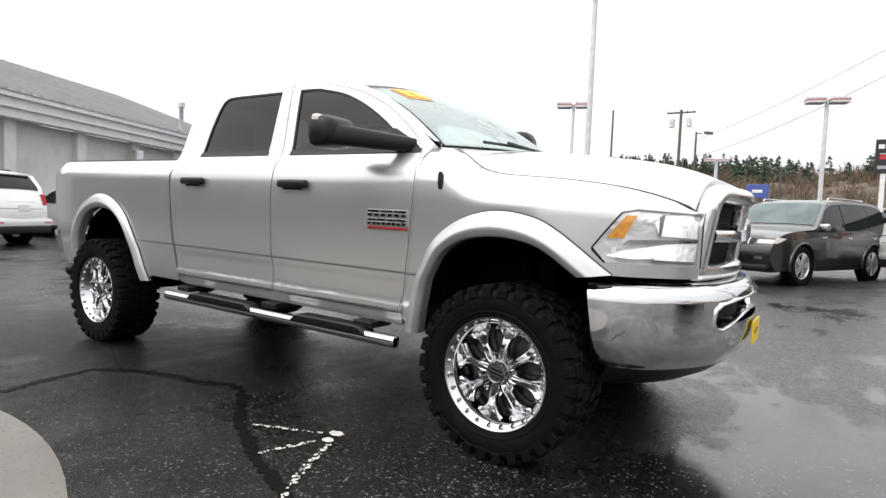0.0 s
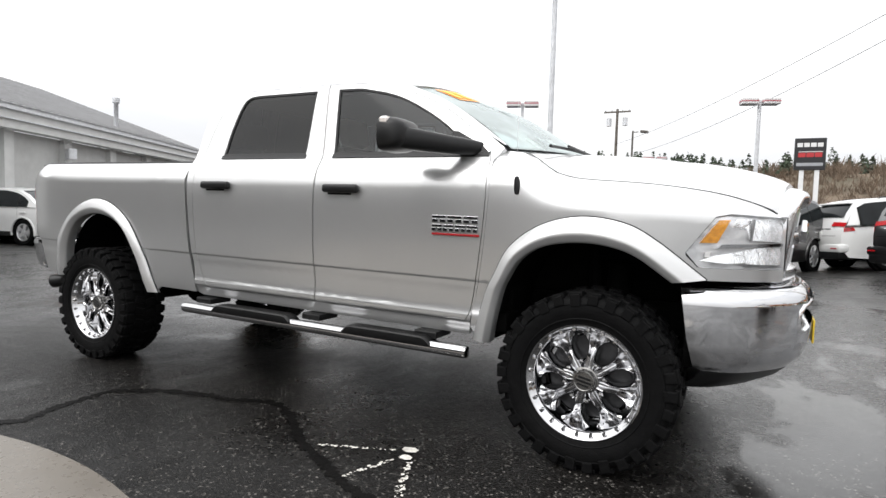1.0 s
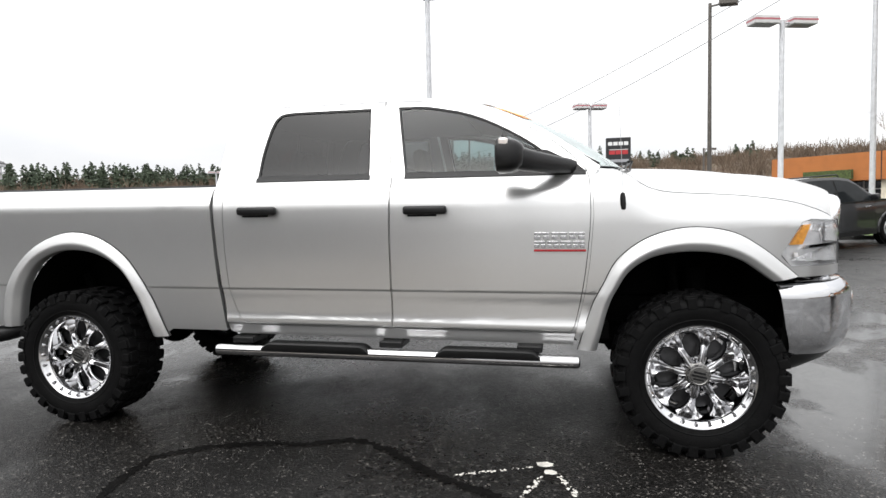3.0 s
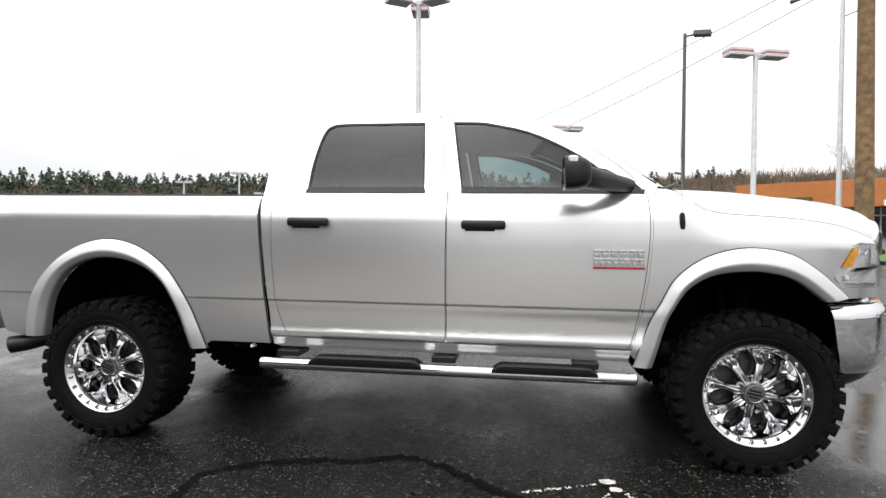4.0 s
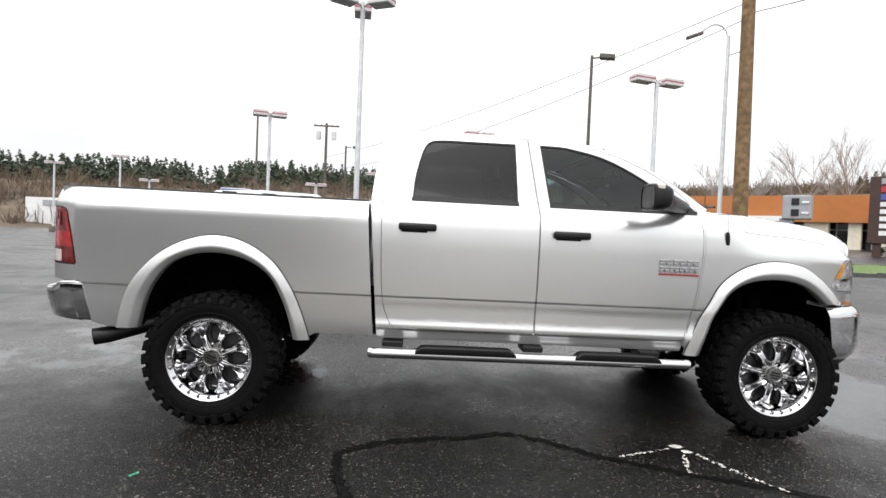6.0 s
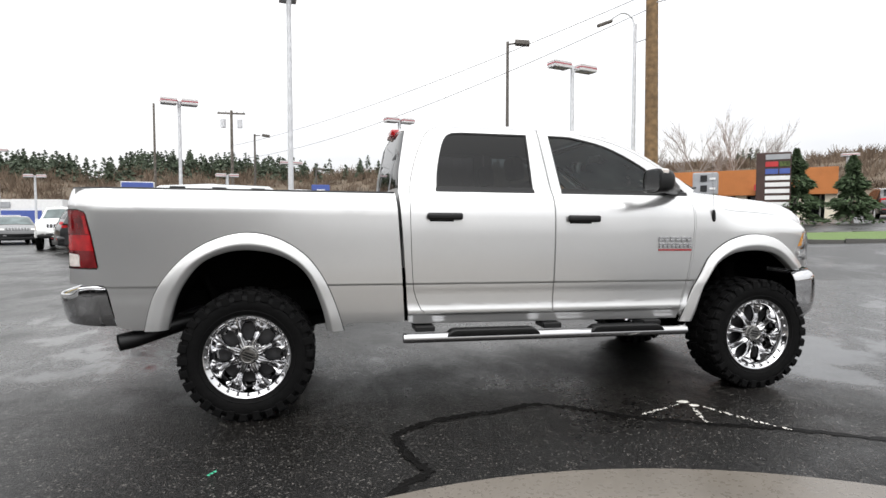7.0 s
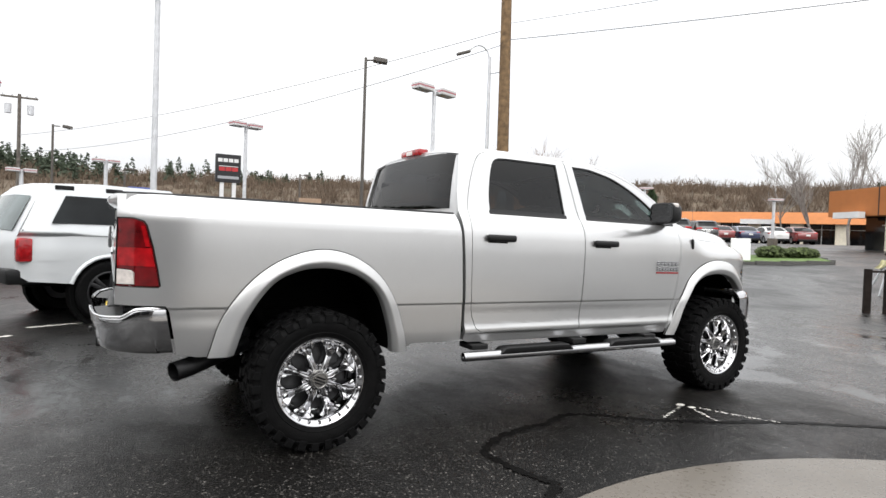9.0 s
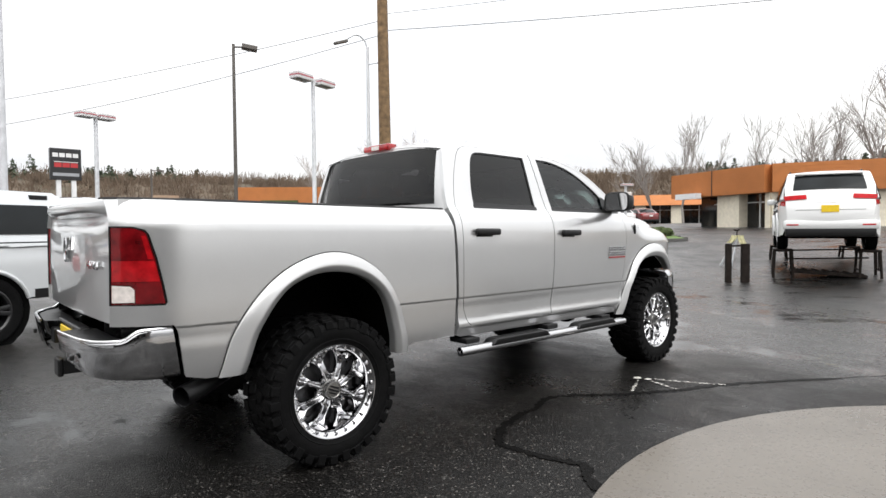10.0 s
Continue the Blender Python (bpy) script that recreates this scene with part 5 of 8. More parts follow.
# ---- running boards, exhaust, chassis ----
for s in (-1, 1):
    bm = bmesh.new()
    tube(bm, [(-0.85, s * 1.0, 0.498), (-0.875, s * 1.0, 0.498), (-0.88, s * 1.0, 0.498)], [0.034, 0.032, 0.022], 20)
    tube(bm, [(-0.855, s * 1.0, 0.498), (1.27, s * 1.0, 0.498)], 0.034, 20, False)
    tube(bm, [(1.265, s * 1.0, 0.498), (1.285, s * 1.0, 0.498), (1.292, s * 1.0, 0.498)], [0.034, 0.032, 0.022], 20)
    bar = part("step_bar", bm, CHROME, truck, "chrome tube step bar", True, 40)
    for x0, x1 in ((-0.57, 0.10), (0.50, 1.08)):
        bm = bmesh.new()
        rows = []
        for x, h in ((x0, 0.522), (x0 + 0.035, 0.55), (x0 + 0.06, 0.555), ((x0 + x1) / 2, 0.556), (x1 - 0.06, 0.555), (x1 - 0.035, 0.55), (x1, 0.522)):
            rows.append([(x, s * 1.036, 0.505), (x, s * 1.042, 0.515), (x, s * 1.041, h - 0.008), (x, s * 1.034, h - 0.001), (x, s * 1.0, h), (x, s * 0.95, h), (x, s * 0.935, h - 0.006), (x, s * 0.93, 0.51)])
        sheet("step_tread", rows, BLACK_TRIM, bar, "black rubber step tread")
    for x in (-0.72, 0.22, 1.02):
        bm = bmesh.new()
        box(bm, x - 0.07, x + 0.07, min(s * 0.80, s * 0.98), max(s * 0.80, s * 0.98), 0.535, 0.575, 0.008)
        part("step_bracket", bm, BLACK_TRIM, bar)
    bm = bmesh.new()
    box(bm, -2.9, 2.55, min(s * 0.40, s * 0.48), max(s * 0.40, s * 0.48), 0.62, 0.80, 0.02)
    part("frame_rail", bm, DARK, truck)
    bm = bmesh.new()
    tube(bm, [(1.896, s * 0.1, 0.45), (1.896, s * 0.8, 0.45)], 0.055, 12)
    part("axle_tube", bm, DARK, truck, "", True)
    bm = bmesh.new()
    tube(bm, [(-1.896, s * 0.1, 0.45), (-1.896, s * 0.8, 0.45)], 0.06, 12)
    part("axle_tube", bm, DARK, truck, "", True)
    bm = bmesh.new()
    tube(bm, [(1.86, s * 0.66, 0.5), (1.82, s * 0.56, 1.05)], 0.03, 10)
    tube(bm, [(1.95, s * 0.60, 0.52), (1.95, s * 0.56, 0.98)], 0.06, 12)
    part("front_shock", bm, DARK, truck, "", True)
    bm = bmesh.new()
    for k in range(4):
        tube(bm, [(-2.45, s * 0.55, 0.60 - k * 0.014), (-1.9, s * 0.55, 0.53 - k * 0.012), (-1.35, s * 0.55, 0.60 - k * 0.014)], 0.012, 6)
    tube(bm, [(-2.0, s * 0.60, 0.44), (-2.25, s * 0.50, 0.9)], 0.03, 10)
    part("leaf_spring", bm, DARK, truck, "", True)
    bm = bmesh.new()
    tube(bm, [(1.896, s * 0.6, 0.50), (0.4, s * 0.42, 0.62)], 0.03, 10)
    part("radius_arm", bm, DARK, truck, "", True)
for x in (1.896, -1.896):
    bm = bmesh.new()
    bmesh.ops.create_uvsphere(bm, u_segments=16, v_segments=10, radius=0.15)
    bmesh.ops.translate(bm, vec=(x, 0.1 if x > 0 else 0.0, 0.45), verts=bm.verts)
    part("differential", bm, DARK, truck, "", True)
bm = bmesh.new()
tube(bm, [(-0.2, -0.25, 0.60), (-1.2, -0.30, 0.62), (-1.7, -0.34, 0.70), (-2.2, -0.40, 0.66), (-2.42, -0.66, 0.60), (-2.50, -0.78, 0.575)], 0.045, 12)
part("exhaust_pipe", bm, STEEL, truck, "", True)
bm = bmesh.new()
tube(bm, [(-2.28, -0.63, 0.605), (-2.40, -0.72, 0.585), (-2.63, -0.825, 0.515), (-2.71, -0.865, 0.502)], [0.05, 0.056, 0.056, 0.056], 24, False)
tube(bm, [(-2.71, -0.865, 0.502), (-2.705, -0.863, 0.503), (-2.50, -0.75, 0.55)], [0.056, 0.05, 0.046], 24, False)
part("exhaust_tip", bm, BLACK_TRIM, truck, "dark oval exhaust tip", True, 40)
bm = bmesh.new()
lathe(bm, [(0.38, -0.11), (0.40, -0.09), (0.40, 0.09), (0.38, 0.11), (0.22, 0.10), (0.2, 0.0), (0.001, 0.0)], 32, "z")
bmesh.ops.translate(bm, vec=(-2.45, 0, 0.72), verts=bm.verts)
part("spare_tyre", bm, RUBBER, truck, "", True)
# tank and gearbox are barely in sight, added to block light under the truck
bm = bmesh.new()
box(bm, -0.75, 0.35, 0.45, 0.85, 0.52, 0.72, 0.05)
part("fuel_tank", bm, DARK, truck)
bm = bmesh.new()
box(bm, -0.3, 0.7, -0.2, 0.2, 0.5, 0.75, 0.06)
part("gearbox", bm, DARK, truck)

# ---- badge, antenna, mirrors ----
BADGE_CHROME = material("badge_chrome", (0.58, 0.58, 0.59), 0.10, 1.0, vary=0.4, scale=90)
badge = new("door_badge")
badge.parent = truck
badge["label"] = "chrome door badge over a red bar"
for side in (-1, 1):
    wv = side * (W_CAB(1.15) + 0.002)

    def glyph(x0, x1, z0, z1, bars):
        """One raised chrome character made of plain strokes."""
        bm = bmesh.new()
        for a, b, c, d in bars:
            ya, yb = sorted((wv, wv + side * 0.012))
            xa, xb = x0 + (x1 - x0) * a, x0 + (x1 - x0) * b
            if side > 0:
                xa, xb = x0 + x1 - xb, x0 + x1 - xa
            box(bm, xa, xb, ya, yb, z0 + (z1 - z0) * c, z0 + (z1 - z0) * d, 0.0015)
        part("badge_glyph", bm, BADGE_CHROME, badge)

    block = [(0, 1, 0.62, 1), (0.0, 0.42, 0, 0.5), (0.58, 1, 0, 0.5)]
    for i in range(3):
        glyph(1.048 + i * 0.093, 1.048 + i * 0.093 + 0.082, 1.168, 1.205, block)
    for i in range(4):
        glyph(1.048 + i * 0.069, 1.048 + i * 0.069 + 0.061, 1.122, 1.158, block)
    bm = bmesh.new()
    ya, yb = sorted((wv, wv + side * 0.006))
    box(bm, 1.046, 1.323, ya, yb, 1.100, 1.112, 0.002)
    part("badge_bar", bm, BADGE_RED, badge, "red badge bar")

bm = bmesh.new()
lathe(bm, [(0.001, 0.045), (0.012, 0.04), (0.016, 0.02), (0.017, -0.02), (0.013, -0.045), (0.001, -0.05)], 14, "z")
for v in bm.verts:
    v.co = Vector((v.co.x * 0.9 - v.co.z * 0.05, v.co.y * 0.8, v.co.z))
ant = part("antenna_base", bm, BLACK_TRIM, truck, "black antenna base", True)
ant.location = (1.512, -(fender_w(1.512, 1.37)) - 0.004, 1.37)
bm = bmesh.new()
tube(bm, [(0, 0, 0.03), (-0.02, 0.02, 0.5)], [0.0016, 0.001], 5)
part("antenna_rod", bm, CHROME, ant)

for s in (-1, 1):
    mir = new("door_mirror")
    mir.parent = truck
    mir["label"] = "large black folding tow mirror"
    bm = bmesh.new()
    # housing, upright in towing position
    secs = []
    for x, r, hz in ((0.868, 0.86, 0.9), (0.875, 0.97, 1.0), (0.900, 1.0, 1.0), (0.94, 0.98, 0.97), (0.975, 0.9, 0.86), (1.0, 0.72, 0.66), (1.01, 0.4, 0.35)):
        ring = []
        for i in range(24):
            a = 2 * math.pi * i / 24
            c, q = math.cos(a), math.sin(a)
            e = 0.5
            # the far one is flipped up for towing
            yy = (1.165 if s < 0 else 1.125) + (0.125 if s < 0 else 0.10) * r * math.copysign(abs(c) ** e, c)
            zz = (1.606 if s < 0 else 1.735) + (0.087 if s < 0 else 0.185) * hz * math.copysign(abs(q) ** e, q)
            ring.append((x, s * yy, zz))
        secs.append(ring)
    sheet("mirror_housing", secs, BLACK_TRIM, mir, closed=True)
    bm = bmesh.new()
    ring = [bm.verts.new((0.872, s * ((1.165 if s < 0 else 1.125) + (0.11 if s < 0 else 0.085) * math.copysign(abs(math.cos(a)) ** 0.5, math.cos(a))), (1.606 if s < 0 else 1.735) + (0.075 if s < 0 else 0.165) * math.copysign(abs(math.sin(a)) ** 0.5, math.sin(a)))) for a in [2 * math.pi * i / 24 for i in range(24)]]
    bm.faces.new(ring)
    part("mirror_glass", bm, CHROME, mir)
    bm = bmesh.new()
    sec = []
    for x, y, z, hx, hz in ((1.25, 0.86, 1.565, 0.045, 0.035), (1.21, 0.91, 1.567, 0.055, 0.042), (1.13, 1.00, 1.572, 0.06, 0.048), (1.03, 1.12, 1.582, 0.06, 0.054), (0.96, 1.215, 1.59, 0.055, 0.056), (0.90, 1.27, 1.592, 0.03, 0.05)):
        sec.append([(x + hx * math.copysign(abs(math.cos(a)) ** 0.6, math.cos(a)) * 0.8, s * (y + hx * 0.3 * math.cos(a)), z + hz * math.copysign(abs(math.sin(a)) ** 0.6, math.sin(a))) for a in [2 * math.pi * i / 16 for i in range(16)]])
    sheet("mirror_arm", sec, BLACK_TRIM, mir, closed=True)
    bm = bmesh.new()
    box(bm, 0.885, 0.935, min(s * 1.20, s * 1.286), max(s * 1.20, s * 1.286), 1.648, 1.688, 0.012)
    part("turn_lens", bm, WHITE_LENS, mir, "white turn signal lens")

# ---- cabin ----
def seat_at(x, y, w, nm, base_len=0.5):
    root = new(nm)
    root.parent = truck
    bm = bmesh.new()
    box(bm, x - base_len / 2, x + base_len / 2, y - w / 2, y + w / 2, 0.92, 1.08, 0.05)
    part("seat_cushion", bm, SEAT, root, "", True)
    bm = bmesh.new()
    box(bm, -0.07, 0.07, -w / 2, w / 2, 0, 0.62, 0.05, Matrix.Translation((x - base_len / 2 + 0.02, y, 1.02)) @ Matrix.Rotation(radians(-14), 4, "Y"))
    part("seat_back", bm, SEAT, root, "", True)
    for yy in ((y,) if w < 0.8 else (y - 0.45, y + 0.45)):
        bm = bmesh.new()
        box(bm, -0.05, 0.05, -0.13, 0.13, 0.0, 0.19, 0.04, Matrix.Translation((x - base_len / 2 - 0.16, yy, 1.64)) @ Matrix.Rotation(radians(-10), 4, "Y"))
        part("head_rest", bm, SEAT, root, "", True)


seat_at(0.52, -0.42, 0.52, "front_seat")
seat_at(0.52, 0.42, 0.52, "front_seat")
seat_at(-0.42, 0.0, 1.4, "rear_bench", 0.46)
bm = bmesh.new()
box(bm, 1.12, 1.44, -0.80, 0.80, 1.20, 1.50, 0.06)
box(bm, 1.05, 1.2, -0.16, 0.16, 0.9, 1.42, 0.03)
part("dashboard", bm, DASH, truck, "", True)
bm = bmesh.new()
ring = [(0.185 * math.cos(a), 0.185 * math.sin(a), 0) for a in [2 * math.pi * i / 28 for i in range(29)]]
tube(bm, ring, 0.016, 8, False)
for a in (0.3, math.pi - 0.3, -math.pi / 2):
    tube(bm, [(0, 0, -0.02), (0.18 * math.cos(a), 0.18 * math.sin(a), 0)], 0.014, 6)
bmesh.ops.transform(bm, matrix=Matrix.Translation((0.98, 0.42, 1.43)) @ Matrix.Rotation(radians(-65), 4, "Y") @ Matrix.Rotation(radians(90), 4, "Z"), verts=bm.verts)
part("steering_wheel", bm, DASH, truck, "", True)
bm = bmesh.new()
box(bm, 0.985, 1.0, -0.11, 0.11, 1.845, 1.91, 0.01)
part("inside_mirror", bm, DASH, truck)
bm = bmesh.new()
box(bm, -0.82, 0.55, -0.60, 0.60, 1.955, 1.968, 0.004)
part("headliner", bm, HEADLINER, truck)


# ---- materials of the surroundings ----
METAL_WALL = material("painted_metal_wall", (0.50, 0.50, 0.49), 0.55, vary=0.06, scale=3, bump=0.1, bump_scale=20, dirt=(0.33, 0.33, 0.32), dirt_scale=0.6, dirt_amount=0.5)
METAL_TRIM = material("pale_metal_trim", (0.60, 0.60, 0.59), 0.5, vary=0.05, scale=3, dirt=(0.4, 0.4, 0.39), dirt_scale=0.8, dirt_amount=0.4)
SHINGLE = material("grey_metal_roof", (0.27, 0.27, 0.275), 0.5, vary=0.12, scale=4, bump=0.3, bump_scale=15, dirt=(0.18, 0.18, 0.18), dirt_scale=0.7, dirt_amount=0.5)
GALV = material("galvanised_steel", (0.62, 0.63, 0.65), 0.5, 0.15, vary=0.12, scale=9, dirt=(0.45, 0.45, 0.46), dirt_scale=2, dirt_amount=0.4)
DARK_POLE = material("bronze_pole", (0.10, 0.09, 0.08), 0.5, 0.3, vary=0.15, scale=8)
POLE_WOOD = material("utility_pole_wood", (0.20, 0.125, 0.062), 0.85, vary=0.45, scale=5, bump=0.6, bump_scale=30, dirt=(0.07, 0.045, 0.025), dirt_scale=3, dirt_amount=0.8)
OLD_WOOD = material("weathered_grey_wood", (0.12, 0.105, 0.09), 0.9, vary=0.35, scale=5, bump=0.5, bump_scale=30)
LAMP_WHITE = material("lamp_head_white", (0.62, 0.61, 0.61), 0.45, vary=0.06, scale=8, dirt=(0.42, 0.4, 0.4), dirt_scale=3, dirt_amount=0.4)
LAMP_RED = material("lamp_head_red", (0.42, 0.13, 0.15), 0.5, vary=0.1, scale=8)
LAMP_GLASS = material("lamp_lens_grey", (0.30, 0.30, 0.31), 0.25, vary=0.1, scale=8)
ORANGE = material("orange_fascia", (0.46, 0.165, 0.045), 0.7, vary=0.10, scale=2, bump=0.2, bump_scale=12, dirt=(0.36, 0.125, 0.03), dirt_scale=0.5, dirt_amount=0.6)
CREAM = material("cream_stucco", (0.76, 0.70, 0.57), 0.8, vary=0.08, scale=6, bump=0.2, bump_scale=60, dirt=(0.45, 0.4, 0.3), dirt_scale=1, dirt_amount=0.4)
TAN = material("tan_cladding", (0.36, 0.25, 0.17), 0.8, vary=0.12, scale=4)
TAN_DARK = material("dark_timber_wall", (0.09, 0.08, 0.075), 0.8, vary=0.2, scale=3)
ROOF_DARK = material("dark_shingle_roof", (0.05, 0.05, 0.052), 0.85, vary=0.25, scale=6, bump=0.3, bump_scale=20)
SHOP_GLASS = material("shop_glass_dark", (0.012, 0.013, 0.014), 0.06, vary=0.3, scale=1.5)
SIGN_BLACK = material("sign_black", (0.014, 0.014, 0.016), 0.35, vary=0.15, scale=3)
SIGN_WHITE = material("sign_white", (0.75, 0.75, 0.75), 0.5, vary=0.05, scale=3)
SIGN_RED = material("sign_red", (0.45, 0.03, 0.035), 0.5, vary=0.08, scale=3)
SIGN_BLUE = material("sign_blue", (0.06, 0.10, 0.34), 0.5, vary=0.08, scale=3)
SIGN_GREY = material("sign_grey", (0.33, 0.34, 0.36), 0.5, vary=0.08, scale=3)
BROWN_SIGN = material("sign_brown", (0.05, 0.025, 0.02), 0.6, vary=0.15, scale=3)
# conifer green is lightened to put distance haze into the colour
CONIFER = material("conifer_green", (0.065, 0.085, 0.055), 0.9, vary=0.5, scale=0.6, space="Object")
THICKET = material("bare_thicket_brown", (0.14, 0.102, 0.072), 0.95, vary=0.22, scale=0.25, space="Object")
HILL = material("hillside_brown", (0.12, 0.09, 0.062), 0.95, vary=0.25, scale=0.15, dirt=(0.05, 0.055, 0.03), dirt_scale=0.05, dirt_amount=0.7, space="Object")
# branches are paled, the haze of far trees being in their colour
BARK = material("bare_branches", (0.27, 0.245, 0.225), 0.9, vary=0.3, scale=8)
SPRUCE = material("spruce_needles", (0.05, 0.08, 0.035), 0.9, vary=0.5, scale=5)
HEDGE = material("hedge_leaves", (0.07, 0.095, 0.03), 0.85, vary=0.5, scale=9)
RUST = material("rusty_ramp_steel", (0.018, 0.014, 0.012), 0.8, 0.0, spec=0.1, vary=0.4, scale=10, bump=0.2)
CREAM_CLOTH = material("pale_yellow_cloth", (0.62, 0.58, 0.34), 0.9, vary=0.25, scale=14, bump=0.3, bump_scale=30)
PAINTS = {"white": paint("white_car_paint", (0.72, 0.72, 0.71), 0.0, 0.4), "grey": paint("dark_grey_car_paint", (0.018, 0.017, 0.0175), 0.25, 0.3), "black": paint("black_car_paint", (0.012, 0.012, 0.013), 0.2, 0.3),
          "red": paint("dark_red_car_paint", (0.17, 0.02, 0.02), 0.2, 0.35), "silver": paint("pale_silver_car_paint", (0.66, 0.68, 0.69), 0.3, 0.35), "blue": paint("dark_blue_car_paint", (0.03, 0.04, 0.09), 0.2, 0.3)}
CAR_GLASS = material("dark_car_glass", (0.012, 0.014, 0.015), 0.04, spec=0.18, vary=0.4, scale=2)
CAR_GLASS_PALE = material("pale_car_glass", (0.10, 0.13, 0.13), 0.04, vary=0.4, scale=2)
CAR_RED = material("car_tail_red", (0.42, 0.008, 0.012), 0.4, spec=0.12, vary=0.3, scale=12)
ALLOY = material("alloy_wheel", (0.72, 0.72, 0.73), 0.3, 0.8, vary=0.1, scale=10)
BLACK_ALLOY = material("black_alloy_wheel", (0.012, 0.012, 0.013), 0.3, vary=0.1, scale=10)


# ---- buildings ----
def wall_box(bm, a, b, thick, z0, z1, slot=0):
    """A straight wall from a to b, its thickness to the left of the way."""
    d = Vector((b[0] - a[0], b[1] - a[1])).normalized()
    n = Vector((-d.y, d.x)) * thick
    pts = [Vector(a), Vector(b), Vector(b) + n, Vector(a) + n]
    lo = [bm.verts.new((p.x, p.y, z0)) for p in pts]
    hi = [bm.verts.new((p.x, p.y, z1)) for p in pts]
    fs = [bm.faces.new(lo[::-1]), bm.faces.new(hi)]
    for i in range(4):
        fs.append(bm.faces.new((lo[i], lo[(i + 1) % 4], hi[(i + 1) % 4], hi[i])))
    for f in fs:
        f.material_index = slot


def along(a, b, t, off=0.0):
    """The point t metres from a towards b, off metres to the right of that way."""
    d = Vector((b[0] - a[0], b[1] - a[1])).normalized()
    return (a[0] + d.x * t + d.y * off, a[1] + d.y * t - d.x * off)


# long metal-clad service building; its eave runs from near to far
EA, EB = (-12.1, -4.7), (-24.5, 18.9)
shed = tagged(new("service_building"), "long pale grey metal-clad building with a low grey roof", "building")
length = math.hypot(EB[0] - EA[0], EB[1] - EA[1])
bm = bmesh.new()
wa, wb = along(EA, EB, 0.0, -0.7), along(EA, EB, length - 0.6, -0.7)
wall_box(bm, wa, wb, 0.25, 0.0, 3.45)
wall_box(bm, along(wa, wb, length - 0.85, 0), along(along(wa, wb, length - 0.85, -14), wb, 0.0, 0), 0.25, 0.0, 3.45)
part("wall", bm, METAL_WALL, shed)
for i in range(9):
    t = 0.9 + i * 2.93
    bm = bmesh.new()
    wall_box(bm, along(EA, EB, t, -0.5), along(EA, EB, t + 0.42, -0.5), 0.2, 0.0, 3.45)
    part("pilaster", bm, METAL_TRIM, shed)
for t0, t1 in ((23.4, 26.0), (20.4, 23.0)):
    bm = bmesh.new()
    wall_box(bm, along(EA, EB, t0, -0.66), along(EA, EB, t1, -0.66), 0.05, 0.05, 3.0)
    d_ = part("roller_door", bm, SIGN_GREY, shed, "grey roller door")
    bm = bmesh.new()
    for k in range(9):
        wall_box(bm, along(EA, EB, t0, -0.645), along(EA, EB, t1, -0.645), 0.02, 0.1 + k * 0.32, 0.14 + k * 0.32)
    part("door_rib", bm, GALV, d_)
bm = bmesh.new()
wall_box(bm, along(EA, EB, 0, -0.12), along(EA, EB, length - 0.1, -0.12), 0.5, 3.45, 4.02)
part("fascia", bm, METAL_TRIM, shed)
bm = bmesh.new()
wall_box(bm, along(EA, EB, 0, 0.0), along(EA, EB, length, 0.0), 0.14, 4.02, 4.16)
wall_box(bm, along(EA, EB, 0, -0.02), along(EA, EB, length, -0.02), 0.1, 3.72, 3.76)
part("gutter", bm, GALV, shed)
bm = bmesh.new()
for t0, t1, o0, o1, z0, z1 in ((0, length + 0.1, 0.0, -9.0, 4.12, 7.25),):
    p = [along(EA, EB, t0, o0), along(EA, EB, t1, o0), along(EA, EB, t1, o1), along(EA, EB, t0, o1)]
    lo = [bm.verts.new((*q, z)) for q, z in zip(p, (z0, z0, z1, z1))]
    hi = [bm.verts.new((v.co.x, v.co.y, v.co.z + 0.08)) for v in lo]
    bm.faces.new(lo[::-1]), bm.faces.new(hi)
    for i in range(4):
        bm.faces.new((lo[i], lo[(i + 1) % 4], hi[(i + 1) % 4], hi[i]))
part("roof", bm, SHINGLE, shed)
bm = bmesh.new()
for i in range(62):
    t = 0.2 + i * 0.43
    a, b = along(EA, EB, t, 0.03), along(EA, EB, t, -9.0)
    tube(bm, [(*a, 4.215), (*b, 7.345)], 0.03, 4, False)
part("roof_ribs", bm, SHINGLE, shed)
bm = bmesh.new()
p1, p2 = along(EA, EB, 0, -9.0), along(EA, EB, length + 0.1, -9.0)
p3, p4 = along(EA, EB, 0, -18.0), along(EA, EB, length + 0.1, -18.0)
lo = [bm.verts.new(q) for q in ((*p1, 7.3), (*p2, 7.3), (*p4, 4.1), (*p3, 4.1))]
bm.faces.new(lo)
part("far_roof", bm, SHINGLE, shed)
bm = bmesh.new()
vx, vy = -21.8, 12.1
tube(bm, [(vx, vy, 4.3), (vx, vy, 5.45)], 0.09, 12)
tube(bm, [(vx, vy, 5.45), (vx, vy, 5.5), (vx, vy, 5.70), (vx, vy, 5.72)], [0.09, 0.15, 0.15, 0.08], 12)
part("roof_vent", bm, GALV, shed, "galvanised roof vent pipe", True)
bm = bmesh.new()
wp = along(EA, EB, 15.6, -0.30)
box(bm, wp[0] - 0.15, wp[0] + 0.15, wp[1] - 0.15, wp[1] + 0.15, 2.75, 3.15, 0.04)
part("wall_lamp", bm, GALV, shed, "wall-mounted flood lamp")

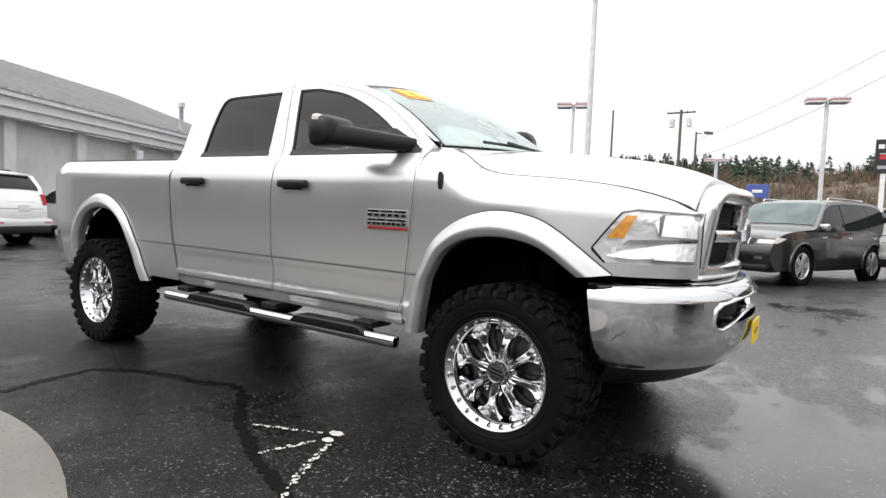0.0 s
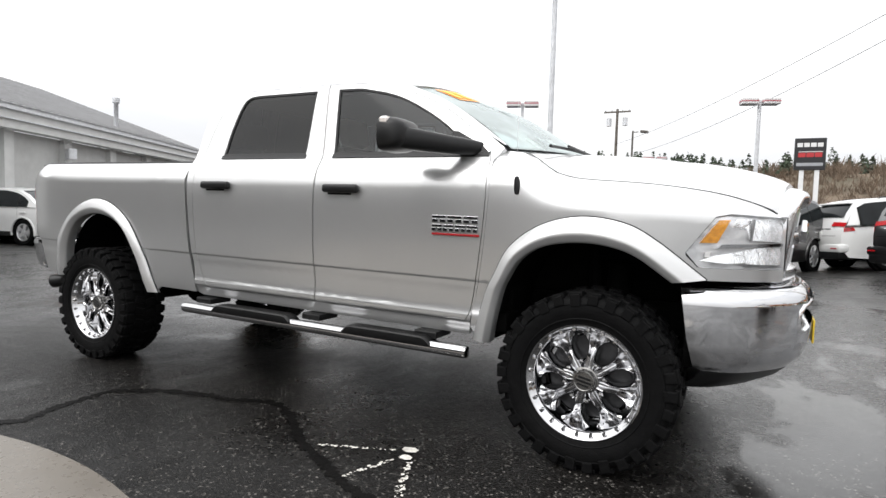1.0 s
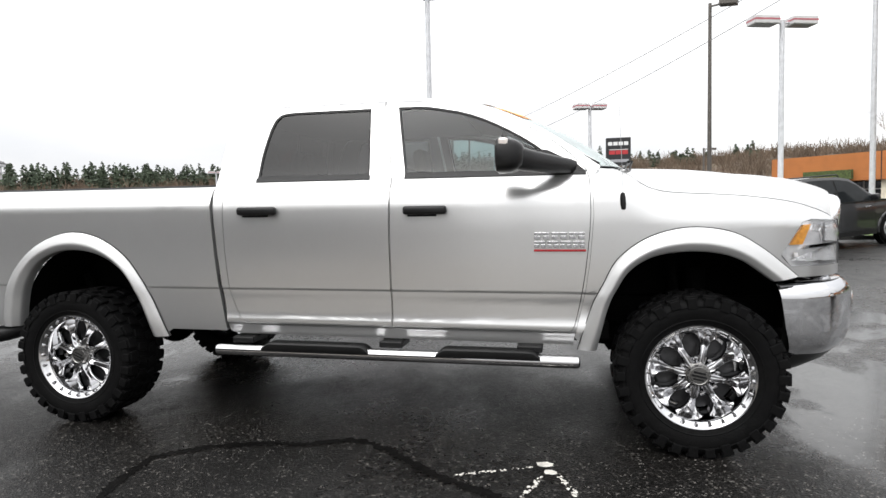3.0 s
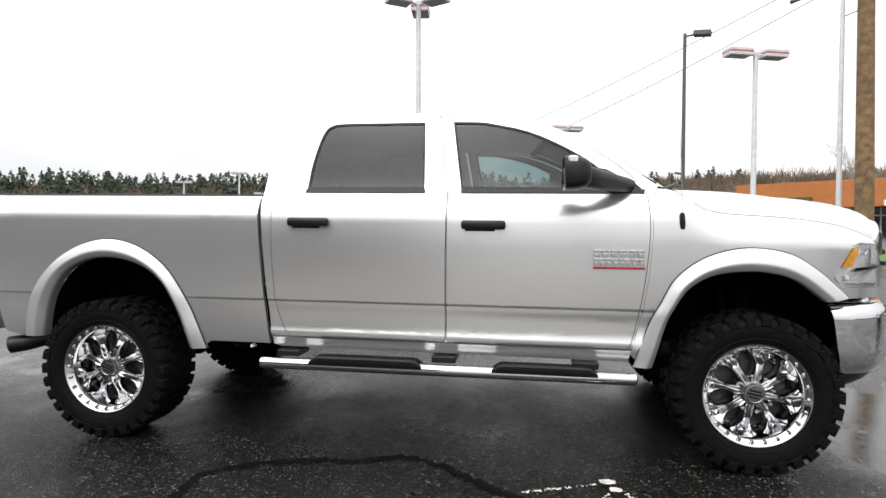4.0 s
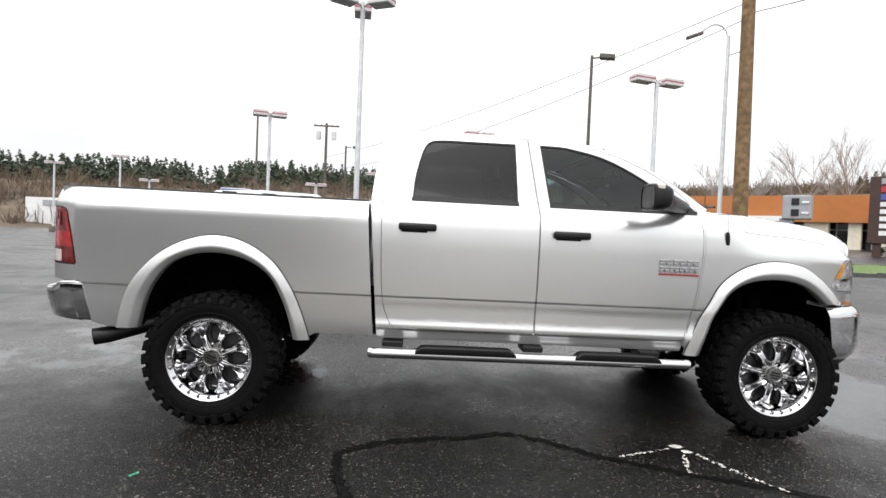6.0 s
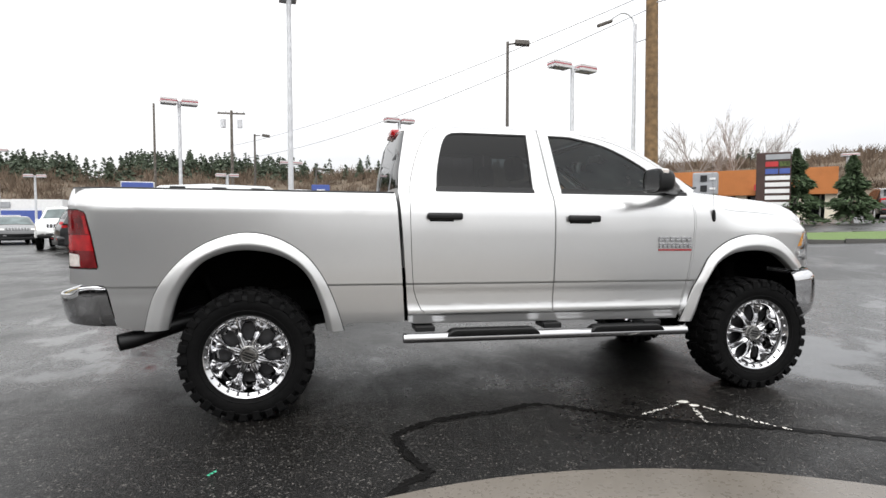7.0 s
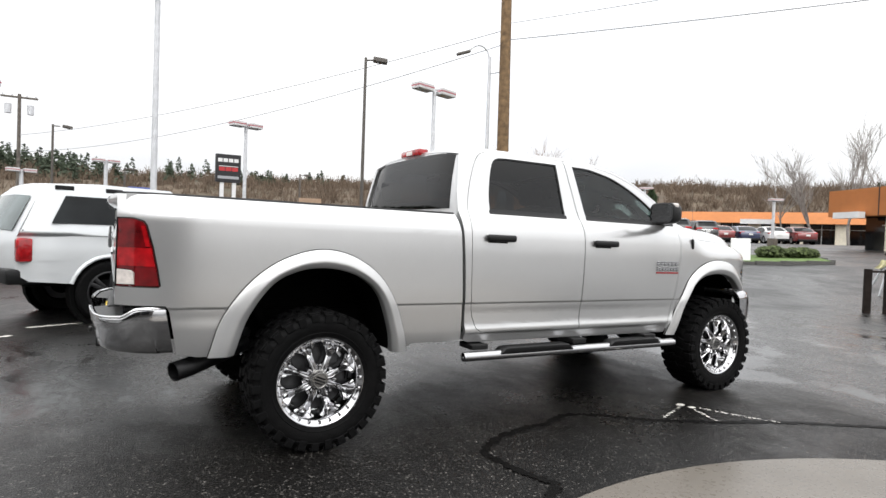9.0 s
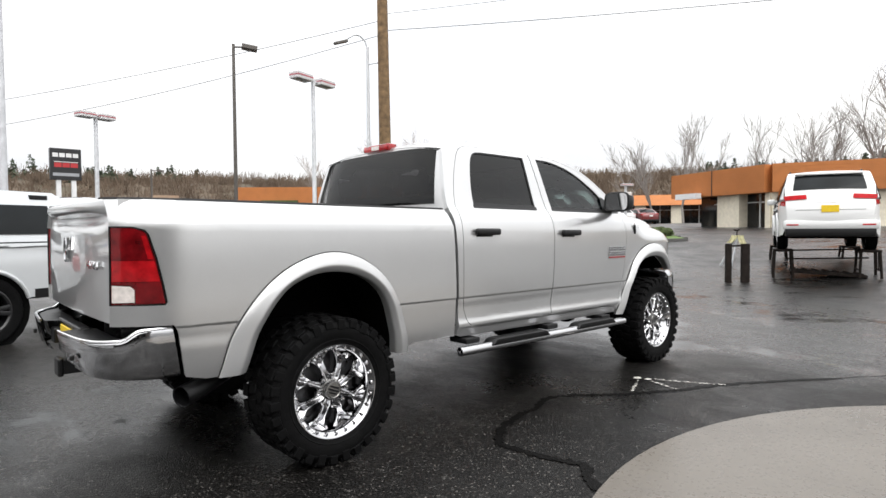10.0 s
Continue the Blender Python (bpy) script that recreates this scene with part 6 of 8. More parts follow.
# the showroom behind the viewer, seen only as a reflection
show = tagged(new("showroom"), "gabled dark showroom building behind the concrete pad", "building")
bm = bmesh.new()
wall_box(bm, (-3.5, -14.0), (-40, -14.0), 12.0, 0.0, 5.0)
part("wall", bm, TAN_DARK, show)
bm = bmesh.new()
ridge = [(-3.0, -20.0, 8.4), (-40.5, -20.0, 8.4)]
eave = [(-3.0, -13.2, 4.9), (-40.5, -13.2, 4.9), (-40.5, -26.8, 4.9), (-3.0, -26.8, 4.9)]
rv, ev = [bm.verts.new(p) for p in ridge], [bm.verts.new(p) for p in eave]
for f in ((ev[0], ev[1], rv[1], rv[0]), (ev[2], ev[3], rv[0], rv[1]), (ev[3], ev[0], rv[0]), (ev[1], ev[2], rv[1]), (ev[0], ev[3], ev[2], ev[1])):
    bm.faces.new(f)
part("roof", bm, ROOF_DARK, show)
for i in range(10):
    bm = bmesh.new()
    wall_box(bm, (-4.6 - i * 3.4, -13.93), (-7.4 - i * 3.4, -13.93), 0.06, 0.3, 3.9)
    part("shop_window", bm, SHOP_GLASS, show)


def shop_row(name, label, pts, z_base, z_fas, z_top, depth, bays, lean=0.0, col=0.7, recess=1.2, piers=None):
    """A row of shops: deep orange fascia over cream piers and dark glass; pts is the front line, from left to right as seen."""
    root = tagged(new(name), label, "building")
    for a, b in zip(pts, pts[1:]):
        run = math.hypot(b[0] - a[0], b[1] - a[1])
        g0 = min(ground_z(*a), ground_z(*b)) - 0.1
        bm = bmesh.new()
        if lean:
            p = [along(a, b, 0, 0.6), along(a, b, run, 0.6), along(a, b, run - lean, -lean * 1.6), along(a, b, lean, -lean * 1.6)]
            lo = [bm.verts.new((*q, z)) for q, z in zip(p, (z_fas, z_fas, z_top, z_top))]
            p = [along(a, b, 0, -depth), along(a, b, run, -depth)]
            bk = [bm.verts.new((*q, z_fas)) for q in p]
            bm.faces.new(lo)
            bm.faces.new((lo[3], lo[2], bk[1], bk[0]))
            bm.faces.new((lo[1], bk[1], lo[2]))
            bm.faces.new((lo[0], lo[3], bk[0]))
        else:
            wall_box(bm, along(a, b, 0, 0.5), along(a, b, run, 0.5), depth, z_fas, z_top)
        part("fascia", bm, ORANGE, root)
        if not lean:
            bm = bmesh.new()
            n = int(run / 0.45)
            for i in range(8):
                wall_box(bm, along(a, b, 0, 0.512), along(a, b, run, 0.512), 0.012, z_fas + (z_top - z_fas) * (i + 0.5) / 8.5, z_fas + (z_top - z_fas) * (i + 0.5) / 8.5 + 0.02)
            part("fascia_ribs", bm, ORANGE, root)
            bm = bmesh.new()
            wall_box(bm, along(a, b, run * 0.48, 0.52), along(a, b, run * 0.48 + 0.06, 0.52), 0.02, z_fas, z_top)
            part("fascia_joint", bm, BROWN_SIGN, root)
        bm = bmesh.new()
        w0 = piers[pts.index(a)][0][0] if piers else 0.05
        wall_box(bm, along(a, b, w0, -recess), along(a, b, run - 0.05, -recess), 0.2, g0, z_fas)
        part("shop_glass", bm, SHOP_GLASS, root)
        for t, wide in (piers[pts.index(a)] if piers else [(i * (run - col) / bays, col) for i in range(bays + 1)]):
            if not wide:
                continue
            bm = bmesh.new()
            wall_box(bm, along(a, b, t, 0.1), along(a, b, t + wide, 0.1), 0.7, g0, z_fas)
            part("pier", bm, CREAM, root)
        for i in range(bays):
            t = (i + 0.5) * run / bays
            if t < w0 + 0.3:
                continue
            bm = bmesh.new()
            wall_box(bm, along(a, b, t - 0.04, 0.05 - recess), along(a, b, t + 0.04, 0.05 - recess), 0.06, g0, z_fas)
            wall_box(bm, along(a, b, t - run / bays * 0.4, 0.05 - recess), along(a, b, t + run / bays * 0.4, 0.05 - recess), 0.06, g0 + (z_fas - g0) * 0.75, g0 + (z_fas - g0) * 0.78)
            part("glazing_bar", bm, METAL_TRIM, root)
    return root


row_a = shop_row("shop_row", "long shop row with a flat orange fascia and dark glass", [(15.9, 41.8), (26.0, 33.0), (31.5, 27.5)], 1.3, 3.0, 4.75, 12, 4)
row_b = shop_row("arcade", "low arcade with a sloping orange roof and cream piers", [(53.0, 41.7), (63.4, 23.5)], 1.6, 3.9, 5.15, 5, 5, 0.7, 1.2)
row_c = shop_row("corner_shop", "corner shop building with deep orange fascia and cream wall", [(31.8, 13.2), (28.95, 6.9), (33.0, -3.5)], 1.4, 3.12, 4.53, 14, 3, 0.0, 1.5, 0.5, [[(1.45, 0.0), (3.35, 1.55), (6.6, 0.3)], [(0.0, 0.3), (3.6, 1.2), (7.4, 1.2), (10.2, 0.9)]])
for root, a, b, t, w, z0, z1, mt in ((row_c, (31.8, 13.2), (28.95, 6.9), 0.95, 1.7, 3.0, 3.32, SIGN_WHITE), (row_a, (26.0, 33.0), (31.5, 27.5), 3.0, 2.2, 3.3, 3.7, SIGN_RED), (row_a, (15.9, 41.8), (26.0, 33.0), 2.2, 2.8, 3.1, 3.7, HEDGE), (row_a, (15.9, 41.8), (26.0, 33.0), 9.0, 3.0, 3.0, 3.35, SIGN_WHITE), (row_b, (53.0, 41.7), (63.4, 23.5), 7.2, 3.0, 3.8, 4.3, SIGN_WHITE)):
    bm = bmesh.new()
    wall_box(bm, along(a, b, t, 1.0), along(a, b, t + w, 1.0), 0.4, z0, z1)
    part("shop_sign", bm, mt, root, "plain shop sign board")
white_hall = tagged(new("white_hall"), "distant white dealership hall with dark glass below", "building")
bm = bmesh.new()
wall_box(bm, (12.6, 51.2), (26.0, 47.2), 10, 2.9, 3.85)
part("fascia", bm, SIGN_WHITE, white_hall)
bm = bmesh.new()
wall_box(bm, (12.8, 51.6), (25.8, 47.6), 9, 0.3, 2.9)
part("shop_glass", bm, SHOP_GLASS, white_hall)
bm = bmesh.new()
wall_box(bm, (12.4, 51.1), (14.4, 50.5), 1.5, 0.3, 4.5)
part("entrance_tower", bm, TAN, white_hall, "tan entrance block")
for k in range(7):
    bm = bmesh.new()
    p = along((12.8, 51.6), (25.8, 47.6), 2.0 + 1.6 * k, 0.05)
    box(bm, p[0] - 0.08, p[0] + 0.08, p[1] - 0.08, p[1] + 0.08, 0.5, 2.9)
    part("mullion", bm, SIGN_WHITE, white_hall)
bm = bmesh.new()
wall_box(bm, (17.2, 49.75), (19.2, 49.15), 0.2, 3.1, 3.65)
part("logo_shape", bm, SIGN_RED, white_hall)
far_hall = tagged(new("collision_shop"), "white workshop wall with blue sign bands", "building")
bm = bmesh.new()
wall_box(bm, (-46.0, 66.0), (-29.0, 66.0), 12, 0.0, 3.5)
part("wall", bm, SIGN_WHITE, far_hall)
for x0, x1, z0, z1, mt in ((-44.0, -34.0, 2.6, 3.2, SIGN_GREY), (-41.5, -31.0, 0.9, 2.3, SIGN_BLUE), (-38.5, -33.0, 1.4, 1.8, SIGN_WHITE)):
    bm = bmesh.new()
    y = 65.9 if mt is not SIGN_WHITE else 65.8
    wall_box(bm, (x0, y), (x1, y), 0.08, z0, z1)
    part("sign_band", bm, mt, far_hall)


# ---- light poles, signs, wires ----
def lamp_head(bm, c, yaw, pitch=0.0, size=(0.78, 0.42, 0.24), slots=True):
    m = Matrix.Translation(c) @ Matrix.Rotation(yaw, 4, "Z") @ Matrix.Rotation(pitch, 4, "Y")
    sx, sy, sz = size
    box(bm, -sx / 2, sx / 2, -sy / 2, sy / 2, -sz / 2, sz / 2, 0.02, m)
    if slots:
        box(bm, -sx / 2 - 0.004, sx / 2 + 0.004, -sy / 2 - 0.004, sy / 2 + 0.004, -sz * 0.08, sz * 0.14, 0, m, 1)
    box(bm, -sx / 2 + 0.05, sx / 2 - 0.05, -sy / 2 + 0.04, sy / 2 - 0.04, -sz / 2 - 0.012, -sz / 2 + 0.01, 0, m, 2)


def lot_lamp(x, y, top, heads, r=0.075, yaw=0.0, reach=0.62, size=(0.78, 0.42, 0.24)):
    root = tagged(new("lot_lamp"), "tall pale car-lot lamp post with boxy red-striped heads", "street lamp", group="car lot lamp posts")
    z0 = ground_z(x, y)
    root.location = (x, y, z0)
    top -= z0
    bm = bmesh.new()
    tube(bm, [(0, 0, 0), (0, 0, top - 0.05)], [r, r * 0.85], 12)
    part("pole", bm, GALV, root, "", True)
    bm = bmesh.new()
    box(bm, -0.22, 0.22, -0.22, 0.22, 0, 0.5, 0.03)
    part("pole_base", bm, CONCRETE, root)
    for k in range(heads):
        a = yaw + (2 * math.pi * k / heads)
        c, s = math.cos(a), math.sin(a)
        bm = bmesh.new()
        tube(bm, [(0, 0, top - 0.15), (c * 0.3, s * 0.3, top - 0.1)], 0.035, 8)
        part("arm", bm, GALV, root)
        bm = bmesh.new()
        lamp_head(bm, (c * reach, s * reach, top - 0.08), a, 0.0, size)
        part("lamp_head", bm, [LAMP_WHITE, LAMP_RED, LAMP_GLASS], root)
    return root


lot_lamp(-2.2, 10.95, 7.35, 3, 0.075, radians(-25), 0.55, (0.62, 0.46, 0.24))
lot_lamp(7.74, 15.75, 7.05, 2, 0.085, radians(18), 0.62, (0.80, 0.45, 0.24))
lot_lamp(2.42, 24.6, 6.35, 2, 0.09, radians(18), 0.42, (0.66, 0.5, 0.24))
lot_lamp(-7.5, 22.9, 6.55, 2, 0.08, radians(18), 0.42, (0.66, 0.5, 0.26))
lot_lamp(-31.5, 47.0, 6.0, 2, 0.09, radians(18), 0.4, (0.6, 0.45, 0.2))
lot_lamp(-27.0, 49.0, 7.0, 2, 0.09, radians(18), 0.4, (0.6, 0.45, 0.2))
lot_lamp(-22.0, 43.5, 4.6, 2, 0.09, radians(18), 0.4, (0.6, 0.45, 0.2))
lot_lamp(-7.5, 36.0, 4.3, 2, 0.12, radians(18), 0.4, (0.6, 0.45, 0.2))
lot_lamp(-3.4, 36.0, 5.2, 2, 0.12, radians(18), 0.4, (0.6, 0.45, 0.2))
lot_lamp(26.5, 22.0, 4.9, 1, 0.10, radians(-30), 0.1, (0.8, 0.4, 0.15))
lot_lamp(33.0, 17.5, 4.4, 1, 0.10, radians(-30), 0.1, (0.8, 0.4, 0.15))


def cobra(x, y, top, mat, arm, head_mat, label, r=0.09, curved=False):
    root = tagged(new("street_lamp"), label, "street lamp")
    z0 = ground_z(x, y)
    root.location = (x, y, z0)
    top -= z0
    bm = bmesh.new()
    tube(bm, [(0, 0, 0), (0, 0, top)], [r, r * 0.75], 12)
    part("pole", bm, mat, root, "", True)
    bm = bmesh.new()
    if curved:
        tube(bm, curve_points([(0, 0, top - 0.25), (arm[0] * 0.12, arm[1] * 0.12, top + 0.22), (arm[0] * 0.5, arm[1] * 0.5, top + 0.40), (arm[0], arm[1], top + 0.1)], 14), 0.035, 8)
    else:
        tube(bm, [(0, 0, top - 0.12), (arm[0] * 0.5, arm[1] * 0.5, top - 0.1)], 0.04, 8)
    part("arm", bm, mat, root)
    bm = bmesh.new()
    a = math.atan2(arm[1], arm[0])
    if curved:
        box(bm, -0.3, 0.3, -0.09, 0.09, -0.05, 0.06, 0.03, Matrix.Translation((arm[0] * 1.15, arm[1] * 1.15, top)) @ Matrix.Rotation(a, 4, "Z") @ Matrix.Rotation(0.35, 4, "Y"))
    else:
        box(bm, -0.32, 0.32, -0.2, 0.2, -0.1, 0.1, 0.03, Matrix.Translation((arm[0], arm[1], top - 0.1)) @ Matrix.Rotation(a, 4, "Z") @ Matrix.Rotation(0.12, 4, "Y"))
    part("lamp_head", bm, head_mat, root)
    return root


cobra(6.78, 20.6, 9.25, DARK_POLE, (0.6, -0.25), DARK_POLE, "slim dark bronze shoebox street lamp", 0.085)
cobra(-6.9, 47.1, 8.5, DARK_POLE, (0.9, 0.1), DARK_POLE, "slim dark bronze shoebox street lamp", 0.1)
cobra(10.25, 15.75, 8.7, GALV, (-1.0, 0.15), DARK_POLE, "pale steel street lamp with a curved arm", 0.085, True)
cobra(15.5, 62.0, 7.8, DARK_POLE, (0.9, 0.1), DARK_POLE, "far dark street lamp", 0.12)
cobra(-2.0, 62.0, 7.0, DARK_POLE, (0.6, 0.1), DARK_POLE, "far dark street lamp", 0.12)


def utility_pole(x, y, top, lean, cross, r, mat=None):
    root = tagged(new("utility_pole"), "brown wooden utility pole" + (" with crossarm and insulators" if cross else ", leaning slightly"), "utility pole", group="utility poles")
    z0 = ground_z(x, y)
    root.location = (x, y, z0)
    top -= z0
    bm = bmesh.new()
    tube(bm, [(lean * k / 6 * top * -1, 0, top * k / 6) for k in range(7)], [r * (1 - 0.04 * k) for k in range(7)], 14)
    part("pole", bm, mat or POLE_WOOD, root, "", True)
    if cross:
        bm = bmesh.new()
        box(bm, -1.25, 1.25, -0.06, 0.06, top - 0.35, top - 0.2, 0.01)
        part("crossarm", bm, mat or POLE_WOOD, root)
        for dx in (-1.1, -0.5, 0.5, 1.1):
            bm = bmesh.new()
            lathe(bm, [(0.05, top - 0.2), (0.06, top - 0.1), (0.03, top - 0.02), (0.001, top)], 8, "z")
            bmesh.ops.translate(bm, vec=(dx, 0, 0), verts=bm.verts)
            part("insulator", bm, GALV, root)
        for dx in (-0.75, 0.75):
            bm = bmesh.new()
            tube(bm, [(dx, 0, top - 1.6), (dx, 0, top - 0.85)], 0.24, 12)
            part("transformer", bm, GALV, root, "grey transformer can", True)
    return root


utility_pole(10.75, 15.25, 13.5, 0.012, False, 0.26)
utility_pole(-9.7, 54.0, 11.6, 0.0, True, 0.16, OLD_WOOD)
utility_pole(-17.9, 59.5, 13.0, 0.0, False, 0.13, OLD_WOOD)


def wire(name, a, b, sag, r=0.014):
    cu = bpy.data.curves.new(name, "CURVE")
    cu.dimensions, cu.bevel_depth, cu.bevel_resolution = "3D", r, 1
    sp = cu.splines.new("POLY")
    n = 28
    sp.points.add(n)
    for i in range(n + 1):
        t = i / n
        p = Vector(a).lerp(Vector(b), t)
        sp.points[i].co = (p.x, p.y, p.z - sag * 4 * t * (1 - t), 1)
    ob = new(name, cu)
    cu.materials.append(SIGN_GREY)
    return tagged(ob, "thin black overhead cable between poles", "cable", group="overhead cables")


wire("overhead_cable", (10.6, 15.2, 9.15), (-9.7, 54.0, 6.95), 1.0, 0.017)
wire("overhead_cable", (10.6, 15.2, 9.71), (-9.7, 54.0, 8.3), 0.65, 0.017)
wire("overhead_cable", (10.6, 15.2, 9.3), (42.0, -22.0, 12.3), 0.6, 0.02)
wire("overhead_cable", (10.6, 15.2, 9.95), (42.0, -22.0, 14.6), 0.5)
wire("overhead_cable", (10.25, 15.75, 8.0), (10.7, 15.25, 8.1), 0.0, 0.02)


def sign_tower(name, label, x, y, yaw, w, z0, z1, posts, face, bars, post_mat):
    root = tagged(new(name), label, "sign")
    g0 = ground_z(x, y)
    root.matrix_basis = Matrix.Translation((x, y, 0)) @ Matrix.Rotation(yaw, 4, "Z")
    bm = bmesh.new()
    box(bm, -w / 2, w / 2, -0.25, 0.25, z0, z1, 0.03)
    part("cabinet", bm, face, root)
    for px in posts:
        bm = bmesh.new()
        box(bm, px - 0.16, px + 0.16, -0.16, 0.16, g0 - 0.05, z0 + 0.02, 0.01)
        part("post", bm, post_mat, root)
    for x0, x1, h0, h1, mt in bars:
        bm = bmesh.new()
        box(bm, x0, x1, -0.275, -0.25, h0, h1, 0.008)
        part("sign_bar", bm, mt, root)
    return root


sgn = [(-0.9 + 0.46 * k, -0.52 + 0.46 * k, 7.3, 7.62, SIGN_WHITE) for k in range(4)] + [(-0.8 + 0.56 * k, -0.3 + 0.56 * k, 6.5, 6.85, SIGN_RED) for k in range(3)] + [(-0.8, 0.85, 6.9, 6.95, SIGN_WHITE), (-0.9, 0.9, 5.8, 6.05, SIGN_GREY)]
sign_tower("dealer_sign", "tall black dealer sign with pale and red bars on two posts", 6.0, 51.5, radians(0), 2.15, 5.5, 8.0, (-0.5, 0.55), SIGN_BLACK, sgn, SIGN_WHITE)
sign_tower("tenant_sign", "dark brown roadside sign with rows of pale and coloured panels", 20.4, 20.3, radians(-42), 1.5, 1.6, 4.6, (-0.4, 0.4), BROWN_SIGN,
           [(-0.35, 0.7, 4.25, 4.5, SIGN_GREY), (-0.35, 0.2, 3.9, 4.15, SIGN_RED), (0.25, 0.7, 3.9, 4.15, HEDGE), (-0.35, 0.2, 3.55, 3.8, SIGN_BLUE), (0.25, 0.7, 3.55, 3.8, SIGN_BLUE)] + [(-0.35, 0.7, 3.25 - 0.32 * k, 3.45 - 0.32 * k, SIGN_WHITE) for k in range(5)], BROWN_SIGN)
sign_tower("direction_sign", "small grey direction sign with two dark squares on a post", 9.6, 10.45, radians(-40), 0.66, 2.05, 2.68, (-0.24,), SIGN_GREY, [(-0.12, 0.06, 2.42, 2.6, SIGN_BLACK), (-0.12, 0.06, 2.13, 2.31, SIGN_BLACK), (0.12, 0.28, 2.46, 2.52, SIGN_WHITE), (0.12, 0.28, 2.18, 2.24, SIGN_WHITE)], SIGN_GREY)
sign_tower("blue_sign", "wide blue roadside sign with pale lettering bars", -13.5, 38.0, radians(10), 2.0, 3.2, 3.85, (0.0,), SIGN_WHITE, [(-0.95, 0.95, 3.25, 3.8, SIGN_BLUE), ], SIGN_WHITE)
sign_tower("blue_sign", "small blue roadside sign on a white post", -1.5, 40.0, radians(5), 1.3, 3.0, 3.9, (-0.5,), SIGN_BLUE, [(-0.3, 0.3, 3.35, 3.55, SIGN_WHITE)], SIGN_WHITE)

# ---- street side: grass strip, hedge, board ----
near_edge = [(24.0, 0.8), (20.5, 4.2), (17.6, 6.1), (15.3, 7.3), (13.0, 9.0), (10.6, 11.6), (8.4, 14.4), (5.6, 18.6)]
strip = [(x, y) for x, y in near_edge[2:]] + [(9.2, 20.5), (11.8, 16.6), (13.8, 14.0), (16.0, 11.6), (18.4, 9.6), (19.2, 7.4)]
tagged(flat_shape("grass_strip", strip, 0.085, GRASS), "strip of rough green grass beside the street", "grass", kind="structure")
kb = strip + strip[:1]
bm = bmesh.new()
for a, b in zip(kb, kb[1:]):
    n = max(1, int(math.hypot(b[0] - a[0], b[1] - a[1]) / 0.8))
    for i in range(n):
        p = (a[0] + (b[0] - a[0]) * i / n, a[1] + (b[1] - a[1]) * i / n)
        q = (a[0] + (b[0] - a[0]) * (i + 1) / n, a[1] + (b[1] - a[1]) * (i + 1) / n)
        z = (ground_z(*p) + ground_z(*q)) / 2
        wall_box(bm, p, along(p, q, math.hypot(q[0] - p[0], q[1] - p[1]) - 0.012), 0.12, z - 0.05, z + 0.095)
tagged(part("kerb", bm, KERB), "wet dark concrete kerb round the grass strip", "kerb", kind="structure")


def tuft_cloud(rng, n, centre, size, leaf):
    """Small leaf quads scattered over an uneven mound."""
    vs, fs = [], []
    for _ in range(n):
        d = Vector((rng.gauss(0, 1), rng.gauss(0, 1), rng.gauss(0, 1))).normalized()
        r = 0.75 + 0.3 * rng.random() + 0.12 * math.sin(7 * d.x) * math.cos(6 * d.y)
        p = Vector((centre[0] + d.x * size[0] * r, centre[1] + d.y * size[1] * r, centre[2] + d.z * size[2] * r))
        u = Vector((rng.gauss(0, 1), rng.gauss(0, 1), rng.gauss(0, 1))).normalized() * leaf
        v = u.orthogonal().normalized() * leaf * 0.6
        i = len(vs)
        vs += [tuple(p - u), tuple(p + v), tuple(p + u), tuple(p - v)]
        fs.append((i, i + 1, i + 2, i + 3))
    return vs, fs


def mesh_thing(name, vs, fs, mat, parent=None):
    me = bpy.data.meshes.new(name)
    me.from_pydata(vs, [], fs)
    return link_mesh(name, me, mat, parent)


rng = random.Random(12)
for x, y, sx, sy, sz in ((16.6, 9.1, 0.7, 0.5, 0.24), (17.9, 8.3, 0.6, 0.5, 0.23), (18.6, 7.65, 0.6, 0.5, 0.20)):
    v, f = tuft_cloud(rng, 1600, (0, 0, sz * 0.7), (sx, sy, sz), 0.07)
    ob = mesh_thing("hedge_bush", v, f, HEDGE)
    ob.location = (x, y, ground_z(x, y) + 0.08)
    tagged(ob, "low clipped green bush on the grass strip", "bush", group="bushes on the strip")
board = tagged(new("sandwich_board"), "white folding sandwich board on the grass", "sign")
board.matrix_basis = Matrix.Translation((15.6, 8.0, ground_z(15.6, 8.0) + 0.08)) @ Matrix.Rotation(radians(-50), 4, "Z")
for s in (-1, 1):
    bm = bmesh.new()
    box(bm, -0.3, 0.3, -0.015, 0.015, 0, 0.75, 0.004, Matrix.Translation((0, s * 0.16, 0)) @ Matrix.Rotation(radians(12 * s), 4, "X"))
    part("leaf", bm, SIGN_WHITE, board)
bm = bmesh.new()
box(bm, -0.15, 0.2, -0.19, -0.185, 0.35, 0.5, 0, Matrix.Rotation(radians(-10), 4, "X") @ Matrix.Translation((0, 0.09, 0)))
part("print_bar", bm, SIGN_RED, board)


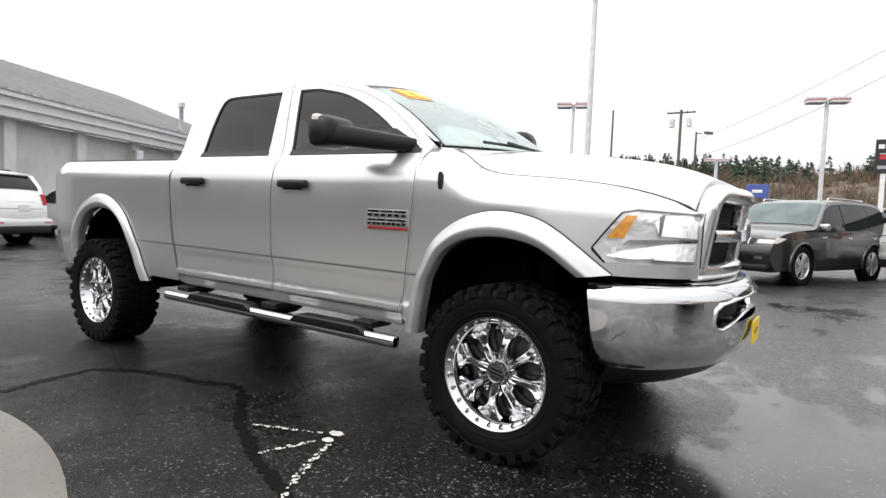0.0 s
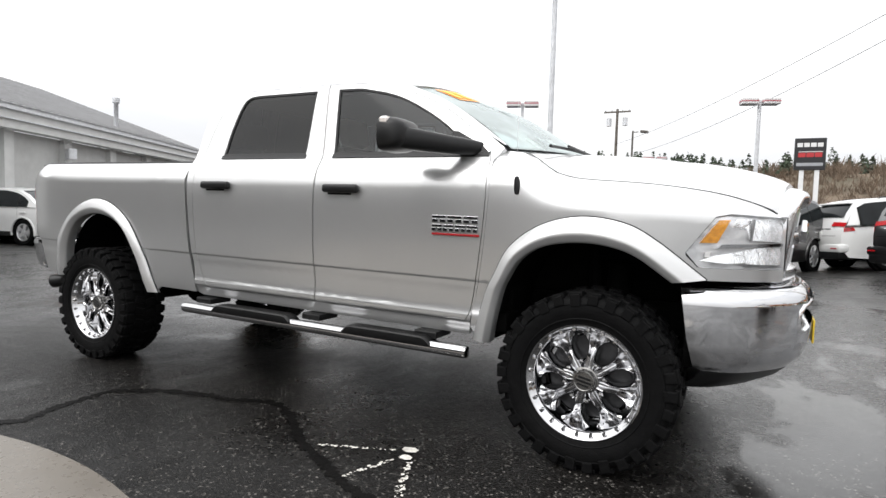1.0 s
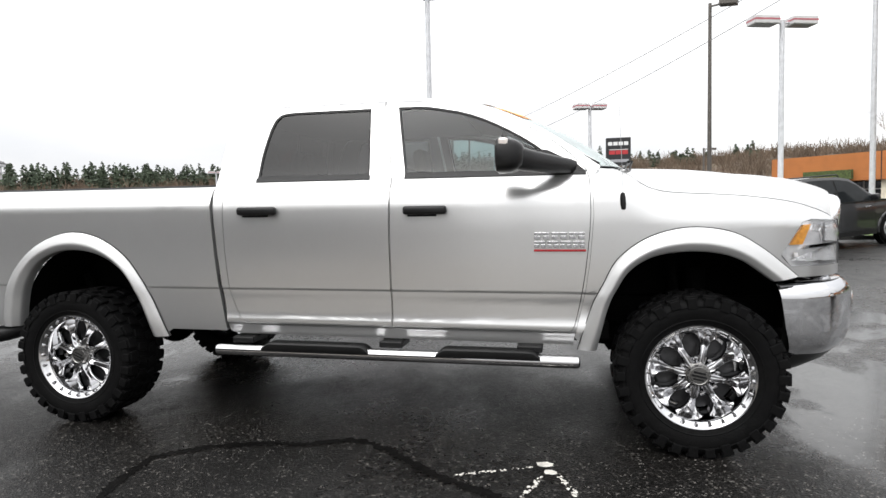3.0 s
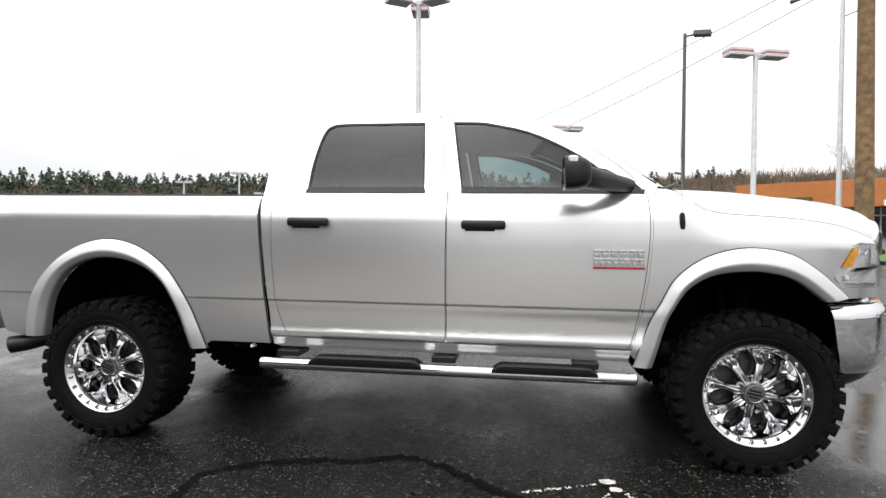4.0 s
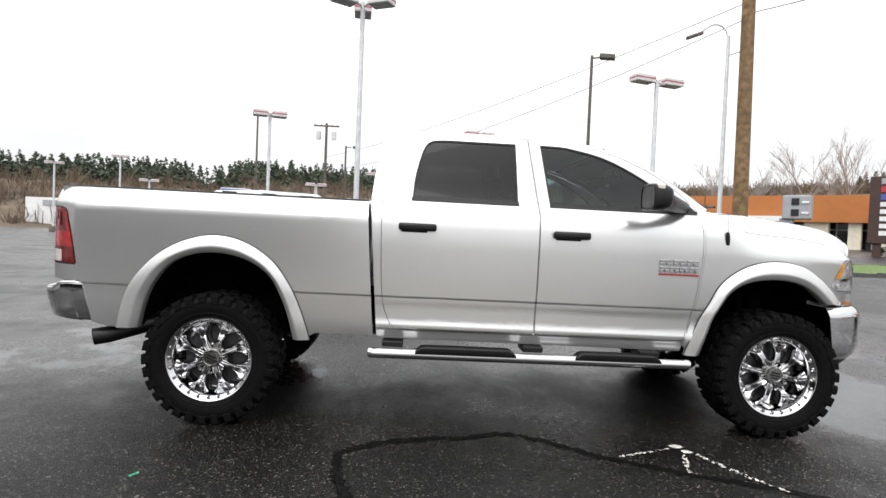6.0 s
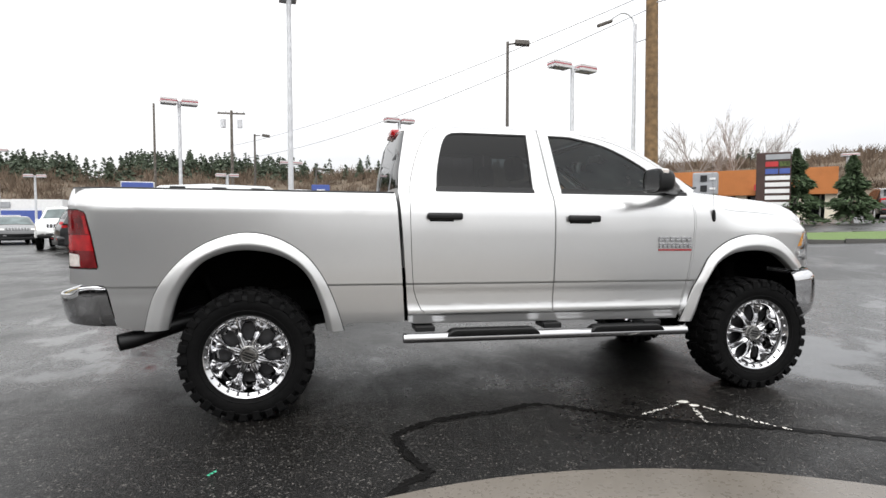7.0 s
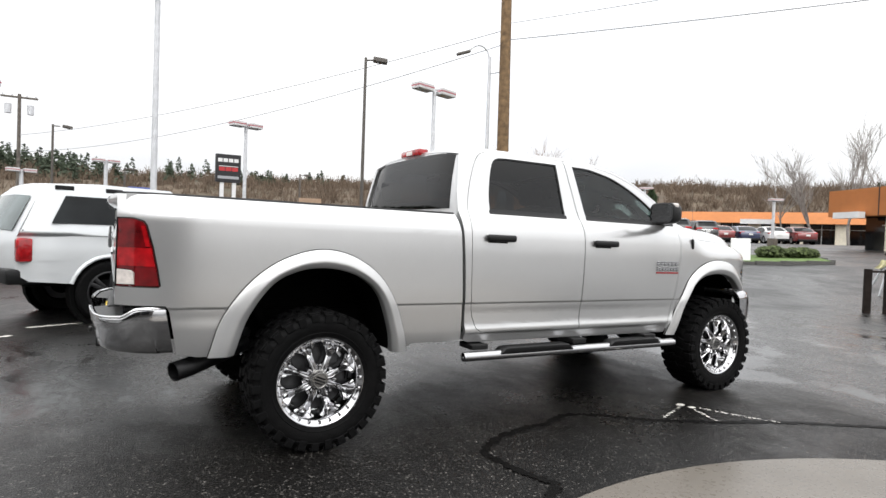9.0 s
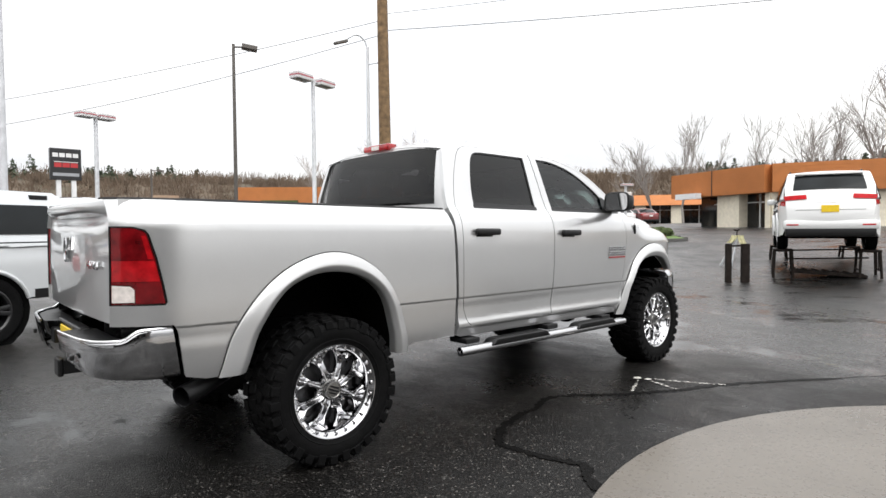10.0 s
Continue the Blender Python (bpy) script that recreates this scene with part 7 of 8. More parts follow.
# ---- other vehicles ----
PROFILES = {
    "suv": [(0.0, 0.30), (-0.004, 0.40), (0.0, 0.52), (0.012, 0.60), (0.045, 0.80), (0.085, 0.945), (0.115, 0.975), (0.20, 0.992), (0.35, 1.0), (0.50, 0.985), (0.575, 0.945), (0.70, 0.665), (0.735, 0.635), (0.86, 0.61), (0.935, 0.582), (0.975, 0.535), (0.99, 0.455), (1.0, 0.36), (0.992, 0.26), (0.98, 0.20)],
    "sedan": [(0.005, 0.28), (0.0, 0.42), (0.005, 0.60), (0.02, 0.66), (0.12, 0.70), (0.22, 0.88), (0.30, 0.965), (0.40, 1.0), (0.50, 0.99), (0.57, 0.95), (0.71, 0.68), (0.75, 0.645), (0.88, 0.575), (0.965, 0.49), (0.995, 0.38), (0.992, 0.25), (0.985, 0.19)],
    "canopy": [(0.0, 0.36), (-0.003, 0.44), (0.0, 0.60), (0.045, 0.90), (0.07, 0.965), (0.20, 0.99), (0.365, 0.985), (0.395, 0.93), (0.42, 0.945), (0.48, 0.965), (0.575, 0.955), (0.61, 0.925), (0.70, 0.70), (0.735, 0.665), (0.87, 0.64), (0.955, 0.59), (0.985, 0.50), (0.995, 0.40), (0.985, 0.32), (0.97, 0.28)],
    "pickup": [(0.0, 0.36), (-0.003, 0.44), (0.0, 0.66), (0.01, 0.675), (0.36, 0.675), (0.37, 0.69), (0.385, 0.90), (0.41, 0.97), (0.50, 1.0), (0.58, 0.985), (0.62, 0.94), (0.71, 0.70), (0.745, 0.67), (0.87, 0.645), (0.955, 0.60), (0.985, 0.50), (0.995, 0.40), (0.985, 0.32), (0.97, 0.28)],
}


def make_car(kind, label, cat, colour, x, y, yaw, L=4.7, W=1.9, H=1.75, base=2.8, r=0.37, front=0.95, z=None, plate=None, glass=None, group="", tall_lamps=False):
    """A parked car facing +x before it is turned by yaw; its middle stands at x, y."""
    prof = PROFILES[kind]
    body_mat, glass_m = PAINTS[colour], glass or CAR_GLASS
    nm = {"suv": "parked_suv", "sedan": "parked_car", "canopy": "parked_pickup", "pickup": "parked_pickup"}[kind]
    root = tagged(new(nm), label, cat, group)
    gz0 = ground_z(x, y) if z is None else z
    slope = math.atan((ground_z(x + 1, y) - ground_z(x - 1, y)) / 2) if z is None else 0.0
    root.matrix_basis = Matrix.Translation((x, y, gz0)) @ Matrix.Rotation(-slope, 4, "Y") @ Matrix.Rotation(yaw, 4, "Z")
    pts = [((px - 0.5) * L, pz * H) for px, pz in prof]
    top = graph([(p[0], p[1]) for p in sorted(pts[3:-3])])
    belt = 0.62 * H if kind != "sedan" else 0.66 * H
    zb = 0.17 * H if kind in ("suv", "sedan") else 0.29 * H
    fx, rx = L / 2 - front, L / 2 - front - base

    def half(xx, zz):
        w = W / 2
        if zz > belt:
            w *= 1 - 0.23 * ((zz - belt) / (H - belt)) ** 1.15
        else:
            w *= 1 - 0.035 * ((belt - zz) / belt) ** 2 - 0.02 * math.exp(-((zz - belt) / (0.08 * H)) ** 2)
        e = max(0.0, abs(xx) / (L / 2) - 0.80) / 0.20
        return w * (1 - 0.16 * e ** 2.4)

    arches = []
    for cx in (rx, fx):
        ra = r * 1.17
        zc = r
        a0 = math.asin(min(1, max(-1, (zb - zc) / ra)))
        arches.append([(cx + ra * math.cos(a), zc + ra * math.sin(a)) for a in [math.pi - a0 - (math.pi - 2 * a0) * i / 12 for i in range(13)]])
    outline = pts + [(L / 2 - 0.12, zb)] + arches[1][::-1] + arches[0][::-1] + [(-L / 2 + 0.12, zb + 0.04)]
    for s in (-1, 1):
        panel("body_side", outline, lambda u, v, s=s: (u, s * half(u, v), v), body_mat, root, steps(-L / 2, L / 2, 14), [belt - 0.12, belt - 0.04, belt, belt + 0.05, belt + 0.2, H * 0.9, zb + 0.15, 0.45 * H], [], 0, flip=s > 0)
        # side glass in panes
        ribs = {"suv": (-0.425, 0.195), "sedan": (-0.315, 0.205), "canopy": (-0.092, 0.207), "pickup": (-0.112, 0.203)}[kind]
        xs0 = {"suv": (-0.42, -0.26, -0.03, 0.19), "sedan": (-0.31, -0.24, -0.02, 0.20), "canopy": (-0.46, -0.13, -0.09, 0.06, 0.205), "pickup": (-0.11, 0.05, 0.20)}[kind]
        lo = [(ribs[0] * L + (ribs[1] - ribs[0]) * L * k / 14, belt + 0.012) for k in range(15)]
        hi = [(u, max(belt + 0.03, top(u) - 0.07)) for u, _ in lo][::-1]
        panel("window_band", lo + hi, lambda u, v, s=s: (u, s * (half(u, v) + 0.002), v), GAP, root, [], [belt + 0.15, belt + 0.3], [], 0.004, "black pillars and seals between the panes", flip=s > 0)
        bm = bmesh.new()
        tube(bm, [(u, s * (half(u, belt) + 0.004), belt + 0.006) for u, _ in lo], 0.008, 6)
        part("belt_trim", bm, CHROME if colour in ("grey", "white") and kind == "suv" else BLACK_TRIM, root, "", True)
        for arch in arches:
            bm = bmesh.new()
            tube(bm, [(u, s * (half(u, v) + 0.004), v) for u, v in arch], 0.026, 8)
            part("arch_lip", bm, body_mat, root, "", True)
        for i, (u0, u1) in enumerate(zip(xs0, xs0[1:])):
            if kind == "canopy" and i == 1:
                continue
            if kind == "canopy" and i == 0:
                loop = [(-0.435 * L, belt + 0.16), (-0.15 * L, belt + 0.16), (-0.145 * L, belt + 0.2), (-0.155 * L, H * 0.895), (-0.40 * L, H * 0.895), (-0.43 * L, belt + 0.22)]
                panel("canopy_window", loop, lambda u, v, s=s: (u, s * (half(u, v) + 0.016), v), glass_m, root, [x * L for x in (-0.42, -0.36, -0.3, -0.24, -0.18)], [belt + 0.1, belt + 0.2, belt + 0.3, belt + 0.4], [], 0.02, flip=s > 0)
                panel("canopy_seam", [(-0.49 * L, belt + 0.05), (-0.12 * L, belt + 0.05), (-0.12 * L, belt + 0.065), (-0.49 * L, belt + 0.065)], lambda u, v, s=s: (u, s * (half(u, v) + 0.003), v), GAP, root, [-0.3 * L], [], [], 0, flip=s > 0)
                continue
            u0, u1 = u0 * L + 0.022, u1 * L - 0.022
            n = 6
            lo = [(u0 + (u1 - u0) * k / n, belt + 0.025) for k in range(n + 1)]
            hi = [(u, max(belt + 0.06, top(u) - 0.085)) for u, _ in lo][::-1]
            if hi[0][1] - belt < 0.1:
                hi = hi[1:]
            panel("side_window", lo + hi, lambda u, v, s=s: (u, s * (half(u, v) + 0.007), v), glass_m, root, [], [belt + 0.15, belt + 0.3], [], 0.006, flip=s > 0)
        sill = [(rx + r * 1.3, zb - 0.02), (fx - r * 1.3, zb - 0.02), (fx - r * 1.3, zb + 0.10), (rx + r * 1.3, zb + 0.10)]
        panel("sill", sill, lambda u, v, s=s: (u, s * (half(u, v) + 0.008), v), BLACK_TRIM, root, [], [], [], 0.02, flip=s > 0)
        for u in xs0[1:]:
            if kind == "canopy" and u < -0.12:
                continue
            panel("door_gap", [(u * L, zb + 0.12), (u * L + 0.008, zb + 0.12), (u * L + 0.008, belt), (u * L, belt)], lambda a, b, s=s: (a, s * (half(a, b) + 0.002), b), GAP, root, [], [belt - 0.3, belt - 0.1], [], 0, flip=s > 0)
            bm = bmesh.new()
            yy = s * (half(u * L - 0.3, belt - 0.12) + 0.012)
            box(bm, u * L - 0.30, u * L - 0.12, yy - 0.02, yy + 0.02, belt - 0.15, belt - 0.115, 0.008)
            part("door_handle", bm, CHROME if colour in ("grey", "black") else body_mat, root)
        bm = bmesh.new()
        mx = xs0[-1] * L - 0.06
        box(bm, mx - 0.05, mx + 0.06, min(s * (W / 2 - 0.02), s * (W / 2 + 0.17)), max(s * (W / 2 - 0.02), s * (W / 2 + 0.17)), belt + 0.01, belt + 0.16, 0.035)
        part("door_mirror", bm, CHROME if colour == "grey" else body_mat, root, "", True)
        # lamps wrap the corners
        if kind in ("canopy", "pickup"):
            bm = bmesh.new()
            box(bm, -L / 2 - 0.012, -L / 2 + 0.16, min(s * (W / 2 - 0.2), s * (W / 2 - 0.065)), max(s * (W / 2 - 0.2), s * (W / 2 - 0.065)), 0.44 * H, 0.60 * H, 0.03)
            part("tail_lamp", bm, RED_LENS, root, "red tail lamp", True)
        else:
            zt = 0.615 if kind == "suv" else 0.63
            panel("tail_lamp", [(-L / 2 + 0.03, (zt - 0.065) * H), (-L / 2 + 0.24, (zt - 0.05) * H), (-L / 2 + 0.20, zt * H), (-L / 2 + 0.04, zt * H)], lambda u, v, s=s: (u, s * (half(u, v) + 0.008), v), RED_LENS, root, [-L / 2 + 0.1], [], [], 0.01, "red tail lamp", flip=s > 0)
        panel("headlamp_side", [(L / 2 - 0.32, 0.525 * H), (L / 2 - 0.10, 0.47 * H), (L / 2 - 0.045, 0.48 * H), (L / 2 - 0.12, 0.545 * H)], lambda u, v, s=s: (u, s * (half(u, v) + 0.008), v), WHITE_LENS, root, [L / 2 - 0.2], [], [], 0.01, flip=s > 0)
        for cx in (fx, rx):
            wh = new("wheel")
            wh.parent = root
            wh.matrix_basis = Matrix.Translation((cx, s * (W / 2 - 0.115), r)) @ (Matrix.Rotation(math.pi, 4, "Z") if s > 0 else Matrix.Identity(4))
            bm = bmesh.new()
            lathe(bm, [(r * 0.66, -0.10), (r * 0.74, -0.115), (r * 0.93, -0.112), (r, -0.085), (r, 0.085), (r * 0.93, 0.11), (r * 0.66, 0.10)], 28)
            part("tyre", bm, RUBBER, wh, "", True)
            bm = bmesh.new()
            lathe(bm, [(r * 0.68, -0.103), (r * 0.64, -0.108), (r * 0.60, -0.09), (r * 0.58, 0.05), (0.001, 0.055)], 24)
            for k in range(5):
                for d in (-0.16, 0.16):
                    box(bm, 0.03, r * 0.64, -0.104, -0.07, -0.027, 0.027, 0.009, Matrix.Rotation(2 * math.pi * k / 5 + d, 4, "Y"))
            lathe(bm, [(0.07, -0.07), (0.065, -0.105), (0.001, -0.108)], 16)
            part("rim", bm, BLACK_ALLOY if kind == "canopy" else ALLOY, wh, "", True)
            bm = bmesh.new()
            lathe(bm, [(r * 1.18, 0.05), (r * 1.18, -0.09), (0.001, 0.12)], 20)
            part("wheel_well", bm, DARK, wh)
    # the skin over the top, from tail to nose
    rows = []
    for px, pz in pts:
        row = []
        w = half(px, pz)
        end = max(0.0, abs(px) / (L / 2) - 0.86) / 0.14
        for k in range(11):
            t = -1 + k / 5
            bow = 0.10 * min(1, end) * (1 - t * t) * (1 if px > 0 else -1)
            row.append((px + bow, t * w, pz + (0.035 if pz > 0.6 * H else 0.0) * (1 - t * t)))
        rows.append(row)
    sheet("body_top", rows, body_mat, root)

    def patch(name, i0, i1, ta, tb, k0, k1, mat, lift=0.008, label=""):
        """A piece laid on the skin between two stations of the profile and two fractions of the half width."""
        line = pts[i0:i1 + 1]
        cum = [0.0]
        for a, b in zip(line, line[1:]):
            cum.append(cum[-1] + math.hypot(b[0] - a[0], b[1] - a[1]))
        qs = sorted({k0, k1} | {c / cum[-1] for c in cum if k0 < c / cum[-1] < k1})
        rr = []
        for q in qs:
            d = q * cum[-1]
            k = max(i for i in range(len(line) - 1) if cum[i] <= d + 1e-9)
            a, b = line[k], line[k + 1]
            u = (d - cum[k]) / (cum[k + 1] - cum[k])
            nrm = Vector((-(b[1] - a[1]), 0, b[0] - a[0])).normalized() * lift
            px, pz = a[0] + (b[0] - a[0]) * u, a[1] + (b[1] - a[1]) * u
            w = half(px, pz)
            end = max(0.0, abs(px) / (L / 2) - 0.86) / 0.14
            row = []
            for k in range(11):
                t = ta + (tb - ta) * k / 10
                bow = 0.10 * min(1, end) * (1 - t * t) * (1 if px > 0 else -1)
                row.append((px + bow + nrm.x, t * w, pz + (0.035 if pz > 0.6 * H else 0.0) * (1 - t * t) + nrm.z))
            rr.append(row)
        return sheet(name, rr, mat, root, label)

    def cross_glass(name, i0, i1, t0, k0, k1, mat=None):
        return patch(name, i0, i1, -t0, t0, k0, k1, mat or glass_m)

    n_last = len(pts) - 1
    for s in (-1, 1):
        lo, hi = sorted((s * 0.64, s * 0.985))
        patch("headlamp", n_last - 4, n_last - 3, lo, hi, 0.30, 0.80, WHITE_LENS, 0.010, "clear headlamp")
        lo, hi = sorted((s * 0.66, s * 0.84))
        patch("fog_lamp", n_last - 2, n_last - 1, lo, hi, 0.30, 0.62, CHROME, 0.010)
        if tall_lamps:
            lo, hi = sorted((s * 0.80, s * 0.97))
            patch("tail_lamp_inner", 2, 4, lo, hi, 0.10, 0.62, CAR_RED, 0.014, "tall red tail lamp")
        elif kind in ("suv", "sedan"):
            lo, hi = sorted((s * (0.50 if kind == "suv" else 0.62), s * 0.995))
            k = (3, 5, 0.05, 0.20) if kind == "suv" else (2, 3, 0.42, 0.98)
            patch("tail_lamp_inner", k[0], k[1], lo, hi, k[2], k[3], CAR_RED, 0.014, "red tail lamp")
    patch("grille", n_last - 4, n_last - 3, -0.56, 0.56, 0.1, 0.95, BLACK_TRIM, 0.010)
    for k in range(7):
        t = -0.45 + 0.15 * k
        patch("grille_slot", n_last - 4, n_last - 3, t - 0.012, t + 0.012, 0.1, 0.95, CHROME, 0.018)
    patch("lower_intake", n_last - 2, n_last - 1, -0.6, 0.6, 0.35, 0.9, BLACK_TRIM, 0.010)

    if kind == "suv":
        cross_glass("windscreen", 10, 11, 0.90, 0.03, 0.93, CAR_GLASS_PALE)
        cross_glass("rear_window", 3, 5, 0.80, 0.38, 0.92)
        patch("tailgate_trim", 2, 3, -0.52, 0.52, 0.86, 0.97, CHROME, 0.012)
        patch("tailgate_seam", 1, 2, -0.80, 0.80, 0.80, 0.84, GAP, 0.009)
        patch("tailgate_seam", 0, 1, -0.80, 0.80, 0.05, 0.09, GAP, 0.009)
        bm = bmesh.new()
        wx, wz = pts[4]
        tube(bm, [(wx - 0.02, 0.0, 0.635 * H), (wx - 0.005, -0.2, 0.69 * H), (wx, -0.42, 0.71 * H)], 0.011, 6)
        part("rear_wiper", bm, BLACK_TRIM, root, "", True)
        for s in (-1, 1):
            bm = bmesh.new()
            tube(bm, [(-L / 2 + 0.25, s * W * 0.30, zb + 0.05), (-L / 2 - 0.09, s * W * 0.30, zb + 0.05)], 0.034, 12)
            part("exhaust_tip", bm, STEEL, root, "dull steel exhaust tip", True)
        # body-coloured bumper roll with two reflectors, roof spoiler
        bm = bmesh.new()
        box(bm, -L / 2 - 0.125, -L / 2 + 0.2, -W * 0.455, W * 0.455, zb + 0.16, zb + 0.36, 0.06)
        part("bumper_cover", bm, body_mat, root, "", True)
        for s in (-1, 1):
            bm = bmesh.new()
            ya, yb = sorted((s * W * 0.30, s * W * 0.42))
            box(bm, -L / 2 - 0.133, -L / 2 - 0.10, ya, yb, zb + 0.245, zb + 0.275, 0.005)
            part("bumper_reflector", bm, CAR_RED, root, "red reflector")
        sx, sz = pts[5]
        bm = bmesh.new()
        box(bm, sx - 0.10, sx + 0.16, -W * 0.33, W * 0.33, sz - 0.005, sz + 0.035, 0.014)
        part("roof_spoiler", bm, body_mat, root, "", True)
    elif kind == "sedan":
        cross_glass("windscreen", 9, 10, 0.90, 0.03, 0.95, CAR_GLASS_PALE)
        cross_glass("rear_window", 4, 6, 0.86, 0.1, 0.9)
    elif kind == "canopy":
        cross_glass("windscreen", 11, 12, 0.90, 0.03, 0.95, CAR_GLASS_PALE)
        cross_glass("rear_window", 2, 3, 0.8, 0.12, 0.92, CAR_GLASS_PALE)
        for k in range(3):
            for s in (-1, 1):
                bm = bmesh.new()
                px = (-0.40 + k * 0.115) * L
                yy = s * (half(px, H * 0.96) + 0.005)
                box(bm, px - 0.11, px + 0.11, yy - 0.02, yy + 0.02, H * 0.935, H * 0.965, 0.008)
                part("canopy_vent", bm, BLACK_TRIM, root)
    else:
        cross_glass("windscreen", 10, 11, 0.90, 0.03, 0.95, CAR_GLASS_PALE)
    bm = bmesh.new()
    box(bm, L / 2 - 0.3, L / 2 + 0.10, -W * 0.42, W * 0.42, zb - 0.02, zb + 0.13, 0.04)
    part("front_bumper", bm, BLACK_TRIM, root, "", True)
    bm = bmesh.new()
    box(bm, -L / 2 - 0.11, -L / 2 + 0.3, -W * 0.43, W * 0.43, zb + 0.0, zb + 0.20, 0.04)
    part("rear_bumper", bm, BLACK_TRIM, root, "", True)
    bm = bmesh.new()
    box(bm, -L / 2 + 0.15, L / 2 - 0.15, -W / 2 + 0.2, W / 2 - 0.2, zb - 0.04, zb + 0.12, 0.02)
    part("underbody", bm, DARK, root)
    bm = bmesh.new()
    pz = 0.47 * H
    box(bm, -L / 2 - 0.122, -L / 2 - 0.09, -0.16, 0.16, pz, pz + 0.15, 0.004)
    part("number_plate", bm, plate or WHITE_CARD, root)
    if kind == "suv":
        for s in (-1, 1):
            bm = bmesh.new()
            yy = s * W * 0.36
            tube(bm, [(-0.30 * L, yy, H * 0.985), (-0.29 * L, yy, H * 1.015), (0.02 * L, yy, H * 1.02), (0.03 * L, yy, H * 0.985)], 0.016, 6)
            part("roof_rail", bm, BLACK_TRIM if colour != "grey" else CHROME, root)
    return root


def yaw_of(hx, hy):
    return math.atan2(hy, hx)


make_car("suv", "dark grey SUV with chrome mirrors parked on the lot", "car", "grey", 2.37, 12.29, yaw_of(-0.42, -0.907), 4.86, 1.96, 1.80, 2.95, 0.40)
make_car("suv", "white compact SUV parked tail towards the lane", "car", "white", 6.15, 14.6, yaw_of(0.9, 0.44), 4.62, 1.86, 1.70, 2.70, 0.36)
make_car("suv", "black compact SUV with a yellow plate card", "car", "black", 7.25, 11.9, yaw_of(0.9, 0.44), 4.62, 1.86, 1.70, 2.70, 0.36, plate=YELLOW)
make_car("suv", "dark grey SUV parked in the row behind", "car", "grey", 7.3, 18.6, yaw_of(0.9, 0.44), 4.9, 1.95, 1.80, 2.9, 0.385)
make_car("canopy", "lifted silver-white pickup with a white canopy", "truck", "silver", -1.89, 6.26, yaw_of(0.925, 0.38), 5.35, 1.88, 1.90, 3.45, 0.42, 0.85)
make_car("suv", "dark red SUV parked in a row", "car", "red", -5.31, 13.84, yaw_of(0.925, 0.38), 4.75, 1.86, 1.74, 2.78, 0.37)
make_car("suv", "black SUV parked in a row", "car", "black", -9.5, 21.9, yaw_of(0.88, 0.475), 4.8, 1.9, 1.8, 2.8, 0.38)
make_car("pickup", "white pickup parked nose to the lane", "truck", "white", -13.2, 26.0, yaw_of(0.25, -0.97), 5.6, 2.0, 1.9, 3.6, 0.42, 0.95)
make_car("sedan", "dark car in the far row", "car", "black", -18.3, 32.0, yaw_of(0.5, -0.86), 4.7, 1.85, 1.5, 2.8, 0.34)
make_car("sedan", "white car in the far row", "car", "white", -22.5, 36.0, yaw_of(0.5, -0.86), 4.7, 1.85, 1.5, 2.8, 0.34)
make_car("suv", "white boxy wagon parked nose to the wall", "car", "white", -15.1, 1.6, yaw_of(-0.90, -0.44), 4.5, 1.9, 1.80, 2.65, 0.36, tall_lamps=True)
make_car("sedan", "white sedan parked along the service building", "car", "white", -16.4, 5.6, yaw_of(-0.93, -0.2), 4.8, 1.85, 1.55, 2.8, 0.35)
make_car("sedan", "white sedan parked along the service building", "car", "white", -18.0, 9.0, yaw_of(-0.93, -0.2), 4.8, 1.85, 1.5, 2.8, 0.35)
for i, (cx, cy, c, k) in enumerate(((45.0, 30.0, "red", "sedan"), (47.0, 29.0, "blue", "sedan"), (48.6, 27.4, "white", "sedan"), (50.0, 25.8, "red", "sedan"), (31.5, 24.0, "grey", "suv"), (36.5, 28.5, "white", "sedan"), (38.5, 27.0, "black", "suv"))):
    make_car(k, {"red": "red", "blue": "dark blue", "white": "white", "grey": "dark grey", "black": "black"}[c] + " car parked before the shop row", "car", c, cx, cy, yaw_of(0.6, 0.8), 4.7, 1.85, 1.5 if k == "sedan" else 1.75, 2.8, 0.34, group="cars before the shops")

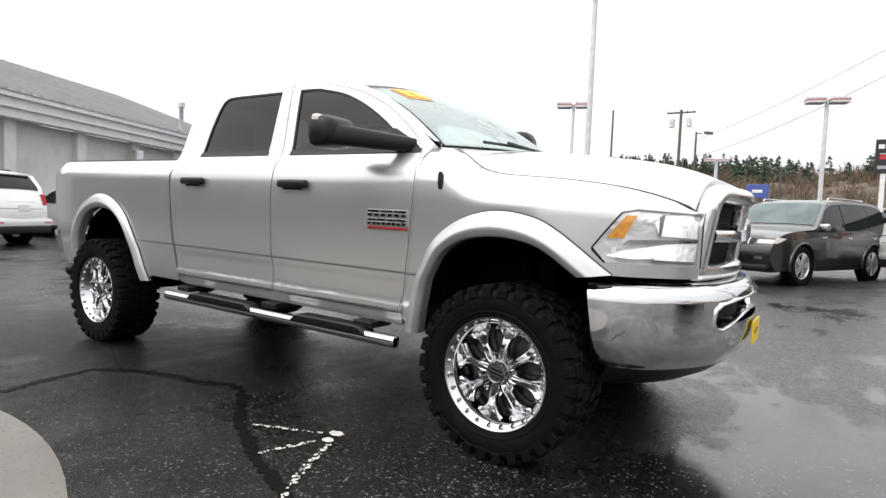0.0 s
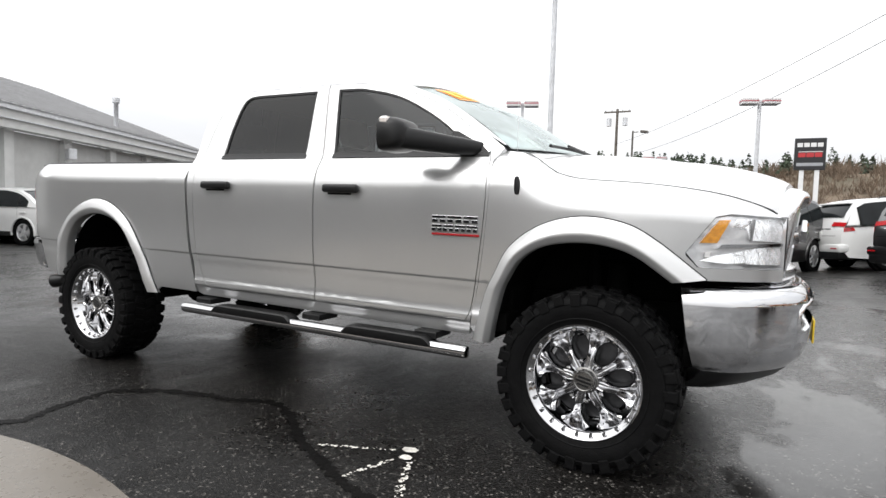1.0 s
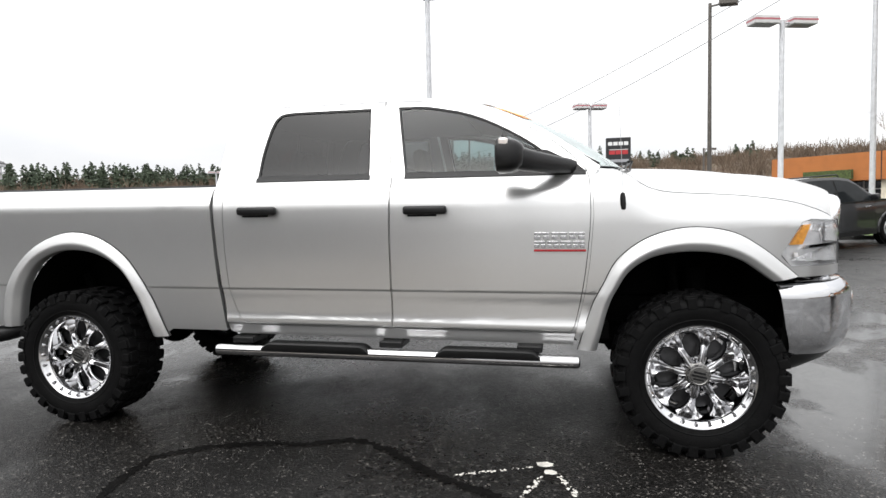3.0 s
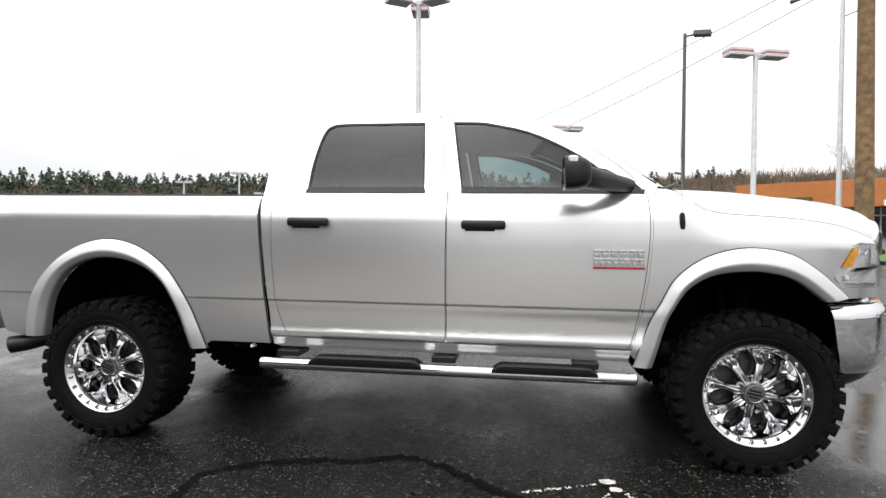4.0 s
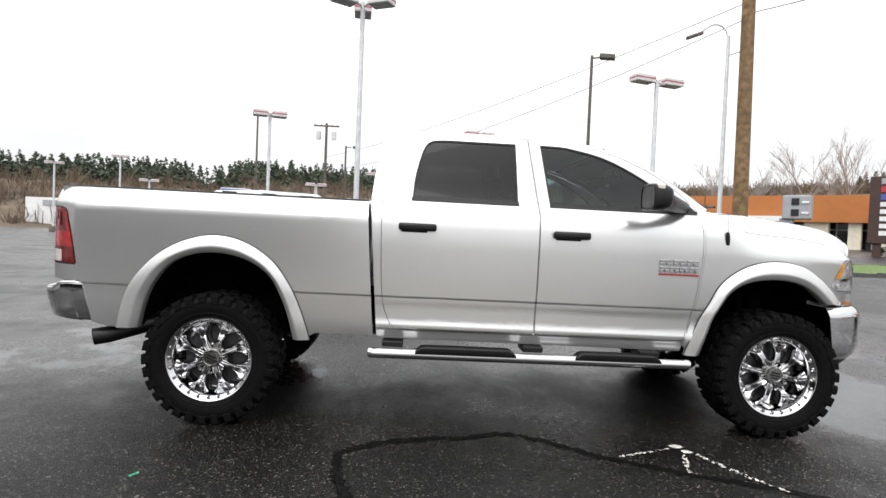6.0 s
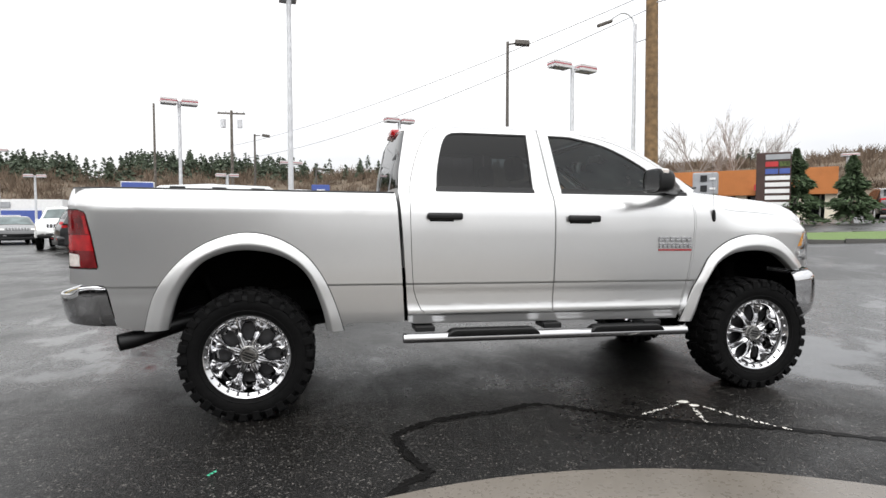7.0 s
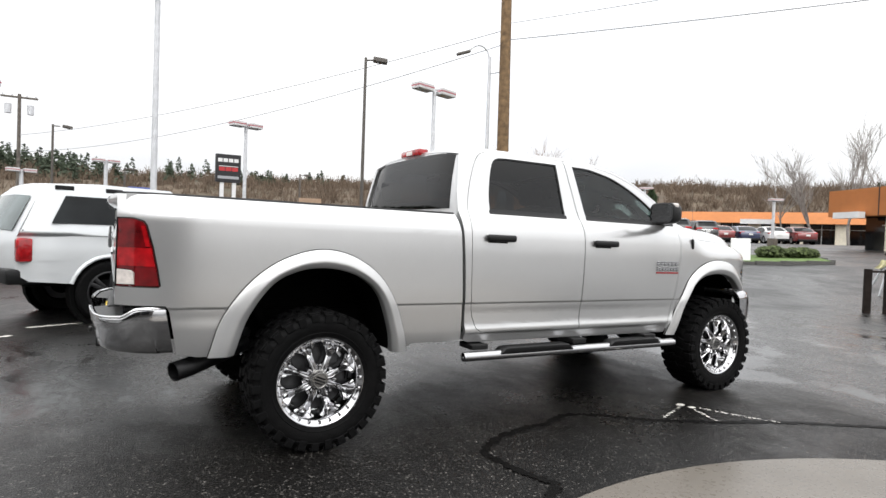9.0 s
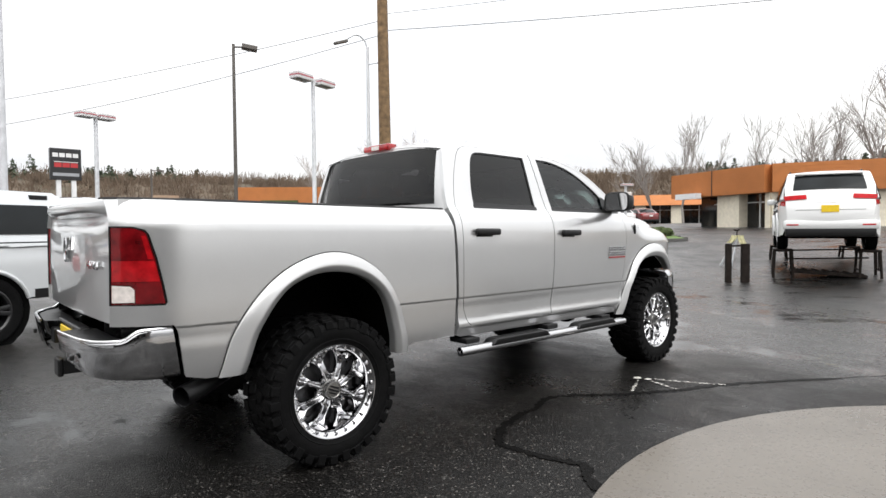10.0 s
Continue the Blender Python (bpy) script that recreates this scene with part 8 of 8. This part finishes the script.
# ---- the white SUV displayed on steel ramps, with its barrier ----
JX, JY = 13.26, 0.62
jz = 0.84
make_car("suv", "white SUV displayed up on black steel stands", "car", "white", JX, JY, yaw_of(0.942, 0.335), 4.82, 1.92, 1.77, 2.92, 0.385, z=jz, plate=YELLOW)
hd = Vector((0.942, 0.335)).normalized()
for du in (-1.46, 1.46):
    for dv in (-0.83, 0.83):
        st = tagged(new("wheel_stand"), "black welded steel wheel stand under a raised car", "stand", group="wheel stands")
        px, py = JX + hd.x * (du + 0.02) - hd.y * dv, JY + hd.y * (du + 0.02) + hd.x * dv
        g0 = ground_z(px, py)
        st.matrix_basis = Matrix.Translation((px, py, g0)) @ Matrix.Rotation(yaw_of(hd.x, hd.y), 4, "Z")
        h = jz - g0
        bm = bmesh.new()
        box(bm, -0.36, 0.36, -0.2, 0.2, h - 0.05, h, 0.006)
        part("plate", bm, RUST, st)
        for a in (-1, 1):
            for b in (-1, 1):
                bm = bmesh.new()
                tube(bm, [(a * 0.32, b * 0.17, h - 0.03), (a * 0.37, b * 0.2, 0)], 0.03, 6)
                part("leg", bm, RUST, st)
        for b in (-1, 1):
            bm = bmesh.new()
            tube(bm, [(-0.36, b * 0.19, 0.18), (0.36, b * 0.19, 0.18)], 0.02, 6)
            part("stretcher", bm, RUST, st)
        for a in (-0.12, 0.12):
            bm = bmesh.new()
            tube(bm, [(a, -0.18, 0.18), (a, -0.17, h - 0.04)], 0.016, 6)
            part("rung", bm, RUST, st)
for z in (0.42, 0.62):
    bm = bmesh.new()
    a, b = (11.75, 0.9), (12.35, -0.62)
    tube(bm, [(*a, ground_z(*a) + z), (*b, ground_z(*b) + z)], 0.018, 6)
    tagged(part("stand_brace", bm, RUST), "thin steel brace bar between the stands", "brace")
bm = bmesh.new()
box(bm, -0.72, 0.72, -0.36, 0.36, 0.03, 0.10, 0.02, Matrix.Rotation(radians(4), 4, "Y"))
ramp = part("loading_ramp", bm, RUST)
ramp.matrix_basis = Matrix.Translation((11.95, 0.1, ground_z(11.95, 0.1) + 0.03)) @ Matrix.Rotation(radians(-66), 4, "Z")
for k in range(7):
    bm = bmesh.new()
    box(bm, -0.68 + k * 0.21, -0.62 + k * 0.21, -0.36, 0.36, 0.09, 0.13, 0.005, Matrix.Rotation(radians(4), 4, "Y"))
    part("rung", bm, RUST, ramp)
tagged(ramp, "dark ribbed steel ramp lying on the wet ground", "ramp")
bar = tagged(new("bollard_rail"), "two dark square posts joined by a rail", "barrier")
bar.matrix_basis = Matrix.Translation((9.94, 1.5, ground_z(9.94, 1.5))) @ Matrix.Rotation(radians(-46), 4, "Z")
for px, w in ((0.0, 0.06), (0.37, 0.085)):
    bm = bmesh.new()
    box(bm, px - w, px + w, -0.05, 0.05, -0.03, 0.88, 0.008)
    part("post", bm, RUST, bar)
bm = bmesh.new()
tube(bm, [(0, 0, 0.83), (0.37, 0, 0.84)], 0.02, 8)
part("rail", bm, RUST, bar)
tri = tagged(new("safety_stand"), "pale folding stand with a cloth hung over it", "stand")
tri.matrix_basis = Matrix.Translation((12.96, 2.48, ground_z(12.96, 2.48))) @ Matrix.Rotation(radians(-72), 4, "Z")
for a, b in (((-0.03, 0, 0.80), (-0.40, 0.06, 0)), ((0.02, 0, 0.80), (-0.12, -0.12, 0)), ((0.05, 0, 0.80), (0.34, 0.06, 0))):
    bm = bmesh.new()
    tube(bm, [a, b], 0.026, 8)
    part("leg", bm, GALV, tri, "", True)
# the cloth hangs over the top in two uneven folds
for nm, x0, x1, lean in (("cloth", 0.02, 0.17, 0.10), ("cloth", -0.13, 0.015, -0.12)):
    rows = []
    for i in range(9):
        v = i / 8
        rows.append([(x0 + (x1 - x0) * j / 6 + lean * v * v, 0.012 + 0.05 * v + 0.012 * math.sin(j * 1.9 + 3 * v), 0.845 - (0.27 if x0 > 0 else 0.20) * v + 0.015 * math.sin(j * 1.3)) for j in range(7)]
                    + [(x1 - (x1 - x0) * j / 6 + lean * v * v, -0.03 - 0.05 * v + 0.012 * math.sin(j * 1.7 + 2 * v), 0.845 - (0.27 if x0 > 0 else 0.20) * v) for j in range(7)])
    sheet(nm, rows, CREAM_CLOTH, tri, "pale yellowish cloth", closed=True)
bm = bmesh.new()
tube(bm, [(0.0, 0, 0.78), (0.01, 0, 0.98)], 0.014, 8)
tube(bm, [(-0.07, 0, 1.0), (0.01, 0, 0.975), (0.07, 0, 1.01)], 0.02, 8)
part("top_clip", bm, RUST, tri, "dark clip on top", True)

post = tagged(new("marker_post"), "short dark marker post by the grass", "post")
post.location = (10.3, 9.6, ground_z(10.3, 9.6))
bm = bmesh.new()
tube(bm, [(0, 0, 0), (0, 0, 0.9)], 0.05, 8)
part("shaft", bm, RUST, post)

# far lot stripes and the green scrap of litter
for a, b in (((-3.96, 4.55), (-3.31, 4.84)), ((-4.42, 3.75), (-4.02, 3.99))):
    ob = ribbon("lot_stripe", [a, ((a[0] + b[0]) / 2, (a[1] + b[1]) / 2), b], 0.09, 0.006, LINE_PAINT, 5, 0.3, 12)
    tagged(ob, "worn white parking stripe", "road marking", kind="structure")
bm = bmesh.new()
for k in range(3):
    vs = [bm.verts.new((-2.005 + 0.015 * k + 0.012 * math.cos(a) * (1 + 0.4 * math.sin(3 * a)), -1.795 + 0.005 * k + 0.008 * math.sin(a), 0.006 + 0.006 * k + 0.004 * math.sin(2 * a))) for a in [2 * math.pi * i / 7 for i in range(7)]]
    bm.faces.new(vs)
tagged(part("litter_scrap", bm, material("green_plastic", (0.02, 0.30, 0.17), 0.4)), "small green plastic scrap on the asphalt", "litter")


# ---- trees and far hills ----
def bare_tree(x, y, h, seed, spread=0.2):
    r = random.Random(seed)
    root = tagged(new("bare_tree"), "tall leafless tree with fine twiggy crown", "tree", group="bare trees")
    root.location = (x, y, ground_z(x, y))
    trunk, crown = bmesh.new(), bmesh.new()

    def grow(bm, p, d, length, rad, depth):
        pts, q = [p], p
        for i in range(3):
            d = (d + Vector((r.gauss(0, 0.12), r.gauss(0, 0.12), r.gauss(0.04, 0.05)))).normalized()
            q = q + d * length / 3
            pts.append(q)
        tube(bm, pts, [rad, rad * 0.85, rad * 0.7, rad * 0.5], 5 if rad > 0.04 else 3, False)
        if depth == 0:
            return
        for k in range((6, 5, 5, 4, 4)[depth]):
            t = r.choice(pts[1:])
            a = r.random() * 2 * math.pi
            nd = (d + Vector((math.cos(a), math.sin(a), 0.15)) * (spread + 0.35 * r.random())).normalized()
            grow(crown, t, nd, length * (0.58 + 0.2 * r.random()), max(rad * 0.5, 0.011), depth - 1)

    grow(trunk, Vector((0, 0, 0)), Vector((0, 0, 1)), h * 0.42, h * 0.012, 4)
    part("trunk", trunk, BARK, root, "", True)
    part("crown", crown, BARK, root)
    return root


for i, (az, d, h) in enumerate(((27.2, 62, 9.5), (34.0, 60, 10.5), (36.8, 58, 9.8), (38.6, 62, 9.0), (29.0, 66, 8.0))):
    bare_tree(-0.3 + d * math.sin(radians(az)), -4.7 + d * math.cos(radians(az)), h, 20 + i)
for i, (az, d, h) in enumerate(((62.3, 62, 10.5), (64.8, 60, 11.0), (66.5, 66, 9.5), (70.8, 58, 9.5), (74.6, 52, 10.0), (76.5, 54, 10.5), (78.8, 50, 12.5), (81.0, 48, 12.0), (60.0, 70, 9.0))):
    bare_tree(-3.6 + d * math.sin(radians(az)), -3.8 + d * math.cos(radians(az)), h, 40 + i)


def spruce(x, y, h, seed):
    r = random.Random(seed)
    root = tagged(new("spruce_tree"), "young dark green spruce by the shop sign", "tree", group="spruces")
    root.location = (x, y, ground_z(x, y))
    bm = bmesh.new()
    tube(bm, [(0, 0, 0), (0, 0, h)], [0.1, 0.02], 6)
    part("trunk", bm, BARK, root)
    vs, fs = [], []
    for k in range(3600):
        t = r.random() ** 0.75
        z = 0.3 + (h - 0.3) * t
        rad = (1 - t) ** 0.85 * h * 0.36 * (0.35 + 0.65 * r.random()) * (1 + 0.4 * math.sin(z * 7 + seed))
        a = r.random() * 2 * math.pi
        p = Vector((rad * math.cos(a), rad * math.sin(a), z - rad * 0.25))
        u = Vector((math.cos(a) + r.gauss(0, 0.4), math.sin(a) + r.gauss(0, 0.4), -0.3 + r.gauss(0, 0.3))).normalized() * 0.17
        v = u.cross(Vector((r.gauss(0, 1), r.gauss(0, 1), r.gauss(0, 1)))).normalized() * 0.055
        i = len(vs)
        vs += [tuple(p - u), tuple(p + v), tuple(p + u), tuple(p - v)]
        fs.append((i, i + 1, i + 2, i + 3))
    mesh_thing("crown", vs, fs, SPRUCE, root)


spruce(21.6, 20.2, 3.7, 5)
spruce(23.6, 18.9, 3.2, 6)


def crest(az):
    """Height of the rise under its trees, by compass direction, 140 m away."""
    base = np.interp(az, [-80, -45, -27, -23, -20, -17, -8, 0, 12, 25, 40, 60, 80, 125], [7, 9, 9.4, 10.4, 9.2, 12.0, 12.2, 11.4, 12.2, 12.9, 13.5, 13.6, 13.0, 12.5])
    return float(base) + 0.35 * math.sin(radians(az * 9)) + 0.25 * math.sin(radians(az * 23))


RISE = ([74, 80, 95, 115, 140, 190], [-0.05, 0.06, 0.38, 0.78, 1.0, 1.1])


def make_hill():
    rows = []
    for k, (d, f) in enumerate(zip(RISE[0] + [260], RISE[1] + [0.9])):
        row = []
        for i in range(161):
            az = -80 + i * 1.3
            row.append((d * math.sin(radians(az)), d * math.cos(radians(az)), max(0.0, crest(az) * f) - (0.3 if k == 0 else 0) + (ground_z(d * math.sin(radians(az)), d) if k < 2 else 0)))
        rows.append(row)
    ob = sheet("hillside", rows, HILL, None)
    return tagged(ob, "low brown wooded hillside beyond the lots", "hill", kind="structure")


make_hill()


def make_woods():
    """Conifers stand on the left of the rise and in scattered groups; brown leafless thicket covers the rest."""
    r = random.Random(77)
    cv, cf, bv, bf = [], [], [], []

    def foot(az, d):
        return d * math.sin(radians(az)), d * math.cos(radians(az)), max(0.0, crest(az) * float(np.interp(d, *RISE))) - 0.4

    def conifer(x, y, z, h):
        w = h * (0.24 + 0.12 * r.random())
        for q in range(64):
            t = r.random() ** 0.8
            rad = w * (1.02 - t) ** 0.8 * (0.3 + 0.7 * r.random())
            a = r.random() * 2 * math.pi
            p = Vector((x + rad * math.cos(a), y + rad * math.sin(a), z + h * (0.1 + 0.9 * t) - rad * 0.25))
            u = Vector((math.cos(a) + r.gauss(0, 0.5), math.sin(a) + r.gauss(0, 0.5), r.gauss(-0.2, 0.4))).normalized() * (0.28 + 0.35 * (1 - t))
            v = u.cross(Vector((r.gauss(0, 1), r.gauss(0, 1), r.gauss(0, 1)))).normalized() * (0.14 + 0.2 * (1 - t))
            i = len(cv)
            cv.extend((tuple(p - u), tuple(p + v), tuple(p + u), tuple(p - v)))
            cf.append((i, i + 1, i + 2, i + 3))

    for k in range(900):
        az = -76 + 84 * r.random()
        d = 112 + 36 * r.random()
        dense = 0.95 if -18 < az < -2 or az < -21 else 0.25
        if r.random() < dense:
            conifer(*foot(az, d), 2.8 + 2.6 * r.random())
    for k in range(240):
        az = 8 + 112 * r.random()
        if math.sin(radians(az * 11)) + math.sin(radians(az * 4.7 + 40)) > 0.2:
            conifer(*foot(az, 118 + 28 * r.random()), 2.0 + 2.0 * r.random())
    for k in range(5200):
        az = -78 + 200 * r.random()
        d = 76 + 70 * r.random() ** 0.7
        x, y, z = foot(az, d)
        h = 1.5 + 2.0 * r.random() ** 1.5
        for q in range(30):
            a, u = r.random() * 2 * math.pi, r.random() ** 0.5
            rr = h * 0.5 * u
            bx, by = x + rr * math.cos(a), y + rr * math.sin(a)
            t = h * (0.5 + 0.5 * r.random()) * (1.1 - 0.55 * u * u)
            ex, ey = bx + r.gauss(0, 0.22) * h, by + r.gauss(0, 0.22) * h
            ww = 0.035 + 0.055 * r.random()
            ph = r.random() * 6
            ca, sa = math.cos(ph) * ww, math.sin(ph) * ww
            i = len(bv)
            bv.extend(((bx - ca, by - sa, z + t * 0.1), (bx + ca, by + sa, z + t * 0.1), (ex + ca * 0.4, ey + sa * 0.4, z + t), (ex - ca * 0.4, ey - sa * 0.4, z + t * 0.96)))
            bf.append((i, i + 1, i + 2, i + 3))
    tagged(mesh_thing("conifer_wood", cv, cf, CONIFER), "far wood of dark green conifers on the rise", "trees", kind="stuff")
    tagged(mesh_thing("bare_thicket", bv, bf, THICKET), "far brown leafless thicket on the rise", "trees", kind="stuff")


make_woods()
